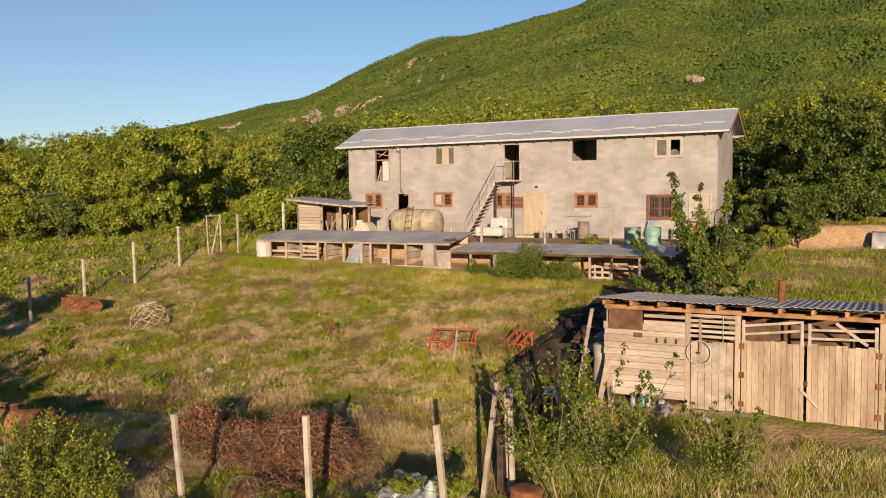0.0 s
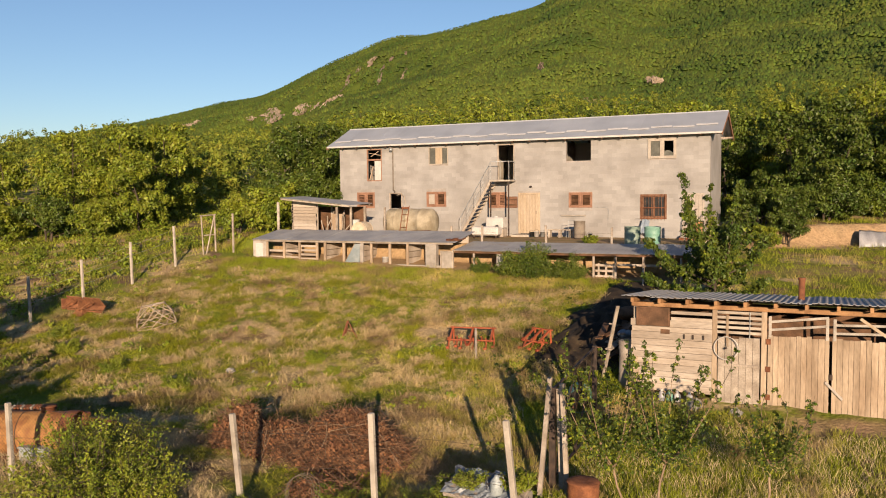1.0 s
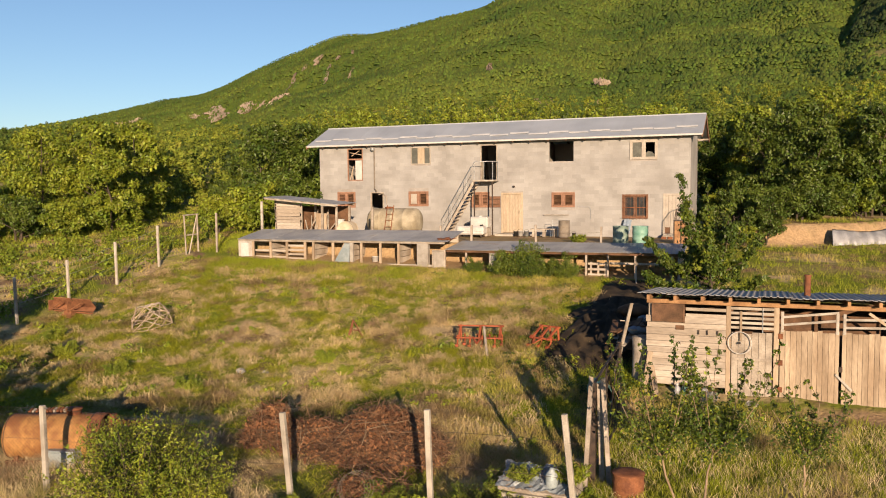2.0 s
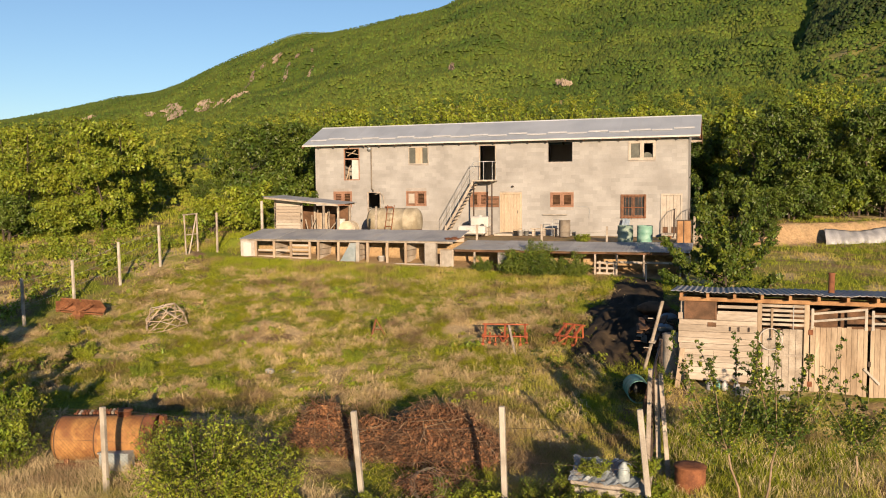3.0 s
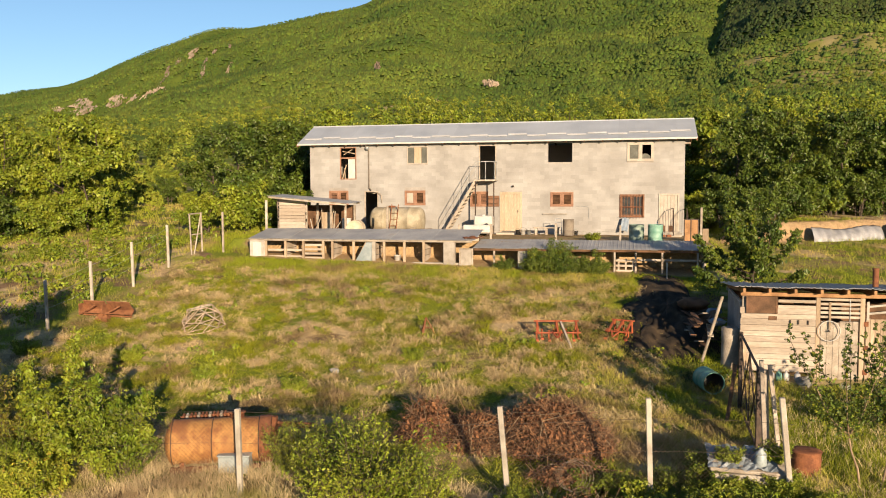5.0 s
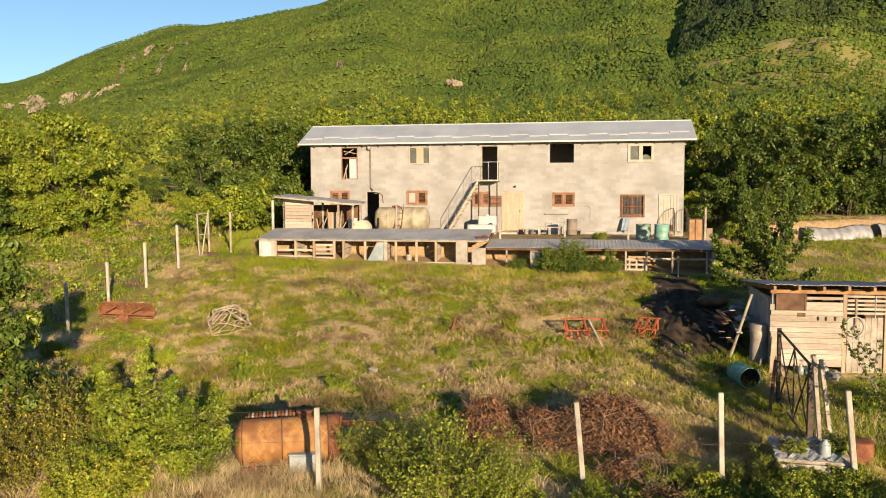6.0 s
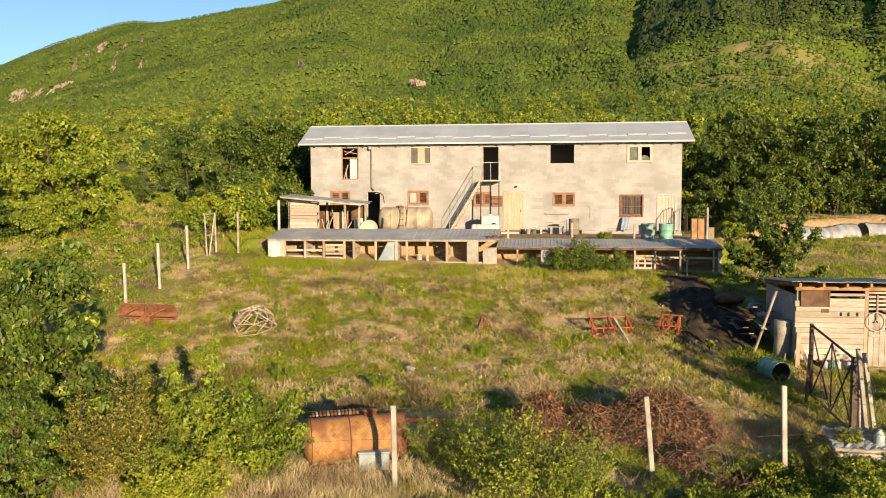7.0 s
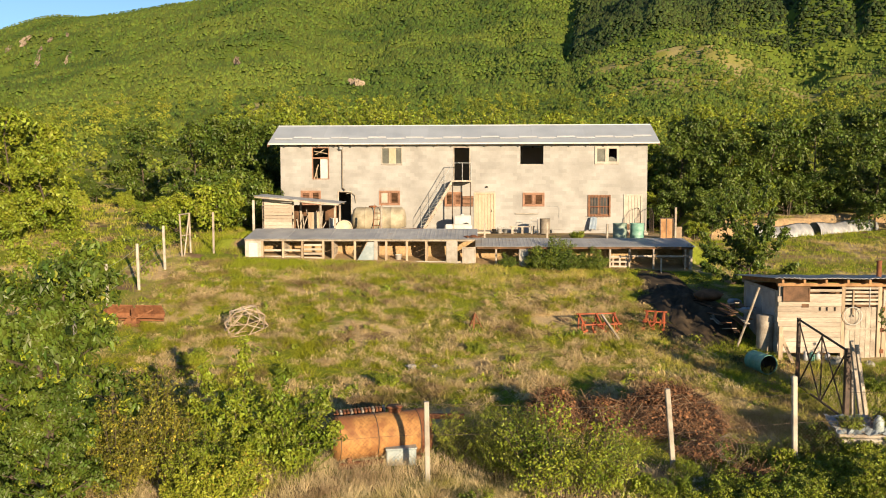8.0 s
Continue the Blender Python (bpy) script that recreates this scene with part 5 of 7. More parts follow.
part("end_panel", Build().box(0.2, -0.06, 0.12, 0.62, -0.028, 0.86, 0.008), M["white"], shed)
part("pillar", Build().box(9.40, -0.05, -0.12, 9.92, 0.25, 0.95, 0.02), M["whitewash"], shed, "whitewashed pillar with a creeper")
part("plinth", Build().box(0.0, 0.0, -0.35, 10.7, 0.14, 0.02, 0.02), M["concrete"], shed)
part("floor", Build().box(0.0, 0.145, -0.35, 10.7, 1.72, 0.0), M["earth"], shed)
for i in range(26):
    x = 0.05 + i * 0.41
    part("back_board", Build().box(x, 1.72 + 0.01 * (i % 2), -0.05, x + 0.40, 1.75 + 0.01 * (i % 2), 1.25, 0.006), M["plank_h"], shed)
for x in (1.80, 4.13, 6.14, 8.48):
    for k in range(3):
        part("divider_board", Build().box(x - 0.02, 0.15, 0.05 + k * 0.27, x + 0.02, 1.70, 0.30 + k * 0.27, 0.006), M["plank_h"], shed)
for k in range(4):
    part("rail", Build().box(2.78, 0.03, 0.1 + k * 0.2, 3.62, 0.07, 0.2 + k * 0.2, 0.006), M["plank_h"], shed)
for k in range(2):
    part("rail", Build().box(0.9, 0.1, 0.15 + k * 0.3, 2.62, 0.14, 0.25 + k * 0.3, 0.006), M["plank_h"], shed)
part("brace", Build().beam((5.3, 0.05, 0.05), (5.75, 0.05, 0.9), 0.06, 0.05, 0.006), M["plank"], shed)
part("blue_sheet", Build().add([(5.25, -0.06, 0.0), (6.05, -0.06, 0.0), (6.05, 0.02, 0.9), (5.78, 0.02, 0.9), (5.25, -0.035, 0.0), (6.05, -0.035, 0.0), (6.05, 0.045, 0.9), (5.78, 0.045, 0.9)], [(0, 1, 2, 3), (7, 6, 5, 4), (0, 4, 5, 1), (1, 5, 6, 2), (2, 6, 7, 3), (3, 7, 4, 0)]), M["greybox"], shed, "leaning blue-grey metal sheet")
part("end_door", Build().box(10.2, -0.08, -0.2, 10.7, -0.03, 0.62, 0.01), M["whitewash"], shed, "small whitewashed hatch")
part("hatch_frame", Build().box(10.14, -0.1, -0.22, 10.2, 0.02, 0.68, 0.006).box(10.7, -0.1, -0.22, 10.76, 0.02, 0.68, 0.006).box(10.2, -0.1, 0.62, 10.7, 0.02, 0.68, 0.006), M["wood_grey"], shed)
bucket = thing("bucket", pose(7.35, -8.05, -1.05), "white plastic bucket in the shed", "bucket")
part("body", Build().lathe([(0.0, 0.0), (0.13, 0.0), (0.16, 0.3), (0.17, 0.3), (0.15, 0.29), (0.12, 0.02), (0.0, 0.02)], 16), M["white"], bucket)

rshed = thing("low_shed", pose(10.95, -8.5, -1.55), "dark open shed with thin posts under a grey ribbed metal roof", "shed")
for i in range(10):
    part("roof_sheet", ribbed(1.02, (-0.08, 1.19), (2.2, 1.45), 6, 0.008).mesh("roof_sheet", M["tin"]), None, rshed, m=Matrix.Translation((0.0 + i * 0.995, 0, rs2.uniform(0, 0.02))))
part("front_beam", Build().box(0.05, 0.0, 1.09, 9.9, 0.08, 1.18, 0.01), M["wood_dark"], rshed)
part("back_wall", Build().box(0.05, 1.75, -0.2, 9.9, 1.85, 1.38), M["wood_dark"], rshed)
for x, h in ((0.95, 1.09), (6.15, 1.09), (7.03, 1.09), (8.12, 1.09), (9.55, 1.09)):
    part("post", Build().box(x - 0.04, 0.0, -0.45, x + 0.04, 0.085, h, 0.01), M["wood_grey"], rshed)
part("loose_post", Build().box(8.25, -0.85, -0.45, 8.31, -0.79, 0.75, 0.008), M["whitewash"], rshed)
part("block_pier", Build().box(2.0, -0.02, -0.3, 2.42, 0.3, 1.08, 0.02), M["whitewash"], rshed, "whitewashed block pier")
part("side_wall", Build().box(9.75, 0.1, -0.5, 9.9, 1.74, 1.3, 0.01), M["wood_grey"], rshed)
pal = part("pallet", Build().box(6.2, 0.12, 0.02, 7.0, 0.16, 0.1, 0.005), M["plank_h"], rshed, "slatted pallet partition")
for k in range(3):
    part("slat", Build().box(6.2, 0.12, 0.24 + k * 0.22, 7.0, 0.16, 0.33 + k * 0.22, 0.005), M["plank_h"], pal)
for k in range(3):
    part("upright", Build().box(6.28 + k * 0.3, 0.165, 0.0, 6.36 + k * 0.3, 0.21, 0.8, 0.005), M["plank_h"], pal)
for x0, x1, z in ((7.1, 9.7, 0.72), (0.1, 2.0, 0.25)):
    part("rail", Build().box(x0, 0.05, z, x1, 0.1, z + 0.09, 0.006), M["wood_grey"], rshed)
kerb = thing("concrete_kerb", pose(11.0, -8.75, -1.42), "pale concrete kerb lying along the shed front", "kerb")
part("bar", Build().box(0, 0, -0.15, 1.05, 0.16, 0.12, 0.03), M["whitewash"], kerb)
tiles = thing("tile_stack", pose(10.5, -8.3, 0.02), "broken red roof tiles lying on the shed roof", "tiles")
for i in range(5):
    part("tile", Build().box(0, 0, 0, 0.22, 0.32, 0.025, 0.006, pose(0.06 + 0.12 * i, rs2.uniform(-0.05, 0.1), 0.03 + 0.02 * (i % 3), 8, rs2.uniform(-8, 8), rs2.uniform(-30, 30))), M["rust"], tiles)

# ---- the plank barn ----
BX0, BX1, BY, BB = 20.95, 27.3, -18.92, -15.3
barn = thing("barn", pose(BX0, BY, -3.45), "plank barn with a dark slatted top and a metal sheet roof", "barn")
W = BX1 - BX0
r8 = random.Random(15)
Z = lambda z: z + 3.45  # noqa: E731  heights from the barn's base
# roof
for i in range(9):
    w = (W + 0.5) / 9
    part("roof_sheet", ribbed(w + 0.04, (-0.32, Z(-0.655)), (BB - BY + 0.25, Z(-0.98)), 5, 0.02, 0.012).mesh("roof_sheet", M["tin"]), None, barn, m=Matrix.Translation((-0.25 + i * w, 0, r8.uniform(0, 0.025))))
part("wall_plate", Build().box(-0.05, 0.0, Z(-0.93), W + 0.05, 0.12, Z(-0.82), 0.008), M["beam"], barn, "orange-brown top beam")
part("back_plate", Build().box(-0.05, BB - BY - 0.12, Z(-1.18), W + 0.05, BB - BY, Z(-1.07)), M["wood_grey"], barn)
for i in range(10):
    x = 0.02 + i * (W - 0.1) / 9
    part("rafter", Build().beam((x, -0.26, Z(-0.74)), (x, BB - BY + 0.15, Z(-1.03)), 0.08, 0.12, 0.008), M["beam"], barn)
# frame posts
for x, w in ((2.06, 0.12), (3.23, 0.13), (W - 0.06, 0.12)):
    part("post", Build().box(x - w / 2, -0.03, Z(-3.42), x + w / 2, 0.12, Z(-0.93), 0.01), M["plank"], barn)
part("corner_post", Build().box(0.0, 0.02, Z(-3.2), 0.12, 0.14, Z(-0.93), 0.01), M["wood_grey"], barn)
# horizontal boards of the first bay
z = -3.12
while z < -1.42:
    h = r8.uniform(0.14, 0.19)
    part("board", Build().box(-0.02 - r8.uniform(0, 0.06), -0.035 + r8.uniform(-0.008, 0.008), Z(z), 2.0, 0.0, Z(z + h - 0.006), 0.006), M["plank_h"], barn)
    z += h
for k, zz in enumerate((-1.40, -1.26, -1.10)):
    part("board", Build().box(0.98, -0.03, Z(zz), 2.0, 0.0, Z(zz + 0.085), 0.006), M["plank_h"], barn)
part("dark_panel", Build().box(0.10, -0.075, Z(-1.42), 0.96, -0.037, Z(-0.93), 0.008), M["wood_dark"], barn, "dark brown fibre panel")
part("panel_rim", Build().box(0.10, -0.09, Z(-1.42), 0.15, -0.076, Z(-0.93)).box(0.91, -0.09, Z(-1.42), 0.96, -0.076, Z(-0.93)).box(0.15, -0.09, Z(-0.97), 0.91, -0.076, Z(-0.93)), M["wood_dark"], barn)
part("small_patch", Build().box(0.72, -0.05, Z(-1.62), 0.95, -0.0365, Z(-1.50), 0.004), M["wood_dark"], barn)
for x in (1.30, 1.52, 1.78):
    part("peg", Build().box(x, -0.075, Z(-1.72), x + 0.035, -0.03, Z(-1.60), 0.005), M["iron"], barn)
# grey door of the second bay
gd = part("door", Build().box(2.14, -0.03, Z(-2.35), 3.14, -0.006, Z(-2.28), 0.004), M["wood_grey"], barn, "weathered grey plank door")
for i in range(6):
    w = 1.0 / 6
    part("plank", Build().box(2.14 + i * w, -0.004, Z(-3.40), 2.14 + (i + 1) * w - 0.006, 0.025, Z(-1.60 - r8.uniform(0, 0.05)), 0.006), M["wood_grey"], gd)
for k in range(5):
    part("slat", Build().box(2.12, -0.03, Z(-1.52 + k * 0.125), 3.17, -0.005, Z(-1.45 + k * 0.125), 0.005), M["plank_h"] if k % 2 else M["wood_grey"], barn)
part("slat_post", Build().box(2.34, -0.06, Z(-1.85), 2.40, -0.032, Z(-1.05), 0.006), M["plank"], barn)
part("slat_rod", Build().tube([(2.9, -0.04, Z(-1.6)), (2.9, -0.04, Z(-0.95))], 0.012, 6), M["galv"], barn)
# two tall doors
for n, (a, b, z0) in enumerate(((3.32, 4.70, -3.46), (4.76, W - 0.13, -3.50))):
    dr = part("tall_door", Build().box(a, 0.0, Z(-1.75), b, 0.03, Z(-1.65), 0.005).box(a, 0.0, Z(-3.15), b, 0.03, Z(-3.05), 0.005), M["plank_h"], barn, "tall door of pale vertical planks")
    x = a
    while x < b - 0.03:
        w = min(r8.uniform(0.10, 0.15), b - x)
        part("plank", Build().box(x, -0.03, Z(z0 + r8.uniform(-0.02, 0.03)), x + w - 0.004, -0.002, Z(-1.50 + r8.uniform(-0.03, 0.03)), 0.006), M["plank"], dr)
        x += w
    for k, zz in enumerate((-1.32, -1.12)):
        part("top_slat", Build().beam((a + 0.02, -0.015, Z(zz - 0.05)), (b - 0.02, -0.015, Z(zz + (0.12 if n == 0 else 0.0))), 0.025, 0.06, 0.004), M["whitewash"], dr)
    for x in (a + 0.05, b - 0.05):
        part("slat_stile", Build().box(x - 0.035, -0.045, Z(-1.55), x + 0.035, -0.03, Z(-1.02), 0.005), M["whitewash"], dr)
    hx = a if n == 0 else b
    for zz in (-1.66, -2.35, -3.05):
        part("hinge", Build().box(hx - 0.05, -0.045, Z(zz - 0.07), hx + 0.07, -0.031, Z(zz + 0.07), 0.004), M["rust"], dr)
part("lean_slat", Build().beam((4.62, -0.06, Z(-2.55)), (5.0, -0.06, Z(-2.95)), 0.03, 0.06, 0.005), M["whitewash"], barn, "pale stick bolting the doors")
part("top_brace", Build().beam((5.35, -0.02, Z(-0.98)), (6.0, -0.02, Z(-1.45)), 0.03, 0.07, 0.005), M["plank"], barn)
part("padlock", Build().box(4.70, -0.06, Z(-2.50), 4.78, -0.032, Z(-2.36), 0.008), M["iron"], barn)
# walls behind, floor, chimney
part("side_wall", Build().box(-0.01, 0.15, Z(-3.3), 0.05, BB - BY - 0.13, Z(-1.1)), M["whitewash"], barn, "grey-white side panels")
part("side_panel", Build().box(-0.035, 0.3, Z(-2.2), -0.011, 1.5, Z(-1.15), 0.005).box(-0.035, 1.55, Z(-2.2), -0.011, 3.2, Z(-1.2), 0.005), M["film"], barn)
part("right_wall", Build().box(W - 0.05, 0.13, Z(-3.45), W, BB - BY - 0.13, Z(-1.05)), M["plank"], barn)
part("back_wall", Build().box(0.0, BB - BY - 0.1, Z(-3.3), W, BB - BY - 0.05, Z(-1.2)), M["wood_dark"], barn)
# added dark sheet paints the barn's inner shade behind doors and slats
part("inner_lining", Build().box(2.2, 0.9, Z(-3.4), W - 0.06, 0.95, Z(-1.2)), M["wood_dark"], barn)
part("sill", Build().box(0.9, -0.14, Z(-3.62), 3.2, 0.1, Z(-3.42), 0.03), M["concrete"], barn)
part("stove_pipe", Build().tube([(4.02, 1.75, Z(-0.95)), (4.02, 1.75, Z(-0.22))], 0.085, 12).lathe([(0.095, 0.0), (0.10, 0.02), (0.095, 0.05)], 12, pose(4.02, 1.75, Z(-0.27))), M["rust"], barn, "rusty stove pipe")
wh = thing("bicycle_wheel", pose(23.30, -19.02, -1.88, 90, 0, 0), "bicycle wheel without tyre hung on the barn", "wheel")
part("rim", Build().tube([(0.29 * math.cos(a), 0.29 * math.sin(a), 0) for a in np.linspace(0, math.tau, 33)], 0.012, 6, False), M["white"], wh)
part("hub", Build().lathe([(0.0, -0.04), (0.025, -0.04), (0.025, 0.04), (0.0, 0.04)], 10), M["iron"], wh)
for k in range(14):
    a = k * math.tau / 14
    part("spoke", Build().tube([(0.02 * math.cos(a + 0.6), 0.02 * math.sin(a + 0.6), 0), (0.285 * math.cos(a), 0.285 * math.sin(a), 0)], 0.0016, 3, False), M["galv"], wh)

# ---- fences and iron left on the meadow ----
def fence_post(x, y, top, lean_x=0.0, lean_y=0.0, w=0.10, material="concrete", label="square concrete fence post, slightly leaning", group="fence posts", z0=None):
    z = (zat(x, y) if z0 is None else z0) - 0.15
    p = thing("fence_post", pose(x, y, z), label, "post", group)
    h = top - z
    b = Build().beam((0, 0, 0), (lean_x, lean_y, h), w, w, 0.014, (0, 1, 0))
    part("shaft", b, M[material], p)
    return p


SIDE = [(-2.74, -10.61, 0.69), (-2.81, -13.26, 0.07), (-2.92, -15.86, -0.53), (-2.95, -18.4, -1.0)]
for x, y, top in SIDE:
    fence_post(x, y, top, lean_x=-0.04, group="side fence posts")
fence_post(-1.42, -7.95, 1.22, group="side fence posts", material="wood_grey", label="thin grey wooden fence post", w=0.09)
fence_post(0.0, -6.1, 1.76, group="side fence posts", w=0.11)
sw_ = thing("side_fence_wire", pose(SIDE[0][0], SIDE[0][1], 0), "thin wires strung between the side fence posts", "wire")
for (x0, y0, t0), (x1, y1, t1) in zip(SIDE, SIDE[1:]):
    for d in (0.15, 0.6, 1.05):
        o = Vector((SIDE[0][0], SIDE[0][1], 0))
        part("strand", Build().tube([Vector((x0, y0, t0 - d)) - o, Vector(((x0 + x1) / 2, (y0 + y1) / 2, (t0 + t1) / 2 - d - 0.05)) - o, Vector((x1, y1, t1 - d)) - o], 0.005, 4), M["galv"], sw_)
fr = thing("pole_frame", pose(-2.65, -8.75, zat(-2.65, -8.75)), "crooked frame of grey poles by the fence", "frame")
part("pole", Build().tube([(0, 0, -0.1), (-0.08, 0, 1.95)], 0.04, 7), M["wood_grey"], fr)
part("pole", Build().tube([(0.15, 0.75, -0.1), (0.1, 0.75, 2.0)], 0.05, 7), M["wood_grey"], fr)
part("pole", Build().tube([(0.05, 0.15, 0.0), (0.1, 0.72, 1.85)], 0.035, 7), M["wood_grey"], fr)
part("cross_pole", Build().tube([(-0.08, -0.08, 1.93), (0.1, 0.85, 1.97)], 0.035, 7), M["wood_grey"], fr)
part("cross_pole", Build().tube([(-0.02, 0.1, 0.95), (0.12, 0.8, 0.98)], 0.03, 7), M["wood_grey"], fr)


def plough(x, y, turn, n, size, label):
    """A spring-tine harrow: two long bars, cross bars, hooked tines and a hitch."""
    p = thing("harrow", pose(x, y, zat(x, y), 0, 0, turn), label, "harrow")
    for yy, z in ((0.0, 0.36), (0.55, 0.74), (0.3, 0.30)):
        part("bar", Build().beam((-size / 2, yy, z), (size / 2, yy, z), 0.06, 0.06, 0.008), M["red"], p)
    for k in range(3):
        xx = -size / 2 + 0.1 + k * (size - 0.2) / 2
        part("cross_bar", Build().beam((xx, -0.05, 0.33), (xx, 0.56, 0.76), 0.07, 0.06, 0.006).beam((xx, 0.56, 0.76), (xx, 0.62, 0.0), 0.05, 0.05, 0.006), M["red"], p)
    for k in range(n):
        xx = -size / 2 + 0.05 + k * (size - 0.1) / (n - 1)
        yy = 0.3 * (k % 2)
        part("tine", Build().tube([(xx, yy, 0.44), (xx, yy + 0.1, 0.36), (xx, yy + 0.08, 0.2), (xx, yy - 0.05, 0.06), (xx, yy - 0.12, 0.08)], [0.03, 0.03, 0.028, 0.026, 0.016], 6), M["red"], p)
        part("shoe", Build().box(xx - 0.05, yy - 0.18, 0.02, xx + 0.05, yy - 0.04, 0.12, 0.01), M["red"], p)
    p.scale = (1, 1, 0.8)
    part("hitch", Build().beam((-0.2, 0.02, 0.4), (-0.05, -0.3, 0.2), 0.05, 0.04).beam((0.1, 0.02, 0.4), (-0.05, -0.3, 0.2), 0.05, 0.04), M["red"], p)
    return p


plough(15.45, -17.1, 12, 8, 1.5, "red painted spring-tine harrow in the grass")
plough(17.35, -16.75, -20, 5, 0.8, "small red harrow section in the grass")
stick("stake", (16.12, -18.2, zat(16.12, -18.2) - 0.15), (15.5, -16.75, -2.22), 0.075, M["wood_grey"], "leaning grey wooden stake beside the harrow", "stake")
tp = thing("iron_trestle", pose(10.96, -17.1, zat(10.96, -17.1)), "small rusty iron trestle", "trestle")
for a in (20, 140, 260):
    c, s = math.cos(radians(a)), math.sin(radians(a))
    part("leg", Build().beam((0.34 * c, 0.34 * s, -0.03), (0, 0, 0.62), 0.06, 0.03, 0.004), M["rust"], tp)
part("brace", Build().beam((0.2 * math.cos(radians(20)), 0.2 * math.sin(radians(20)), 0.25), (0.2 * math.cos(radians(140)), 0.2 * math.sin(radians(140)), 0.25), 0.03, 0.03), M["rust"], tp)

dl = thing("seed_drill", pose(-1.25, -17.25, zat(-1.25, -17.25), 0, 0, -6), "rusty seed drill with two open troughs", "farm machine")
for n, (a, b) in enumerate(((-1.1, -0.12), (-0.02, 1.0))):
    prof = [(-0.30, 0.62), (-0.26, 0.62), (-0.10, 0.26), (0.10, 0.26), (0.26, 0.66), (0.30, 0.66), (0.13, 0.22), (-0.13, 0.22)]
    tip = radians(58)
    prof = [(y * math.cos(tip) - (z - 0.42) * math.sin(tip), 0.42 + y * math.sin(tip) * 0.8 + (z - 0.42) * math.cos(tip)) for y, z in prof]
    vs = [(x, y, z) for x in (a, b) for y, z in prof]
    k = len(prof)
    fs = [(i, (i + 1) % k, k + (i + 1) % k, k + i) for i in range(k)] + [tuple(range(k))[::-1], tuple(range(k, 2 * k))]
    tro = part("trough", Build().add(vs, fs), M["rust_light"], dl, "rusty V-shaped trough")
    part("end_plate", Build().box(a - 0.02, -0.27, 0.22, a - 0.001, 0.27, 0.64, 0.004), M["rust_light"], tro)
    part("strut", Build().beam((a + 0.15, -0.3, 0.3), (b - 0.2, -0.32, 0.62), 0.03, 0.04), M["rust_light"], tro)
part("axle", Build().tube([(-1.15, 0, 0.2), (1.05, 0, 0.2)], 0.035, 8), M["rust_light"], dl)
part("foot", Build().add([(-0.45, -0.3, 0), (0.2, -0.3, 0), (0.0, -0.1, 0.35), (-0.25, -0.1, 0.35), (-0.45, 0.2, 0), (0.2, 0.2, 0), (0.0, 0.1, 0.35), (-0.25, 0.1, 0.35)], [(0, 1, 2, 3), (5, 4, 7, 6), (0, 3, 7, 4), (1, 5, 6, 2), (3, 2, 6, 7), (0, 4, 5, 1)]), M["rust_light"], dl)

rl = thing("wooden_reel", pose(2.85, -17.55, zat(2.85, -17.55), 6, -8, 20), "collapsed octagonal lattice reel of bleached wood", "reel")
rl.scale = (0.86, 0.86, 0.86)
rw = random.Random(31)
rings = []
for rad, up in ((0.95, 0.06), (0.86, 0.50), (0.50, 0.92)):
    rings.append([Vector((rad * math.cos(a) + rw.uniform(-0.05, 0.05), 0.8 * rad * math.sin(a) + rw.uniform(-0.05, 0.05), up + rw.uniform(-0.05, 0.05))) for a in np.linspace(0, math.tau, 9)[:-1]])
for ring in rings:
    for k in range(8):
        part("rim_slat", Build().beam(ring[k], ring[(k + 1) % 8], 0.045, 0.03, 0.006), M["wood_pale"], rl)
for low_ring, high_ring in zip(rings, rings[1:]):
    for k in range(8):
        part("cross_slat", Build().beam(low_ring[k], high_ring[(k + 1) % 8], 0.04, 0.028, 0.005), M["wood_pale"], rl)
        if k % 4 == 1:
            continue
        part("cross_slat", Build().beam(low_ring[(k + 1) % 8], high_ring[k], 0.04, 0.028, 0.005), M["wood_pale" if k % 3 else "wood_grey"], rl)
for k in range(4):
    part("spoke", Build().beam(rings[2][k], rings[2][k + 4], 0.035, 0.03, 0.005), M["wood_grey"], rl)
for k in range(7):
    part("loose_slat", Build().beam((rw.uniform(-1.5, -0.7), rw.uniform(-0.6, 0.1), 0.03), (rw.uniform(-0.9, 0.0), rw.uniform(-0.5, 0.3), rw.uniform(0.05, 0.35)), 0.05, 0.03), M["wood_pale"], rl)


def rock(name, x, y, r, seed, label, z=None, material="stone", flat=0.7):
    g = np.random.RandomState(seed)
    b = Build()
    ring, rows = 9, 6
    prof = [(math.sin(math.pi * (i + 0.5) / rows), -math.cos(math.pi * (i + 0.5) / rows)) for i in range(rows)]
    vs = [Vector((rr * math.cos(k * math.tau / ring), rr * math.sin(k * math.tau / ring), zz * flat)) * r * (1 + 0.22 * g.normal()) for rr, zz in prof for k in range(ring)]
    fs = [(i * ring + k, i * ring + (k + 1) % ring, (i + 1) * ring + (k + 1) % ring, (i + 1) * ring + k) for i in range(rows - 1) for k in range(ring)]
    fs += [tuple(range(ring))[::-1], tuple(range((rows - 1) * ring, rows * ring))]
    me = b.add(vs, fs).mesh("rock", M[material])
    ob = new(name, me)
    ob.matrix_basis = pose(x, y, (zat(x, y) if z is None else z) + 0.25 * r)
    return tagged(ob, label, "stone")


rock("stone", 9.0, -20.75, 0.17, 2, "pale field stone in the grass", flat=0.45)
rock("stone", 9.75, -20.55, 0.12, 3, "small pale stone in the grass", flat=0.45)
rock("stone", 15.75, -28.7, 0.22, 5, "white lump of old plaster by the fence", material="white")
rock("stone", 16.35, -28.85, 0.15, 6, "pale stone by the fence")
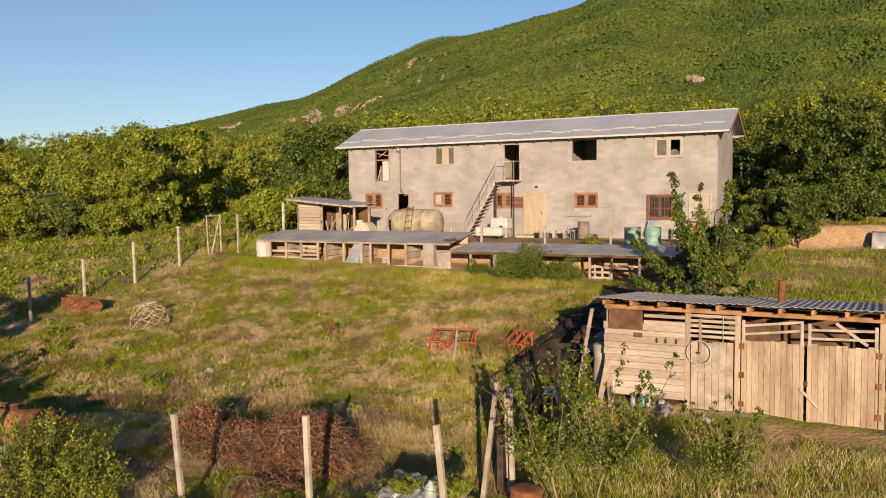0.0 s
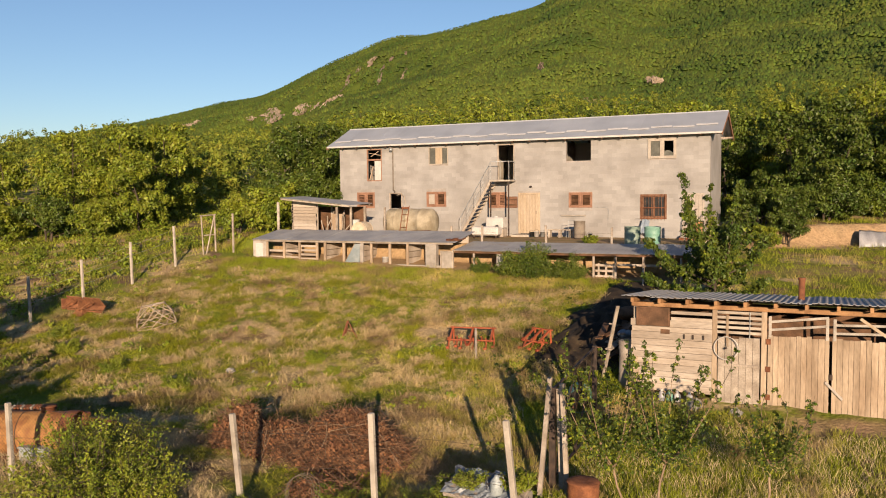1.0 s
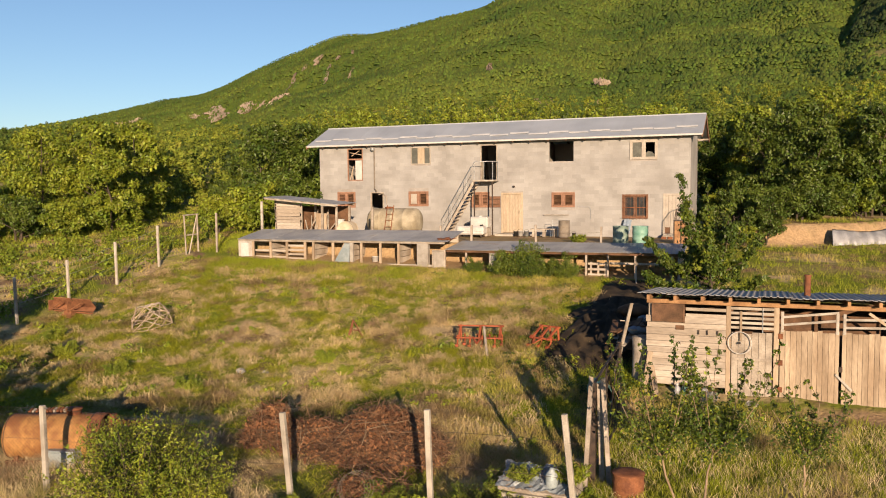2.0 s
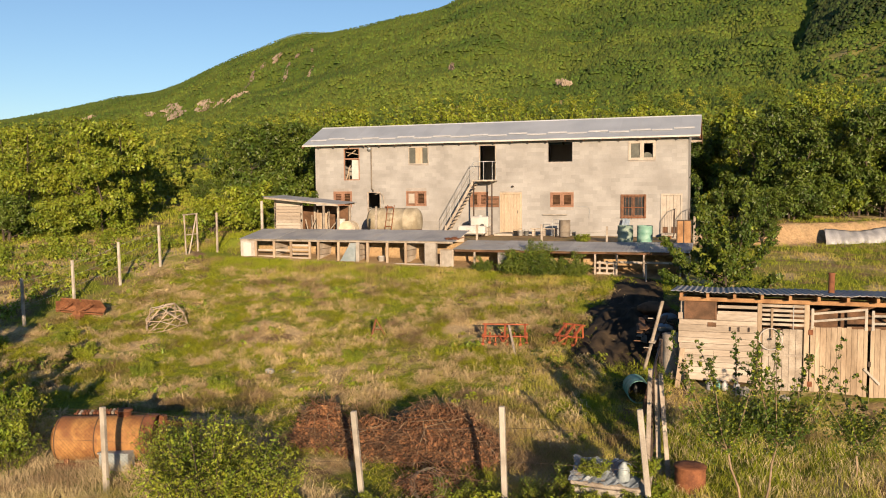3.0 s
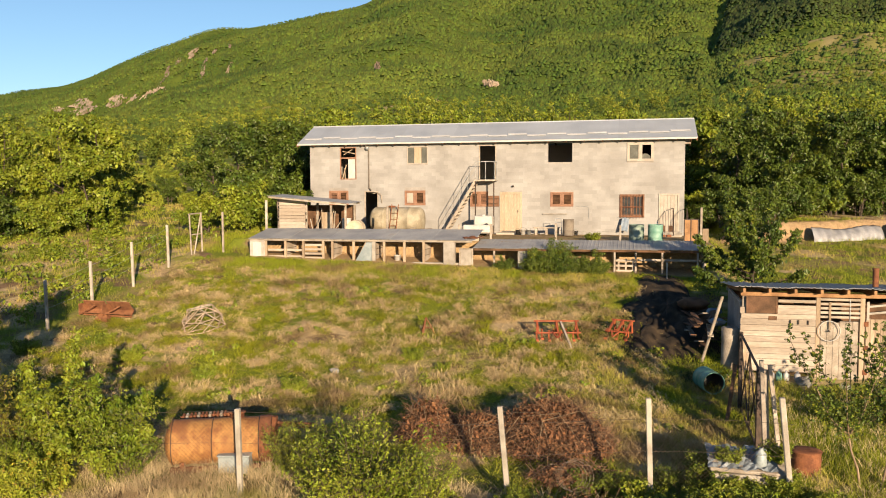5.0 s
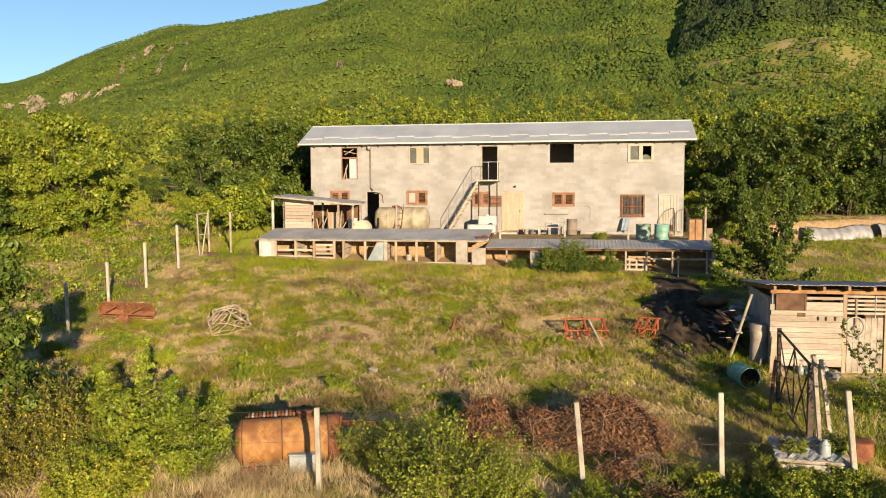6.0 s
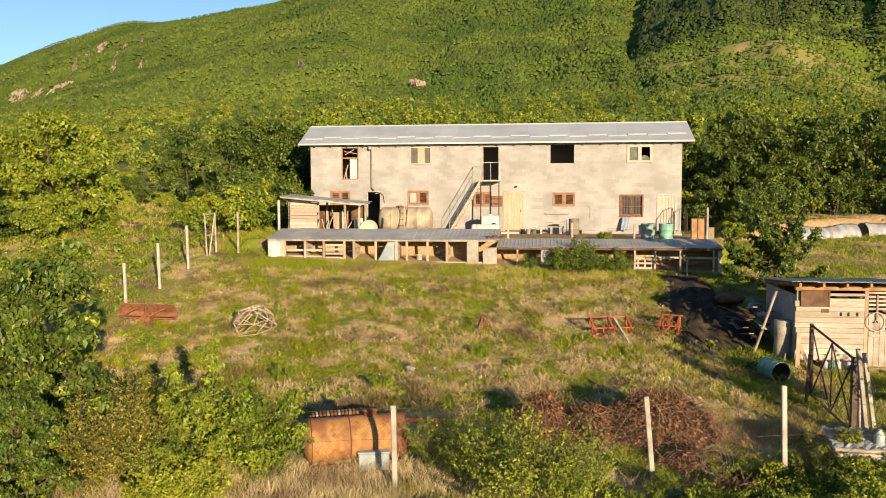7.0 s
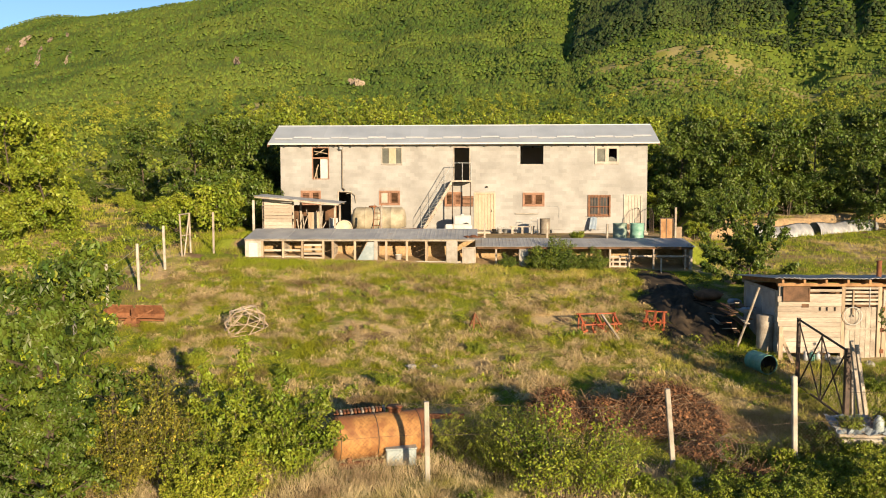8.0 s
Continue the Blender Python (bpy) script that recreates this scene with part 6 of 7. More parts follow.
rock("stone", 23.6, -19.6, 0.16, 8, "grey stone before the barn")
rock("stone", 22.6, -19.5, 0.2, 9, "flat pale stone at the barn door")

# ---- foreground: wire fence, tank, brush, gate and clutter ----
FRONT = [((10.02, -29.02), -2.24, -0.03), ((15.42, -28.15), -2.13, -0.19), ((18.18, -27.77), -1.91, -0.07), ((20.85, -27.45), -1.85, -0.24)]
for (x, y), top, lean in FRONT:
    fence_post(x, y, top, lean_x=lean, w=0.105, group="front fence posts", label="pale square concrete fence post, leaning a little")
stick("prop_post", (20.62, -25.75, zat(20.62, -25.75) - 0.1), (20.60, -24.95, -1.62), 0.09, M["wood_grey"], "grey wooden post propped against the gate post", "post")

mesh_x = [7.35, 10.02, 12.7, 15.42, 18.18, 20.85]
mesh_y = [-29.5, -29.02, -28.6, -28.15, -27.77, -27.45]
net = thing("wire_fence", pose(7.35, -29.5, 0), "sagging chain-link wire fence", "fence")
V, F = [], []
xs = np.arange(7.35, 20.8, 0.085)
top = -2.42 + 0.10 * np.sin(np.linspace(0, 9, len(xs)))
for d in (1, -1):
    for i, x in enumerate(xs):
        z0 = -3.75
        span = top[i] - z0
        x1 = x + d * span
        if not 7.35 <= x1 <= 20.85:
            continue
        a = np.array([x, np.interp(x, mesh_x, mesh_y), z0])
        e = np.array([x1, np.interp(x1, mesh_x, mesh_y), top[i]])
        side = np.array([0.0008, 0, -0.0008 * d])
        k = len(V)
        V += [a - side, a + side, e + side, e - side, a + np.array([0, 0.005, 0]), e + np.array([0, 0.005, 0])]
        F += [(k, k + 1, k + 2), (k, k + 2, k + 3), (k, k + 4, k + 5), (k, k + 5, k + 3), (k + 1, k + 2, k + 5), (k + 1, k + 5, k + 4)]
nob = part("netting", fast_mesh("netting", np.array(V) - np.array([7.35, -29.5, 0]), np.array(F), M["iron"]), None, net)
tagged(nob, kind="stuff")
for dz in (0.0, -0.65):
    part("strand", Build().tube([(x - 7.35, np.interp(x, mesh_x, mesh_y) + 29.5 - 0.01, -2.40 + dz + 0.10 * math.sin((x - 7.35) / 13.4 * 9)) for x in np.linspace(7.35, 20.85, 40)], 0.004, 4), M["iron"], net)

# orange tank with its grates
tk = thing("fuel_tank", pose(7.70, -27.98, -3.41, 0, 0, 21), "rust-orange cylindrical steel tank lying on a skid", "tank")
R = 0.50
prof = [(0.0, 0.0), (0.2, 0.01), (0.34, 0.05), (0.44, 0.11), (R, 0.16), (R * 1.015, 0.18), (R * 1.015, 0.20), (R, 0.22)]
prof += [(R, 1.02), (R * 1.012, 1.035), (R * 1.012, 1.065), (R, 1.08), (R, 2.02), (R * 1.015, 2.04), (R * 1.015, 2.07), (R, 2.09), (0.44, 2.15), (0.34, 2.2), (0.2, 2.24), (0.0, 2.25)]
part("shell", Build().lathe(prof, 40, pose(0, 0, 0, 0, 90, 0)), M["tank"], tk)
for x in (0.19, 1.05, 2.055):
    part("weld_seam", Build().lathe([(R * 1.0, x - 0.014), (R * 1.024, x - 0.008), (R * 1.024, x + 0.008), (R * 1.0, x + 0.014)], 40, pose(0, 0, 0, 0, 90, 0)), M["iron"], tk)
part("end_ring", Build().lathe([(R * 1.0, 2.06), (R * 1.05, 2.08), (R * 1.04, 2.30), (R * 0.98, 2.34), (R * 0.96, 2.28), (R * 0.96, 2.1)], 40, pose(0, 0, 0, 0, 90, 0)), M["rust"], tk, "flaking rusty end ring")
part("manhole", Build().lathe([(0.16, -0.04), (0.16, 0.12), (0.19, 0.12), (0.19, 0.15), (0.0, 0.16)], 18, pose(1.56, 0.05, R - 0.02)), M["rust"], tk, "rusty filler neck")
for y in (-0.36, 0.3):
    part("skid", Build().box(0.15, y - 0.05, -0.60, 2.1, y + 0.05, -0.46, 0.01), M["rust"], tk)
for x in (0.4, 1.75):
    part("saddle", Build().box(x - 0.05, -0.4, -0.52, x + 0.05, 0.4, -0.36, 0.01), M["rust"], tk)
gr = thing("old_radiator", pose(7.75, -27.25, -3.44, 14, -3, 18), "rusty and white ribbed radiator behind the tank", "radiator")
for i in range(14):
    part("fin", Build().box(i * 0.085, -0.1, 0, i * 0.085 + 0.06, 0.08, 0.52, 0.02), M["wood_grey"] if i % 3 == 1 else M["rust"], gr)
part("pipe", Build().tube([(-0.05, 0, 0.45), (1.25, 0, 0.45)], 0.025, 8).tube([(-0.05, 0, 0.08), (1.25, 0, 0.08)], 0.025, 8), M["rust"], gr)
fl = thing("rusty_flange", pose(9.75, -26.85, -3.32), "rusty flanged frame behind the tank", "scrap")
part("plate", Build().box(-0.1, -0.1, -0.8, 0.12, 0.06, 0.33, 0.02), M["rust"], fl)
part("arm", Build().box(0.14, -0.05, 0.1, 1.0, 0.05, 0.22, 0.01), M["rust"], fl)
bx = thing("metal_box", pose(9.03, -28.12, max(-4.06, zat(9.3, -28.1) - 0.02), 0, 0, 12), "dented blue-grey metal box before the tank", "box")
part("body", Build().box(0, 0, 0, 0.68, 0.34, 0.38, 0.02), M["greybox"], bx)
part("lid", Build().box(-0.02, -0.02, 0.385, 0.70, 0.36, 0.42, 0.01), M["greybox"], bx)

# brush piles
def brush(x, y, rx, ry, h, n, seed, label, stuff="twig"):
    r = np.random.RandomState(seed)
    z = zat(x, y)
    t = thing("brush_pile", pose(x, y, z), label, "brush pile")
    b = Build()
    for _ in range(n):
        a, q = r.uniform(0, math.tau), math.sqrt(r.uniform(0, 1))
        px, py = rx * q * math.cos(a), ry * q * math.sin(a)
        pz = h * (1 - q ** 2.2) * r.uniform(0.35, 1.0)
        d = Vector((r.normal(), r.normal() * 0.6, r.normal() * 0.35 - 0.15)).normalized() * r.uniform(0.35, 1.1)
        bend = Vector((r.normal(), r.normal(), r.normal())) * 0.12
        rad = r.uniform(0.003, 0.009)
        c = Vector((px, py, pz))
        b.tube([c - d / 2, c + bend, c + d / 2], [rad, rad * 0.8, rad * 0.3], 3, False)
    tagged(part("twig", b, M[stuff], t), kind="stuff")
    m = n
    pts = []
    for _ in range(m // 4):
        a, q = r.uniform(0, math.tau), math.sqrt(r.uniform(0, 1))
        pts.append((rx * q * math.cos(a), ry * q * math.sin(a), h * (1 - q ** 2.2) * r.uniform(0.62, 1.0)))
    v, f = leaf_cloud(r, pts, [0.2] * len(pts), 20, 0.046, 0.3, 1.8)
    tagged(part("dry_foliage", fast_mesh("dry_foliage", v, f, M["dead_leaf" if stuff == "twig" else stuff]), None, t), kind="stuff")
    for _ in range(4):
        a = r.uniform(0, math.tau)
        part("long_branch", Build().tube([(rx * math.cos(a) * 1.1, ry * math.sin(a) * 1.1, 0.05), (rx * math.cos(a) * 0.6, ry * math.sin(a) * 0.6, h * 0.75), (rx * math.cos(a + 1.2) * 0.55, ry * math.sin(a + 1.2) * 0.55, h * 0.92), (rx * math.cos(a + 1.5), ry * math.sin(a + 1.5), h * 0.3)], [0.012, 0.010, 0.007, 0.003], 5), M["bark_pale"], t)
    return t


brush(15.95, -25.1, 1.45, 1.1, 1.05, 2300, 41, "large heap of dry brown branches behind the fence")
brush(14.2, -25.2, 0.8, 0.8, 0.75, 700, 48, "low heap of dry red-brown leaves and twigs")
brush(13.05, -25.2, 0.66, 0.7, 1.0, 800, 42, "smaller heap of dry brown branches")
brush(16.6, -27.0, 0.9, 0.5, 0.4, 260, 43, "dry cut branches lying along the fence")
brush(16.9, -28.7, 0.9, 0.5, 0.4, 260, 44, "few dry branches under the fence")

# drum, rubble, can
rusty_drum = barrel("drum", 21.45, -25.55, zat(21.45, -25.55) - 0.05, 0.31, 0.52, M["rust"], "rusty brown steel drum with a loose lid")
cover = part("cover", Build().lathe([(0.0, 0.555), (0.2, 0.55), (0.315, 0.535), (0.325, 0.52), (0.315, 0.51), (0.0, 0.51)], 24), M["rust"], rusty_drum, "rusty loose lid")
rub = thing("well_box", pose(19.38, -27.35, -3.86), "broken concrete well box under a tilted grey slab", "well")
rq = random.Random(9)
part("front_wall", Build().box(0, 0, 0, 1.34, 0.13, 0.40, 0.025), M["concrete"], rub)
for x in (0.0, 1.21):
    part("side_wall", Build().box(x, 0.135, 0, x + 0.13, 1.0, 0.42, 0.025), M["concrete"], rub)
part("slab", Build().box(-0.06, 0.02, -0.04, 1.42, 0.85, 0.04, 0.02, pose(0, 0.0, 0.46, 16, 2, 0)), M["wood_grey"], rub, "tilted grey lid slab")
for i in range(5):
    part("rubble_piece", Build().box(-0.14, -0.1, -0.06, 0.14, 0.1, 0.06, 0.03, pose(-0.2 + i * 0.34, -0.18 + 0.04 * (i % 2), 0.04, rq.uniform(-20, 20), rq.uniform(-20, 20), rq.uniform(0, 180))), M["stone"], rub)
wires = Build()
for i in range(3):
    a = i * 1.3
    wires.tube([(1.1 + 0.4 * math.cos(a + k * 0.5), 0.3 + 0.25 * math.sin(a + k * 0.5), 0.75 + 0.25 * math.sin(a * 2 + k * 0.8)) for k in range(9)], 0.005, 4)
part("wire_tangle", wires, M["iron"], rub)
sheet = thing("plastic_sheet", pose(19.30, -27.35, -3.40), "crumpled blue-white plastic sheet over the well slab", "sheet")
gsh = np.random.RandomState(71)
vs = [(1.30 * i / 15 + gsh.uniform(-0.03, 0.03), 0.80 * j / 11 + gsh.uniform(-0.03, 0.03), 0.04 + 0.23 * j / 11 + 0.03 * math.sin(i * 1.3 + 0.7 * j) + 0.02 * math.sin(i * 2.9 - j * 1.7) + gsh.uniform(0.0, 0.03)) for i in range(16) for j in range(12)]
fs = [(i * 12 + j, (i + 1) * 12 + j, (i + 1) * 12 + j + 1, i * 12 + j + 1) for i in range(15) for j in range(11)]
so = part("film", Build().add(vs, fs), M["blue_film"], sheet)
so.modifiers.new("thick", "SOLIDIFY").thickness = 0.006
coil = thing("wire_coil", pose(16.6, -27.95, -3.52, 68, 0, 12), "loose coil of rusty wire leaning on the fence", "wire")
for k in range(4):
    part("loop", Build().tube([((0.27 + 0.015 * k) * math.cos(a) + 0.05 * k, (0.27 + 0.02 * k) * math.sin(a), 0.03 * k + 0.03 * math.sin(2 * a + k)) for a in np.linspace(0, math.tau, 25)], 0.0035, 5, False), M["dull_iron"], coil)
can = thing("water_jug", pose(20.3, -27.12, -3.32, 0, 0, 30), "blue-grey plastic water jug on the well slab", "jug")
part("body", Build().lathe([(0.0, 0.0), (0.10, 0.0), (0.115, 0.02), (0.115, 0.22), (0.10, 0.26), (0.04, 0.33), (0.035, 0.36), (0.0, 0.36)], 20), M["greybox"], can)
part("handle", Build().tube([(0.11, 0, 0.2), (0.15, 0, 0.25), (0.12, 0, 0.31), (0.04, 0, 0.34)], 0.009, 6), M["greybox"], can)

# iron lattice gate, standing open
gt_ = thing("lattice_gate", pose(20.60, -24.78, zat(20.6, -24.0)), "dark iron lattice gate standing open", "gate")
L_, H_ = 3.25, 1.95
part("end_post", Build().box(-0.07, -0.07, -0.3, 0.06, 0.07, H_ + 0.06, 0.012), M["iron"], gt_, "dark iron hinge post")
part("side_post", Build().beam((0.20, 0.0, -0.3), (0.12, 0.03, H_ + 0.04), 0.10, 0.10, 0.012, (0, 1, 0)), M["wood_grey"], gt_, "grey wooden post beside the iron one")
part("latch_post", Build().box(-0.05, L_ - 0.05, -0.2, 0.05, L_ + 0.05, H_ + 0.35, 0.01), M["iron"], gt_)
part("top_bar", Build().beam((0, 0.05, H_), (0, L_, H_ + 0.3), 0.05, 0.05, 0.006), M["iron"], gt_)
part("low_bar", Build().beam((0, 0.05, 0.15), (0, L_, 0.3), 0.05, 0.05, 0.006), M["iron"], gt_)
for a, b in (((0.05, 0.15), (1.6, H_ + 0.1)), ((1.6, 0.2), (0.1, H_ - 0.05)), ((1.6, 0.2), (3.2, H_ + 0.2)), ((3.2, 0.3), (1.6, H_ + 0.1)), ((1.6, 0.2), (1.6, H_ + 0.12))):
    part("lattice_bar", Build().beam((0, a[0], a[1]), (0, b[0], b[1]), 0.025, 0.045, 0.004), M["iron"], gt_)
stick("prop_post", (21.02, -25.15, zat(21.02, -25.15) - 0.1), (20.80, -24.80, -1.75), 0.09, M["wood_grey"], "grey prop post against the iron gate", "post")
stick("prop_post", (20.15, -22.6, zat(20.15, -22.6) - 0.1), (20.42, -22.0, -2.35), 0.08, M["wood_dark"], "dark short prop at the gate", "post")

# left of the barn
mouth, bottom = Vector((20.02, -20.78, 0)), Vector((19.80, -19.96, 0))
axis = (mouth - bottom).normalized()
lie = Matrix((Vector((0, 0, 1)).cross(axis), Vector((0, 0, 1)), axis)).transposed().to_4x4()
barrel("barrel", 0, 0, 0, 0.31, 0.85, M["teal"], "teal plastic barrel lying open in the grass", Matrix.Translation((bottom.x, bottom.y, zat(19.9, -20.1) + 0.27)) @ lie, lid=False)
st = thing("hollow_stump", pose(20.72, -18.35, zat(20.7, -18.35) - 0.05), "split grey log standing on end by the barn", "log")
part("log", Build().lathe([(0.0, 0.0), (0.30, 0.0), (0.28, 0.4), (0.27, 0.9), (0.29, 1.28), (0.22, 1.30), (0.0, 1.26)], 14), M["wood_grey"], st)
stick("leaning_plank", (19.9, -18.0, zat(19.9, -18.0) - 0.05), (20.44, -18.5, -1.02), 0.10, M["wood_grey"], "bleached plank leaning by the barn", "plank", 0.05)
stick("leaning_plank", (20.9, -19.3, zat(20.9, -19.3)), (21.02, -18.98, -2.25), 0.14, M["plank"], "short board leaning on the barn", "plank", 0.03)
stick("leaning_plank", (21.25, -19.45, zat(21.25, -19.45)), (21.05, -18.98, -2.62), 0.14, M["plank"], "short pale board leaning on the barn", "plank", 0.03)


def mound(name, x, y, rx, ry, h, seed, material, label, category):
    """A low uneven heap that rests on the slope."""
    vs, fs, ring, rows = [], [], 40, 12
    for i in range(rows):
        q = i / (rows - 1)
        for k in range(ring):
            a = k * math.tau / ring
            e = 1 + 0.14 * math.sin(3 * a + seed) + 0.08 * math.sin(7 * a + 2 * seed)
            px, py = x + rx * q * e * math.cos(a), y + ry * q * e * math.sin(a)
            up = h * (1 - q ** 2) * (1 + 0.75 * float(wave(px, py, 0.9, seed))) - 0.04 * q
            vs.append((px - x, py - y, zat(px, py) - zat(x, y) + up))
    fs = [(i * ring + k, (i + 1) * ring + k, (i + 1) * ring + (k + 1) % ring, i * ring + (k + 1) % ring) for i in range(rows - 1) for k in range(ring)]
    ob = new(name, Build().add(vs, fs, True).mesh(name, M[material]))
    ob.matrix_basis = pose(x, y, zat(x, y))
    return tagged(ob, label, category)


# added dark mound: deepens the barn's cast shade by its colour
mound("manure", 19.05, -14.0, 1.75, 5.2, 0.38, 3, "shade_heap", "low dark mound added to paint the shade beside the barn", "heap")
jk = thing("junk_heap", pose(20.1, -15.9, zat(20.1, -15.9)), "dark heap of planks, sacks and sheeting beside the barn", "junk")
for i in range(26):
    L = rq.uniform(0.8, 1.6)
    part("plank", Build().box(-L / 2, -0.09, -0.015, L / 2, 0.09, 0.015, 0.004, pose(rq.uniform(-0.4, 0.45), rq.uniform(-1.7, 2.2), 0.08 + 0.035 * i, rq.uniform(-12, 12), rq.uniform(-12, 12), 90 + rq.uniform(-25, 25))), M["wood_dark"] if i % 4 else M["wood_grey"], jk)


def sack(parent, x, y, z, r, seed, material, name="sack"):
    g = np.random.RandomState(seed)
    vs, fs, ring, rows = [], [], 14, 8
    for i in range(rows):
        th = math.pi * (i + 0.5) / rows
        for k in range(ring):
            ph = k * math.tau / ring
            q = r * (1 + 0.14 * math.sin(3 * ph + seed) + 0.1 * g.normal() * 0.6)
            vs.append((x + 1.3 * q * math.sin(th) * math.cos(ph), y + q * math.sin(th) * math.sin(ph), z - 0.55 * q * math.cos(th)))
    fs = [(i * ring + k, i * ring + (k + 1) % ring, (i + 1) * ring + (k + 1) % ring, (i + 1) * ring + k) for i in range(rows - 1) for k in range(ring)]
    fs += [tuple(range(ring))[::-1], tuple(range((rows - 1) * ring, rows * ring))]
    return part(name, Build().add(vs, fs, True), M[material], parent)


sack(jk, 0.3, -1.5, 0.75, 0.2, 1, "cloth", "plastic_sheet")
sack(jk, 0.35, 0.1, 0.85, 0.2, 2, "cloth")
sack(jk, -0.2, 1.6, 0.9, 0.4, 3, "wood_dark")
for i, (x, k, h) in enumerate(((21.75, "film", 0.28), (21.95, "teal", 0.30), (22.15, "white", 0.26), (22.45, "film", 0.24))):
    bt = thing("plastic_bottle", pose(x, -19.2, zat(x, -19.2)), "plastic bottle standing at the barn wall", "bottle", "bottles by the barn")
    part("body", Build().lathe([(0.0, 0.0), (0.08, 0.0), (0.085, 0.03), (0.085, h * 0.7), (0.03, h * 0.9), (0.03, h)], 12), M[k], bt)
    part("cap", Build().lathe([(0.035, h - 0.02), (0.035, h + 0.02), (0.0, h + 0.02)], 10), M["white"], bt)

# plastic film over the clay bank
for n, (x0, x1, seed) in enumerate(((26.8, 30.6, 3), (31.0, 35.5, 4))):
    f = thing("plastic_cover", pose(x0, 0, 0), "grey plastic film draped over the clay bank", "cover")
    vs, fs, nx, nz = [], [], 40, 10
    g = np.random.RandomState(seed)
    ph = g.uniform(0, 6, 3)
    for i in range(nx):
        x = x0 + (x1 - x0) * i / (nx - 1)
        yb = -1.2 + (x - 22) * 0.5
        for j in range(nz):
            q = j / (nz - 1)
            y = yb - 0.80 + 0.75 * q ** 2 + 0.09 * math.sin(x * 5 + ph[0] + q * 2) + 0.07 * math.sin(x * 12 + ph[1] + q)
            vs.append((x - x0, y, zat(x, yb - 0.9) - 0.12 + (0.78 + 0.07 * math.sin(x * 2.1 + ph[2])) * q ** 0.7 + 0.012 * math.sin(x * 13 + q * 5)))
    fs = [(i * nz + j, i * nz + j + 1, (i + 1) * nz + j + 1, (i + 1) * nz + j) for i in range(nx - 1) for j in range(nz - 1)]
    o_ = part("film", Build().add(vs, fs, True), M["film"], f)
    md = o_.modifiers.new("thick", "SOLIDIFY")
    md.thickness = 0.01

# ---- foreground plants ----
fg = {}


def make_fruit_tree(x, y, seed, arms, label, leaf="leaf_dark", accent="leaf", size=0.055):
    """A short trunk with long arms that carry leafy side twigs down to the ground."""
    r = np.random.RandomState(seed)
    t = thing("tree", pose(x, y, zat(x, y) - 0.05), label, "tree")
    tall = max(a[2] for a in arms) / 4.85
    part("trunk", Build().tube([(0, 0, -0.1), (0.03, 0, 0.7 * tall), (0.0, 0, 1.5 * tall), (-0.05, 0, 2.3 * tall)], [0.085 * tall, 0.07 * tall, 0.06 * tall, 0.045 * tall], 9), M["bark"], t)
    twigs, pts, rads = Build(), [], []
    for k, (out, turn, top) in enumerate(arms):
        a = radians(turn)
        f = Vector((0, 0, 0.35 + 0.32 * top + r.uniform(-0.1, 0.1)))
        e = Vector((out * math.cos(a), out * math.sin(a), top))
        mid = f.lerp(e, 0.5) + Vector((math.cos(a), math.sin(a), 0)) * 0.18 * out - Vector((0, 0, 0.05 * top))
        part("limb", Build().tube([f, f.lerp(mid, 0.5), mid, mid.lerp(e, 0.5), e], [0.035 * tall, 0.028 * tall, 0.02 * tall, 0.012 * tall, 0.004], 6), M["bark"], t)
        for i in range(46):
            q = r.uniform(0.12, 1.0)
            p = f.lerp(mid, 2 * q) if q < 0.5 else mid.lerp(e, 2 * q - 1)
            d = Vector((r.normal(), r.normal(), r.uniform(-0.35, 0.75))).normalized() * r.uniform(0.12, 0.62) * (1.15 - 0.85 * q)
            twigs.tube([p, p + d], [0.006, 0.002], 3, False)
            for g in (0.3, 0.65, 1.0):
                pts.append(tuple(p + d * g))
                rads.append(0.10 * r.uniform(0.7, 1.4))
    tagged(part("twig", twigs, M["bark"], t), kind="stuff")
    v, f = leaf_cloud(r, pts, rads, 9, size, 0.35, 2.0)
    part("crown", fast_mesh("crown", v, f, M[leaf]), None, t)
    # second leaf tone paints sunlit and shaded leaves into the crown
    some = [k for k in range(len(pts)) if r.uniform() < 0.25]
    v, f = leaf_cloud(r, [pts[k] for k in some], [rads[k] for k in some], 5, size, 0.35, 2.0)
    part("sunlit_leaves", fast_mesh("sunlit_leaves", v, f, M[accent]), None, t, "leaves in a second green that paints sun and shade")
    return t


make_fruit_tree(22.15, -12.1, 51, ((1.05, 190, 4.85), (0.25, 240, 4.5), (0.75, 10, 4.6), (2.2, 200, 2.7), (1.7, 8, 2.9), (2.3, 205, 1.5), (1.75, 340, 1.4), (1.5, 270, 2.6), (1.3, 90, 3.0), (1.6, 130, 2.0), (1.5, 50, 1.8), (1.7, 240, 1.1), (1.4, 300, 1.0), (1.9, 170, 2.2), (1.3, 30, 3.6), (1.0, 215, 3.7), (0.9, 320, 3.4), (1.2, 150, 3.8)), "fruit tree with dark green leaves on long spreading limbs")


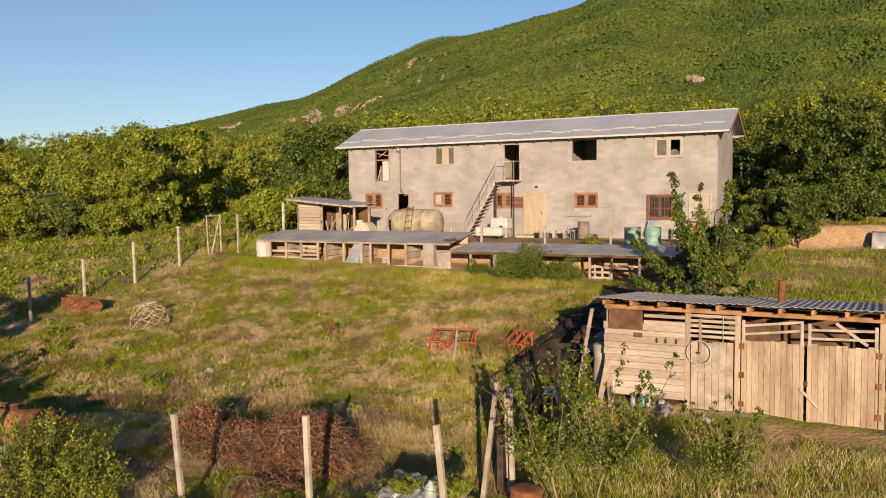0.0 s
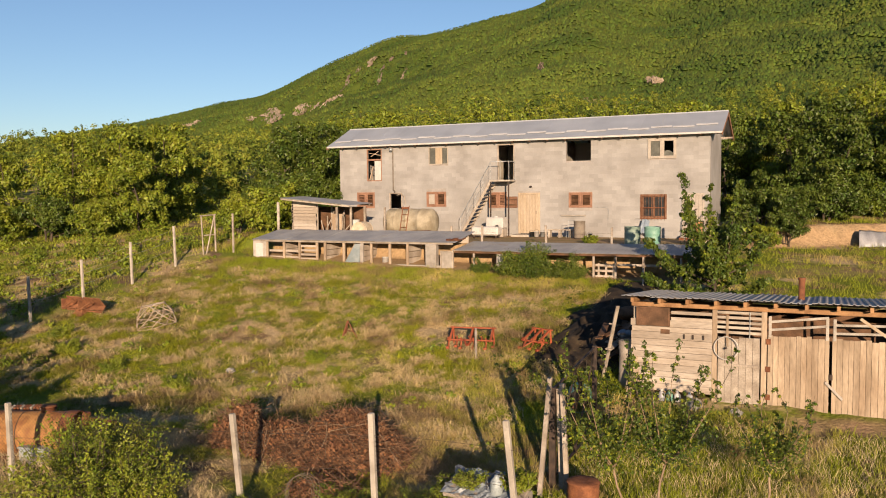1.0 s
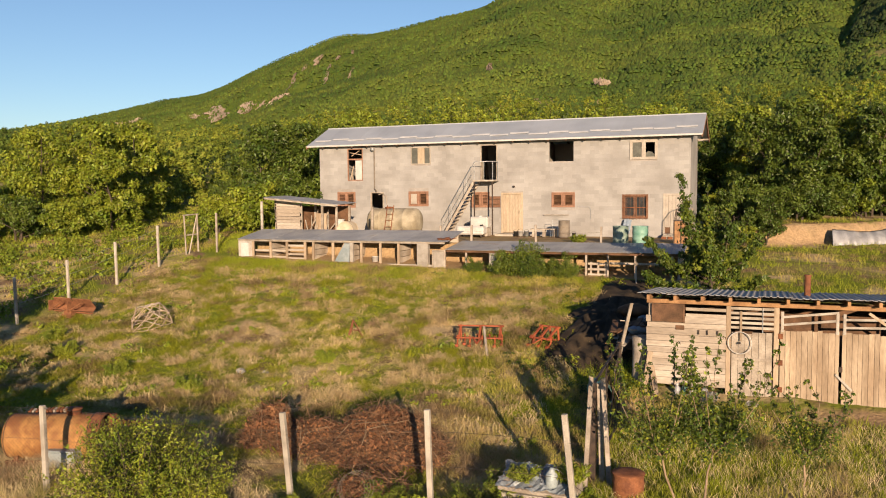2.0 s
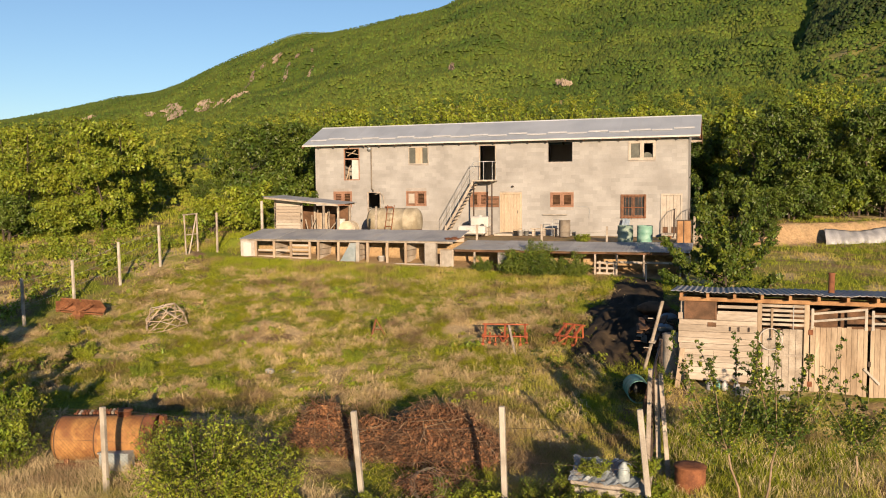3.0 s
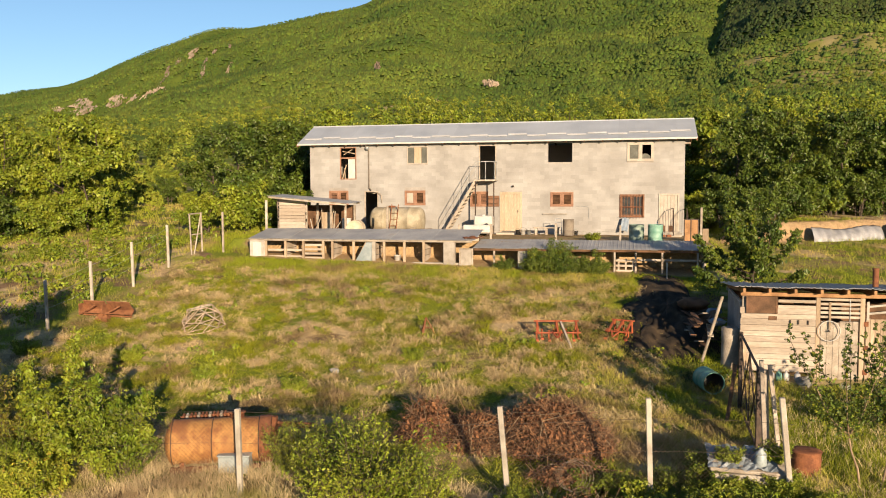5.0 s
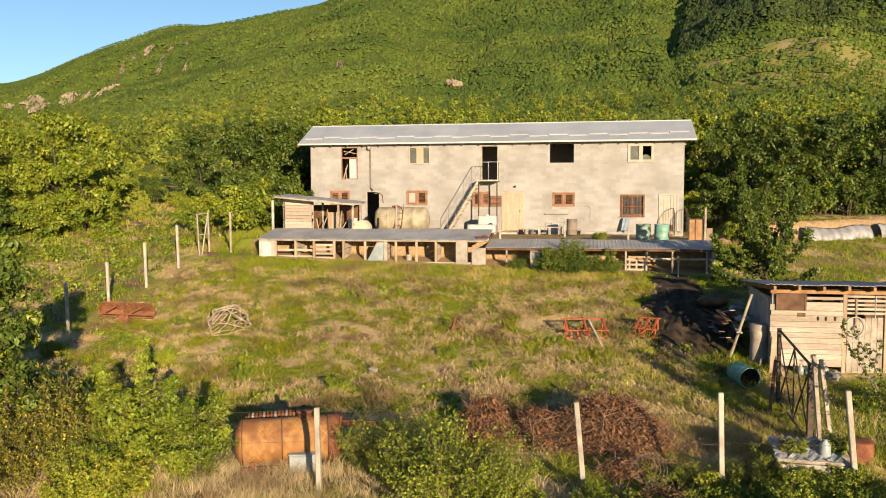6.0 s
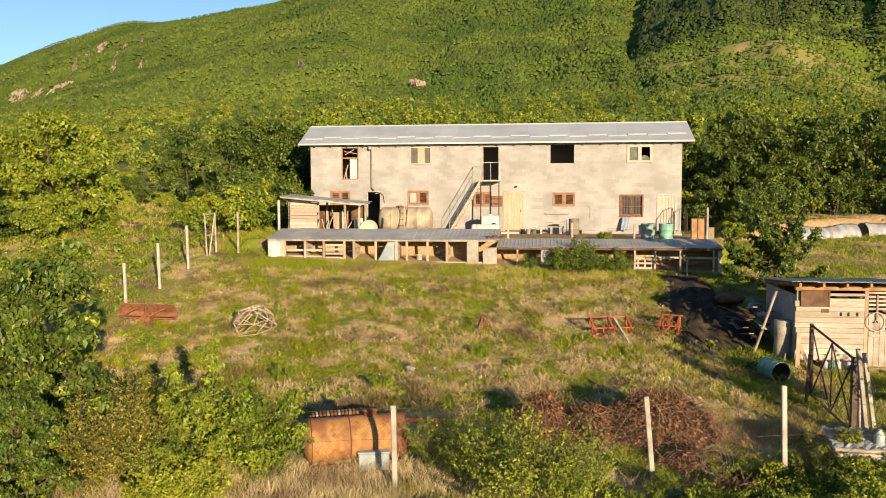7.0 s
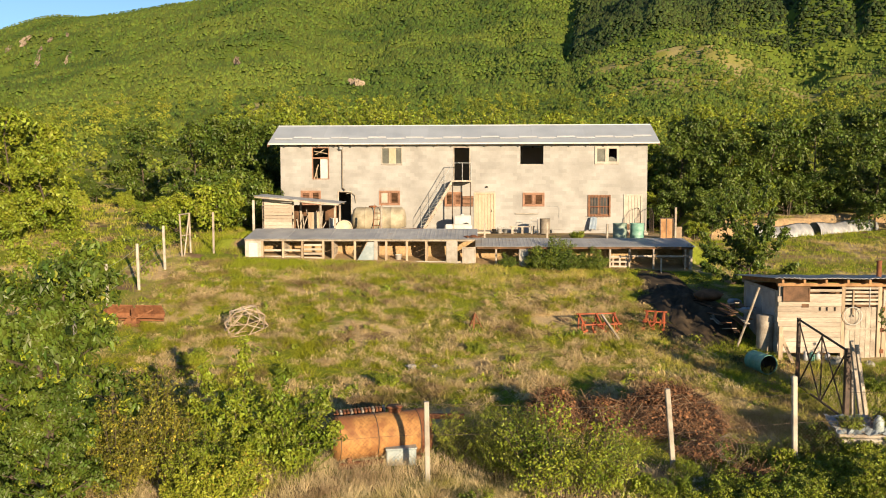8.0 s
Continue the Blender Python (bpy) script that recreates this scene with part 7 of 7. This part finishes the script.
def make_sapling(x, y, seed, fork, top, reach, arms, label, sweep=0.0):
    """A thin pale trunk that forks low into arms, with long upright leafy shoots."""
    r = np.random.RandomState(seed)
    t = thing("sapling", pose(x, y, zat(x, y) - 0.03), label, "sapling")
    f = Vector(fork)
    part("trunk", Build().tube([(0, 0, -0.1), f * 0.35 + Vector((0.03, 0.01, 0)), f * 0.7 + Vector((-0.02, 0, 0)), f], [0.026, 0.023, 0.021, 0.018], 8), M["bark_pale"], t)
    shoots, pts, rads = Build(), [], []
    for k in range(arms):
        az = k * math.tau / arms + r.uniform(-0.3, 0.3)
        d = Vector((math.cos(az) + sweep, math.sin(az), 0)) * reach * r.uniform(0.7, 1.1)
        elbow, end = f + d * 0.55 + Vector((0, 0, 0.28 * top)), f + d * r.uniform(0.85, 1.1) + Vector((0, 0, 0.58 * top))
        part("branch", Build().tube([f, f.lerp(elbow, 0.5) + d * 0.08, elbow, end], [0.018, 0.014, 0.010, 0.005], 6), M["bark_pale"], t)
        for _ in range(58):
            c = f.lerp(elbow, r.uniform(0.3, 1.25)) + Vector((r.normal(), r.normal(), r.normal() * 0.8)) * 0.17
            pts.append(tuple(c))
            rads.append(0.10)
        for q in range(3):
            p = elbow.lerp(end, q / 2) if q else f.lerp(elbow, 0.6)
            up = p + d * r.uniform(-0.05, 0.45) + Vector((r.normal() * 0.12, r.normal() * 0.12, top * r.uniform(0.15, 0.42)))
            if q == 2 and k % 3 == 0:
                up.z = f.z + top * r.uniform(0.85, 1.03)
            bend = p.lerp(up, 0.5) + d * 0.08
            shoots.tube([p, bend, up], [0.006, 0.005, 0.002], 5, False)
            n = max(4, int((up - p).length / 0.075))
            for i in range(n):
                a = i / n
                if r.uniform() < 0.2:
                    continue
                c = p.lerp(bend, 2 * a) if a < 0.5 else bend.lerp(up, 2 * a - 1)
                w = r.uniform(0, math.tau)
                out = Vector((math.cos(w), math.sin(w), 0.5)) * r.uniform(0.03, 0.17) * (1.1 - 0.75 * a)
                shoots.tube([c, c + out], [0.003, 0.0015], 3, False)
                for g in (0.5, 1.0):
                    pts.append(tuple(c + out * g))
                    rads.append(0.045)
    tagged(part("shoot", shoots, M["bark"], t), kind="stuff")
    v, tri_ = leaf_cloud(r, pts, rads, 5, 0.038, 0.2, 1.7)
    part("foliage", fast_mesh("foliage", v, tri_, M["leaf_dark"]), None, t)
    # light green leaves paint the sunlit side of the foliage by colour
    some = [k for k in range(len(pts)) if r.uniform() < 0.5]
    v, tri_ = leaf_cloud(r, [pts[k] for k in some], [rads[k] for k in some], 2, 0.036, 0.2, 1.7)
    part("pale_leaves", fast_mesh("pale_leaves", v, tri_, M["leaf_light"]), None, t, "sunlit pale green leaves")
    return t


make_sapling(22.42, -26.0, 52, (-0.27, -0.08, 1.1), 2.35, 0.95, 7, "plum sapling with a slanting trunk and upright shoots", -0.25)
make_sapling(22.8, -26.0, 53, (0.24, 0.12, 1.22), 2.25, 0.85, 8, "plum sapling with dense dark leaves and tall shoots", 0.15)
make_sapling(24.62, -24.3, 54, (0.08, 0.08, 0.72), 1.6, 0.75, 6, "small plum sapling forking near the ground", 0.1)
fbush = make_shrub("bush", 55, 1.95, 1.3, 46, 6, 0.030, "leaf", "tangled green bush by the wire fence", accent="leaf_light", fluff=0.13, bare_to=0.35)
put_tree(fbush, 12.75, -29.4, 1.2, 0, fg)
put_tree(fbush, 11.6, -28.6, 0.7, 100, fg)
put_tree(fbush, 13.7, -29.2, 0.85, 200, fg)
put_tree(fbush, 10.7, -27.7, 0.7, 40, fg)
put_tree(fbush, 11.3, -27.6, 0.72, 170, fg)
put_tree(fbush, 12.0, -27.7, 0.75, 280, fg)
dbush = make_shrub("bush", 60, 1.1, 1.0, 36, 11, 0.031, "leaf", "leafy bramble undergrowth below the fence", accent="leaf_light", fluff=0.13, bare_to=0.3)
for x, y, s_, a_ in ((19.3, -29.4, 1.0, 0), (20.5, -29.2, 1.05, 90), (21.4, -28.7, 0.9, 180), (18.3, -29.8, 0.8, 270), (17.5, -29.0, 0.6, 30), (15.0, -29.6, 0.6, 120), (20.2, -30.4, 0.9, 210), (16.2, -30.0, 0.8, 60), (17.2, -30.2, 0.9, 150), (18.9, -31.0, 0.9, 10), (21.6, -30.0, 0.8, 300), (15.6, -28.6, 0.55, 200), (18.4, -28.9, 0.7, 330), (16.6, -29.3, 0.7, 80), (19.1, -27.9, 0.6, 15), (19.8, -28.1, 0.6, 140), (20.9, -27.6, 0.65, 250), (18.7, -27.1, 0.6, 95), (17.6, -27.4, 0.55, 310)):
    put_tree(dbush, x, y, s_, a_, fg)
ubush = make_shrub("bush", 56, 3.2, 1.25, 38, 11, 0.032, "leaf", "tall leafy bush with upright shoots", accent="leaf_light", fluff=0.12, bare_to=0.08)
put_tree(ubush, 5.3, -29.9, 0.62, 130, fg)
make_fruit_tree(6.1, -29.15, 64, ((0.5, 100, 3.15), (0.8, 200, 2.7), (0.9, 350, 2.5), (1.1, 20, 1.9), (1.1, 180, 1.9), (1.2, 300, 1.5), (1.3, 5, 1.2), (1.1, 230, 1.1), (0.7, 270, 2.2), (0.9, 60, 1.7)), "young green tree with slender upright limbs by the tank", "leaf", "leaf_dark", 0.042)
make_fruit_tree(7.35, -29.0, 65, ((0.5, 20, 2.0), (0.6, 200, 1.7), (0.8, 340, 1.4), (0.8, 110, 1.3), (0.9, 260, 1.0)), "small green tree leaning by the tank", "leaf", "leaf_dark", 0.042)
put_tree(ubush, 7.0, -28.8, 0.75, 250, fg)
ybush = make_shrub("bush", 61, 1.6, 0.7, 26, 16, 0.034, "leaf_light", "bush with leaves turning yellow", accent="leaf_yellow", fluff=0.13)
put_tree(ybush, 6.15, -30.2, 1.0, 20, fg)
put_tree(ybush, 5.4, -30.6, 0.7, 120, fg)
obush = make_shrub("bush", 62, 3.0, 0.9, 44, 9, 0.034, "leaf_olive", "thin olive-green willow bush", accent="leaf_yellow", fluff=0.13, bare_to=0.15)
put_tree(obush, 4.4, -29.2, 1.0, 130, fg)
put_tree(obush, 3.7, -29.9, 0.85, 250, fg)
ftree = make_tree("tree", 57, 4.7, 1.75, 22, 120, 0.056, "leaf_dark", "leafy young tree at the field edge", trunk=0.06, clump=0.155, skirt=24, accent="leaf_light", stems=2, droop=0.5, long=2.0)
put_tree(ftree, 1.6, -29.4, 1.1, 10, fg)
put_tree(ftree, 0.1, -29.6, 1.05, 120, fg)
put_tree(ftree, -1.6, -28.0, 0.85, 220, fg)
put_tree(ftree, 2.6, -31.2, 0.62, 320, fg)
weedb = make_shrub("bush", 58, 0.7, 0.6, 22, 10, 0.034, "leaf", "low green weeds in the grass", "weeds", fluff=0.10)
for x, y, s in ((18.1, -28.2, 1.1), (19.2, -28.3, 1.0), (17.0, -27.2, 0.9), (20.3, -28.5, 1.0), (11.0, -30.2, 0.8), (14.3, -29.2, 1.0), (19.3, -25.7, 0.8), (19.6, -27.8, 1.0), (20.4, -27.6, 0.8), (19.4, -26.6, 0.8), (20.6, -26.7, 0.9), (11.0, -19.1, 0.7), (12.2, -20.0, 0.55), (2.2, -21.0, 0.9), (5.4, -22.0, 0.8), (8.4, -22.5, 0.8), (0.2, -19.6, 0.9), (-1.9, -20.8, 1.0), (4.9, -16.4, 0.5), (20.6, -26.5, 0.9), (22.6, -22.2, 0.7), (16.0, -5.0, 0.75)):
    put_tree(weedb, x, y, s, tr.uniform(0, 360), fg)
for x, y, s_, a_, z_ in ((19.6, -27.5, 0.5, 0, -3.75), (20.0, -27.6, 0.45, 80, -3.75), (19.7, -27.0, 0.45, 160, -3.3), (20.6, -26.9, 0.5, 240, -3.25), (20.7, -27.5, 0.5, 300, -3.7), (19.3, -26.8, 0.6, 20, -3.7)):
    put_tree(weedb, x, y, s_ * 1.4, a_, fg, z_)
vine = make_shrub("bush", 59, 1.2, 0.75, 34, 14, 0.030, "leaf_dark", "green creeper growing over the shed front", fluff=0.13, accent="leaf")
for x, y, s in ((14.4, -9.0, 1.3), (14.95, -9.1, 1.2), (13.8, -9.0, 0.95), (16.3, -8.9, 0.95), (12.4, -8.9, 0.6), (15.6, -8.95, 0.7)):
    put_tree(vine, x, y, s, tr.uniform(0, 360), fg)

# ---- grass, weeds and vines: nobody could count them ----
def blade_material(name, green, straw, lo, hi, scale=0.33, brown=(0.23, 0.15, 0.082)):
    """Blades that are green, straw or dead brown by patches of two sizes."""
    m = bpy.data.materials.new(name)
    m.use_nodes = True
    t = m.node_tree
    N, L = t.nodes.new, t.links.new
    geo = N("ShaderNodeNewGeometry")
    patch, spot = N("ShaderNodeTexNoise"), N("ShaderNodeTexNoise")
    for node, s_, d_ in ((patch, scale, 8), (spot, 0.7, 5)):
        node.inputs["Scale"].default_value, node.inputs["Detail"].default_value = s_, d_
        node.inputs["Roughness"].default_value = 0.62
        L(geo.outputs["Position"], node.inputs[0])
    spread = N("ShaderNodeMapRange")
    spread.inputs["To Min"].default_value, spread.inputs["To Max"].default_value = -0.018, 0.018
    L(geo.outputs["Random Per Island"], spread.inputs[0])
    add = N("ShaderNodeMath")
    L(patch.outputs[0], add.inputs[0])
    L(spread.outputs[0], add.inputs[1])
    ramp = N("ShaderNodeValToRGB")
    e = ramp.color_ramp.elements
    e[0].position, e[0].color = lo, (*green, 1)
    e[1].position, e[1].color = hi, (*straw, 1)
    L(add.outputs[0], ramp.inputs[0])
    dead = N("ShaderNodeMapRange")
    dead.inputs["From Min"].default_value, dead.inputs["From Max"].default_value = 0.51, 0.62
    dead.inputs["To Max"].default_value = 0.8
    L(spot.outputs[0], dead.inputs[0])
    mixc = N("ShaderNodeMix")
    mixc.data_type = "RGBA"
    L(dead.outputs[0], mixc.inputs[0])
    L(ramp.outputs[0], mixc.inputs[6])
    mixc.inputs[7].default_value = (*brown, 1)
    val = N("ShaderNodeMapRange")
    val.inputs["To Min"].default_value, val.inputs["To Max"].default_value = 0.82, 1.16
    L(geo.outputs["Random Per Island"], val.inputs[0])
    hsv = N("ShaderNodeHueSaturation")
    L(mixc.outputs[2], hsv.inputs["Color"])
    L(val.outputs[0], hsv.inputs["Value"])
    b = t.nodes["Principled BSDF"]
    L(hsv.outputs[0], b.inputs["Base Color"])
    b.inputs["Roughness"].default_value = 0.7
    b.inputs["Specular IOR Level"].default_value = 0.2
    tr_, mix = N("ShaderNodeBsdfTranslucent"), N("ShaderNodeMixShader")
    L(hsv.outputs[0], tr_.inputs[0])
    mix.inputs[0].default_value = 0.14
    L(b.outputs[0], mix.inputs[1])
    L(tr_.outputs[0], mix.inputs[2])
    L(mix.outputs[0], t.nodes["Material Output"].inputs[0])
    return m


def blades(r, x, y, h, w, lean=0.5, tuft=6, spread=0.07):
    """Bent blades in tufts at the places x, y."""
    on = bare(x, y) < r.uniform(0.25, 0.75, len(x))
    x, y, h = x[on], y[on], h[on]
    n = len(x)
    x, y = np.repeat(x, tuft) + r.normal(0, spread, n * tuft), np.repeat(y, tuft) + r.normal(0, spread, n * tuft)
    h = np.repeat(h, tuft) * r.uniform(0.5, 1.2, n * tuft)
    n = n * tuft
    base = np.stack([x, y, height(x, y) - 0.01], -1)
    a = r.uniform(0, math.tau, n)
    side = np.stack([np.cos(a), np.sin(a), np.zeros(n)], -1)
    la = r.uniform(0, math.tau, n)
    lv = np.stack([np.cos(la), np.sin(la), np.zeros(n)], -1) * (lean * r.uniform(0.2, 1.0, n) * h)[:, None]
    up = np.stack([np.zeros(n), np.zeros(n), h], -1)
    ww = (w * r.uniform(0.6, 1.3, n))[:, None]
    mid = base + up * 0.55 + lv * 0.35
    tip = base + up * r.uniform(0.85, 1.0, n)[:, None] + lv
    v = np.stack([base - side * ww / 2, base + side * ww / 2, mid + side * ww * 0.4, mid - side * ww * 0.4, tip], 1).reshape(-1, 3)
    k = np.arange(n)[:, None] * 5
    f = np.concatenate([k + np.array([0, 1, 2]), k + np.array([0, 2, 3]), k + np.array([3, 2, 4])], 1).reshape(-1, 3)
    return v, f


rg_ = np.random.RandomState(77)


def scatter(n, x0, x1, y0, y1):
    return rg_.uniform(x0, x1, n), rg_.uniform(y0, y1, n)


GREEN, STRAW = (0.275, 0.30, 0.016), (0.58, 0.44, 0.22)
meadow_mat = blade_material("meadow_blades", GREEN, STRAW, 0.525, 0.59)
dry_mat = blade_material("dry_blades", (0.28, 0.25, 0.06), (0.60, 0.48, 0.28), 0.34, 0.50, 0.6)
straw_mat = blade_material("straw_blades", (0.29, 0.24, 0.065), (0.45, 0.35, 0.175), 0.36, 0.54, 0.6)
lush_mat = blade_material("lush_blades", (0.215, 0.25, 0.016), (0.44, 0.35, 0.10), 0.48, 0.64)
tuft_mat = blade_material("tuft_blades", (0.29, 0.30, 0.018), (0.60, 0.46, 0.235), 0.455, 0.52, 0.75)

# the meadow, thinner where earth shows
x, y = scatter(24000, -2.8, 21.2, -28.0, -8.9)
keep = wave(x, y, 2.6, 31) + 0.5 * wave(x, y, 0.9, 32) < 0.55
x, y = x[keep], y[keep]
v, f = blades(rg_, x, y, 0.075 + 0.05 * wave(x, y, 1.6, 33) + 0.14 * (rg_.uniform(0, 1, len(x)) < 0.06), 0.013, 2.4, 8, 0.09)
tagged(new("meadow_grass", fast_mesh("meadow_grass", v, f, meadow_mat)), "short meadow grass, green and straw-coloured in patches", "grass", kind="stuff")
# taller green band below the sheds, and beside the barn
x1, y1 = scatter(4200, -1.0, 17.8, -11.6, -8.9)
keep = rg_.uniform(0, 1, len(x1)) < np.clip(1.1 - (-8.9 - y1) / 2.7, 0, 1)
x2, y2 = scatter(3600, 16.2, 20.8, -28.0, -11.0)
on_ = np.hypot((x2 - 19.0) / 1.8, (y2 + 13.2) / 4.5) > 1
x2, y2 = x2[on_], y2[on_]
x3, y3 = scatter(2600, 20.8, 28.5, -28.0, -19.6)
x4, y4 = scatter(5200, 21.5, 42.0, -14.5, 4.0)
x6, y6 = scatter(3600, 1.5, 17.0, -15.5, -9.0)
clumped = wave(x6, y6, 2.4, 47) + 0.5 * wave(x6, y6, 0.9, 48) > 0.25 + 0.5 * smooth(-11.0, -15.0, y6)
x6, y6 = x6[clumped], y6[clumped]
x, y = np.concatenate([x1[keep], x2, x3, x4, x6]), np.concatenate([y1[keep], y2, y3, y4, y6])
v, f = blades(rg_, x, y, 0.20 + 0.10 * wave(x, y, 1.5, 34), 0.012, 1.1, 9, 0.09)
tagged(new("tall_grass", fast_mesh("tall_grass", v, f, lush_mat)), "taller green grass below the sheds and round the barn", "grass", kind="stuff")
# low plants added beside the barn, their dark leaves painting its shade
x, y = scatter(760, 16.4, 20.8, -20.0, -8.9)
keep = (wave(x, y, 2.2, 41) > -0.15) & (rg_.uniform(0, 1, len(x)) < (x - 16.2) / 3.0)
keep &= ((x - 19.05) / 1.9) ** 2 + ((y + 14.0) / 5.4) ** 2 > 1
pts = np.stack([x[keep], y[keep], height(x[keep], y[keep]) + 0.07], -1)
v, f = leaf_cloud(rg_, pts, rg_.uniform(0.12, 0.22, len(pts)), 30, 0.045)
tagged(new("nettles", fast_mesh("nettles", v, f, M["leaf_dark"])), "low plants beside the barn, leaves darkened to paint its shade", "weeds", kind="stuff")
# dry grass before the fence
x, y = scatter(12000, 1.0, 27.5, -34.0, -27.8)
keep = (x < 14.5) | (x > 22.5) | (rg_.uniform(0, 1, len(x)) < 0.25)
x, y = x[keep], y[keep]
x5, y5 = scatter(1500, 20.8, 28.5, -28.0, -20.5)
x, y = np.concatenate([x, x5]), np.concatenate([y, y5])
v, f = blades(rg_, x, y, (0.36 + 0.16 * wave(x, y, 1.8, 35)) * np.where(y > -27.9, 0.6, 1.0), 0.008, 1.3, 9, 0.12)
tagged(new("dry_grass", fast_mesh("dry_grass", v, f, dry_mat)), "tall dry yellow grass along the wire fence", "grass", kind="stuff")
# straw lying in pale mats
x, y = scatter(1500, -2.0, 20.0, -25.0, -11.0)
keep = wave(x, y, 3.2, 36) > 0.25
x, y = x[keep], y[keep]
v, f = blades(rg_, x, y, np.full(len(x), 0.07), 0.012, 5.0, 26, 0.2)
tagged(new("flattened_straw", fast_mesh("flattened_straw", v, f, straw_mat)), "pale mats of flattened dry straw", "straw", kind="stuff")



def hummocks(r, x, y, m=40):
    """Rounded tussocks of long dry grass, bent over on all sides."""
    n = len(x) * m
    s = np.repeat(r.uniform(0.55, 1.25, len(x)), m)
    x, y = np.repeat(x, m) + r.normal(0, 0.10, n) * s, np.repeat(y, m) + r.normal(0, 0.10, n) * s
    a = r.uniform(0, math.tau, n)
    out = np.stack([np.cos(a), np.sin(a), np.zeros(n)], -1) * (s * r.uniform(0.5, 1.1, n))[:, None]
    side = np.stack([-np.sin(a), np.cos(a), np.zeros(n)], -1) * (0.007 * r.uniform(0.6, 1.4, n))[:, None]
    up = np.stack([np.zeros(n), np.zeros(n), s * r.uniform(0.05, 0.18, n)], -1)
    base = np.stack([x, y, height(x, y) - 0.01], -1)
    mid, tip = base + up + out * 0.22, base + up * 0.35 + out * 0.55
    v = np.stack([base - side, base + side, mid + side, mid - side, tip], 1).reshape(-1, 3)
    k = np.arange(n)[:, None] * 5
    return v, np.concatenate([k + np.array([0, 1, 2]), k + np.array([0, 2, 3]), k + np.array([3, 2, 4])], 1).reshape(-1, 3)


x, y = scatter(5200, -2.2, 18.6, -26.5, -10.5)
keep = (wave(x, y, 4.2, 36) + 0.9 * wave(x, y, 1.3, 39) > -0.05) & (bare(x, y) < 0.3)
v, f = hummocks(rg_, x[keep], y[keep])
tagged(new("grass_tussocks", fast_mesh("grass_tussocks", v, f, tuft_mat)), "rounded tussocks of bent dry grass in the meadow", "grass", kind="stuff")

# leafy green weeds in clumps on the meadow
x, y = scatter(1500, -2.4, 19.0, -25.5, -9.2)
keep = wave(x, y, 4.5, 43) + 0.6 * wave(x, y, 1.5, 44) > 0.42
pts = np.stack([x[keep], y[keep], height(x[keep], y[keep]) + 0.09], -1)
v, f = leaf_cloud(rg_, pts, rg_.uniform(0.10, 0.30, len(pts)), 30, 0.055)
tagged(new("meadow_weeds", fast_mesh("meadow_weeds", v, f, M["weed"])), "fresh green leafy weeds in clumps on the meadow", "weeds", kind="stuff")

# the weedy field beyond the side fence
x, y = scatter(4200, -36.0, -3.2, -26.0, 30.0)
deg = np.degrees(np.arctan2(x - EYE0[0], y - EYE0[1]))
keep = (wave(x, y, 3.0, 37) > -0.15) & ((y < -4.5) | (x < -5.5)) & ((np.abs(deg + 33.2) > 2.2) | (y < -6) | (wave(x, y, 2.0, 38) > 0.45))
x, y = x[keep], y[keep]
pts = np.stack([x, y, height(x, y) + 0.16], -1)
v, f = leaf_cloud(rg_, pts, rg_.uniform(0.22, 0.5, len(pts)), 46, 0.085)
tagged(new("weed_field", fast_mesh("weed_field", v, f, M["leaf"])), "low leafy weeds and vines on the field", "weeds", kind="stuff")
x, y = scatter(7500, -34.0, -2.8, -28.0, -3.5)
xw, yw_ = scatter(1500, -3.4, 0.1, -8.2, 1.5)
x, y = np.concatenate([x, xw]), np.concatenate([y, yw_])
v, f = blades(rg_, x, y, np.full(len(x), 0.24), 0.014, 1.2, 7, 0.12)
tagged(new("field_grass", fast_mesh("field_grass", v, f, lush_mat)), "rough grass between the weeds", "grass", kind="stuff")
x, y = scatter(6000, -40.0, -3.5, -3.5, 26.0)
v, f = blades(rg_, x, y, np.full(len(x), 0.25), 0.025, 1.0)
tagged(new("slope_grass", fast_mesh("slope_grass", v, f, lush_mat)), "rough green grass on the slope between the trees", "grass", kind="stuff")

# ---- the blocks of the front wall ----
unit = Build().box(0, 0, 0, 1, 1, 1, 0.004).mesh("block", M["block"])
rest = Build()
rb = random.Random(7)
count = 0
BH, BL = 0.203, 0.46
for row in range(26):
    z0 = -0.45 + row * BH
    z1 = min(z0 + BH, HTOP)
    x = HX0 - (BL / 2 if row % 2 else 0)
    while x < HX1:
        for a, c in clip_spans(max(x, HX0), min(x + BL, HX1), z0, z1):
            if c - a < 0.05:
                continue
            proud = rb.uniform(0.0, 0.0012)
            if 7.5 < (a + c) / 2 < 14.2 and z0 > 0 and count < 300:
                count += 1
                part("block", unit, None, wall, m=Matrix.LocRotScale((a + 0.0004, -proud, z0 + 0.0004), None, (c - a - 0.0008, 0.05, z1 - z0 - 0.0008)))
            else:
                rest.box(a + 0.0004, -proud, z0 + 0.0004, c - 0.0004, 0.05, z1 - 0.0004, 0.001)
        x += BL
tagged(part("blockwork", rest, M["block"], wall), kind="stuff")
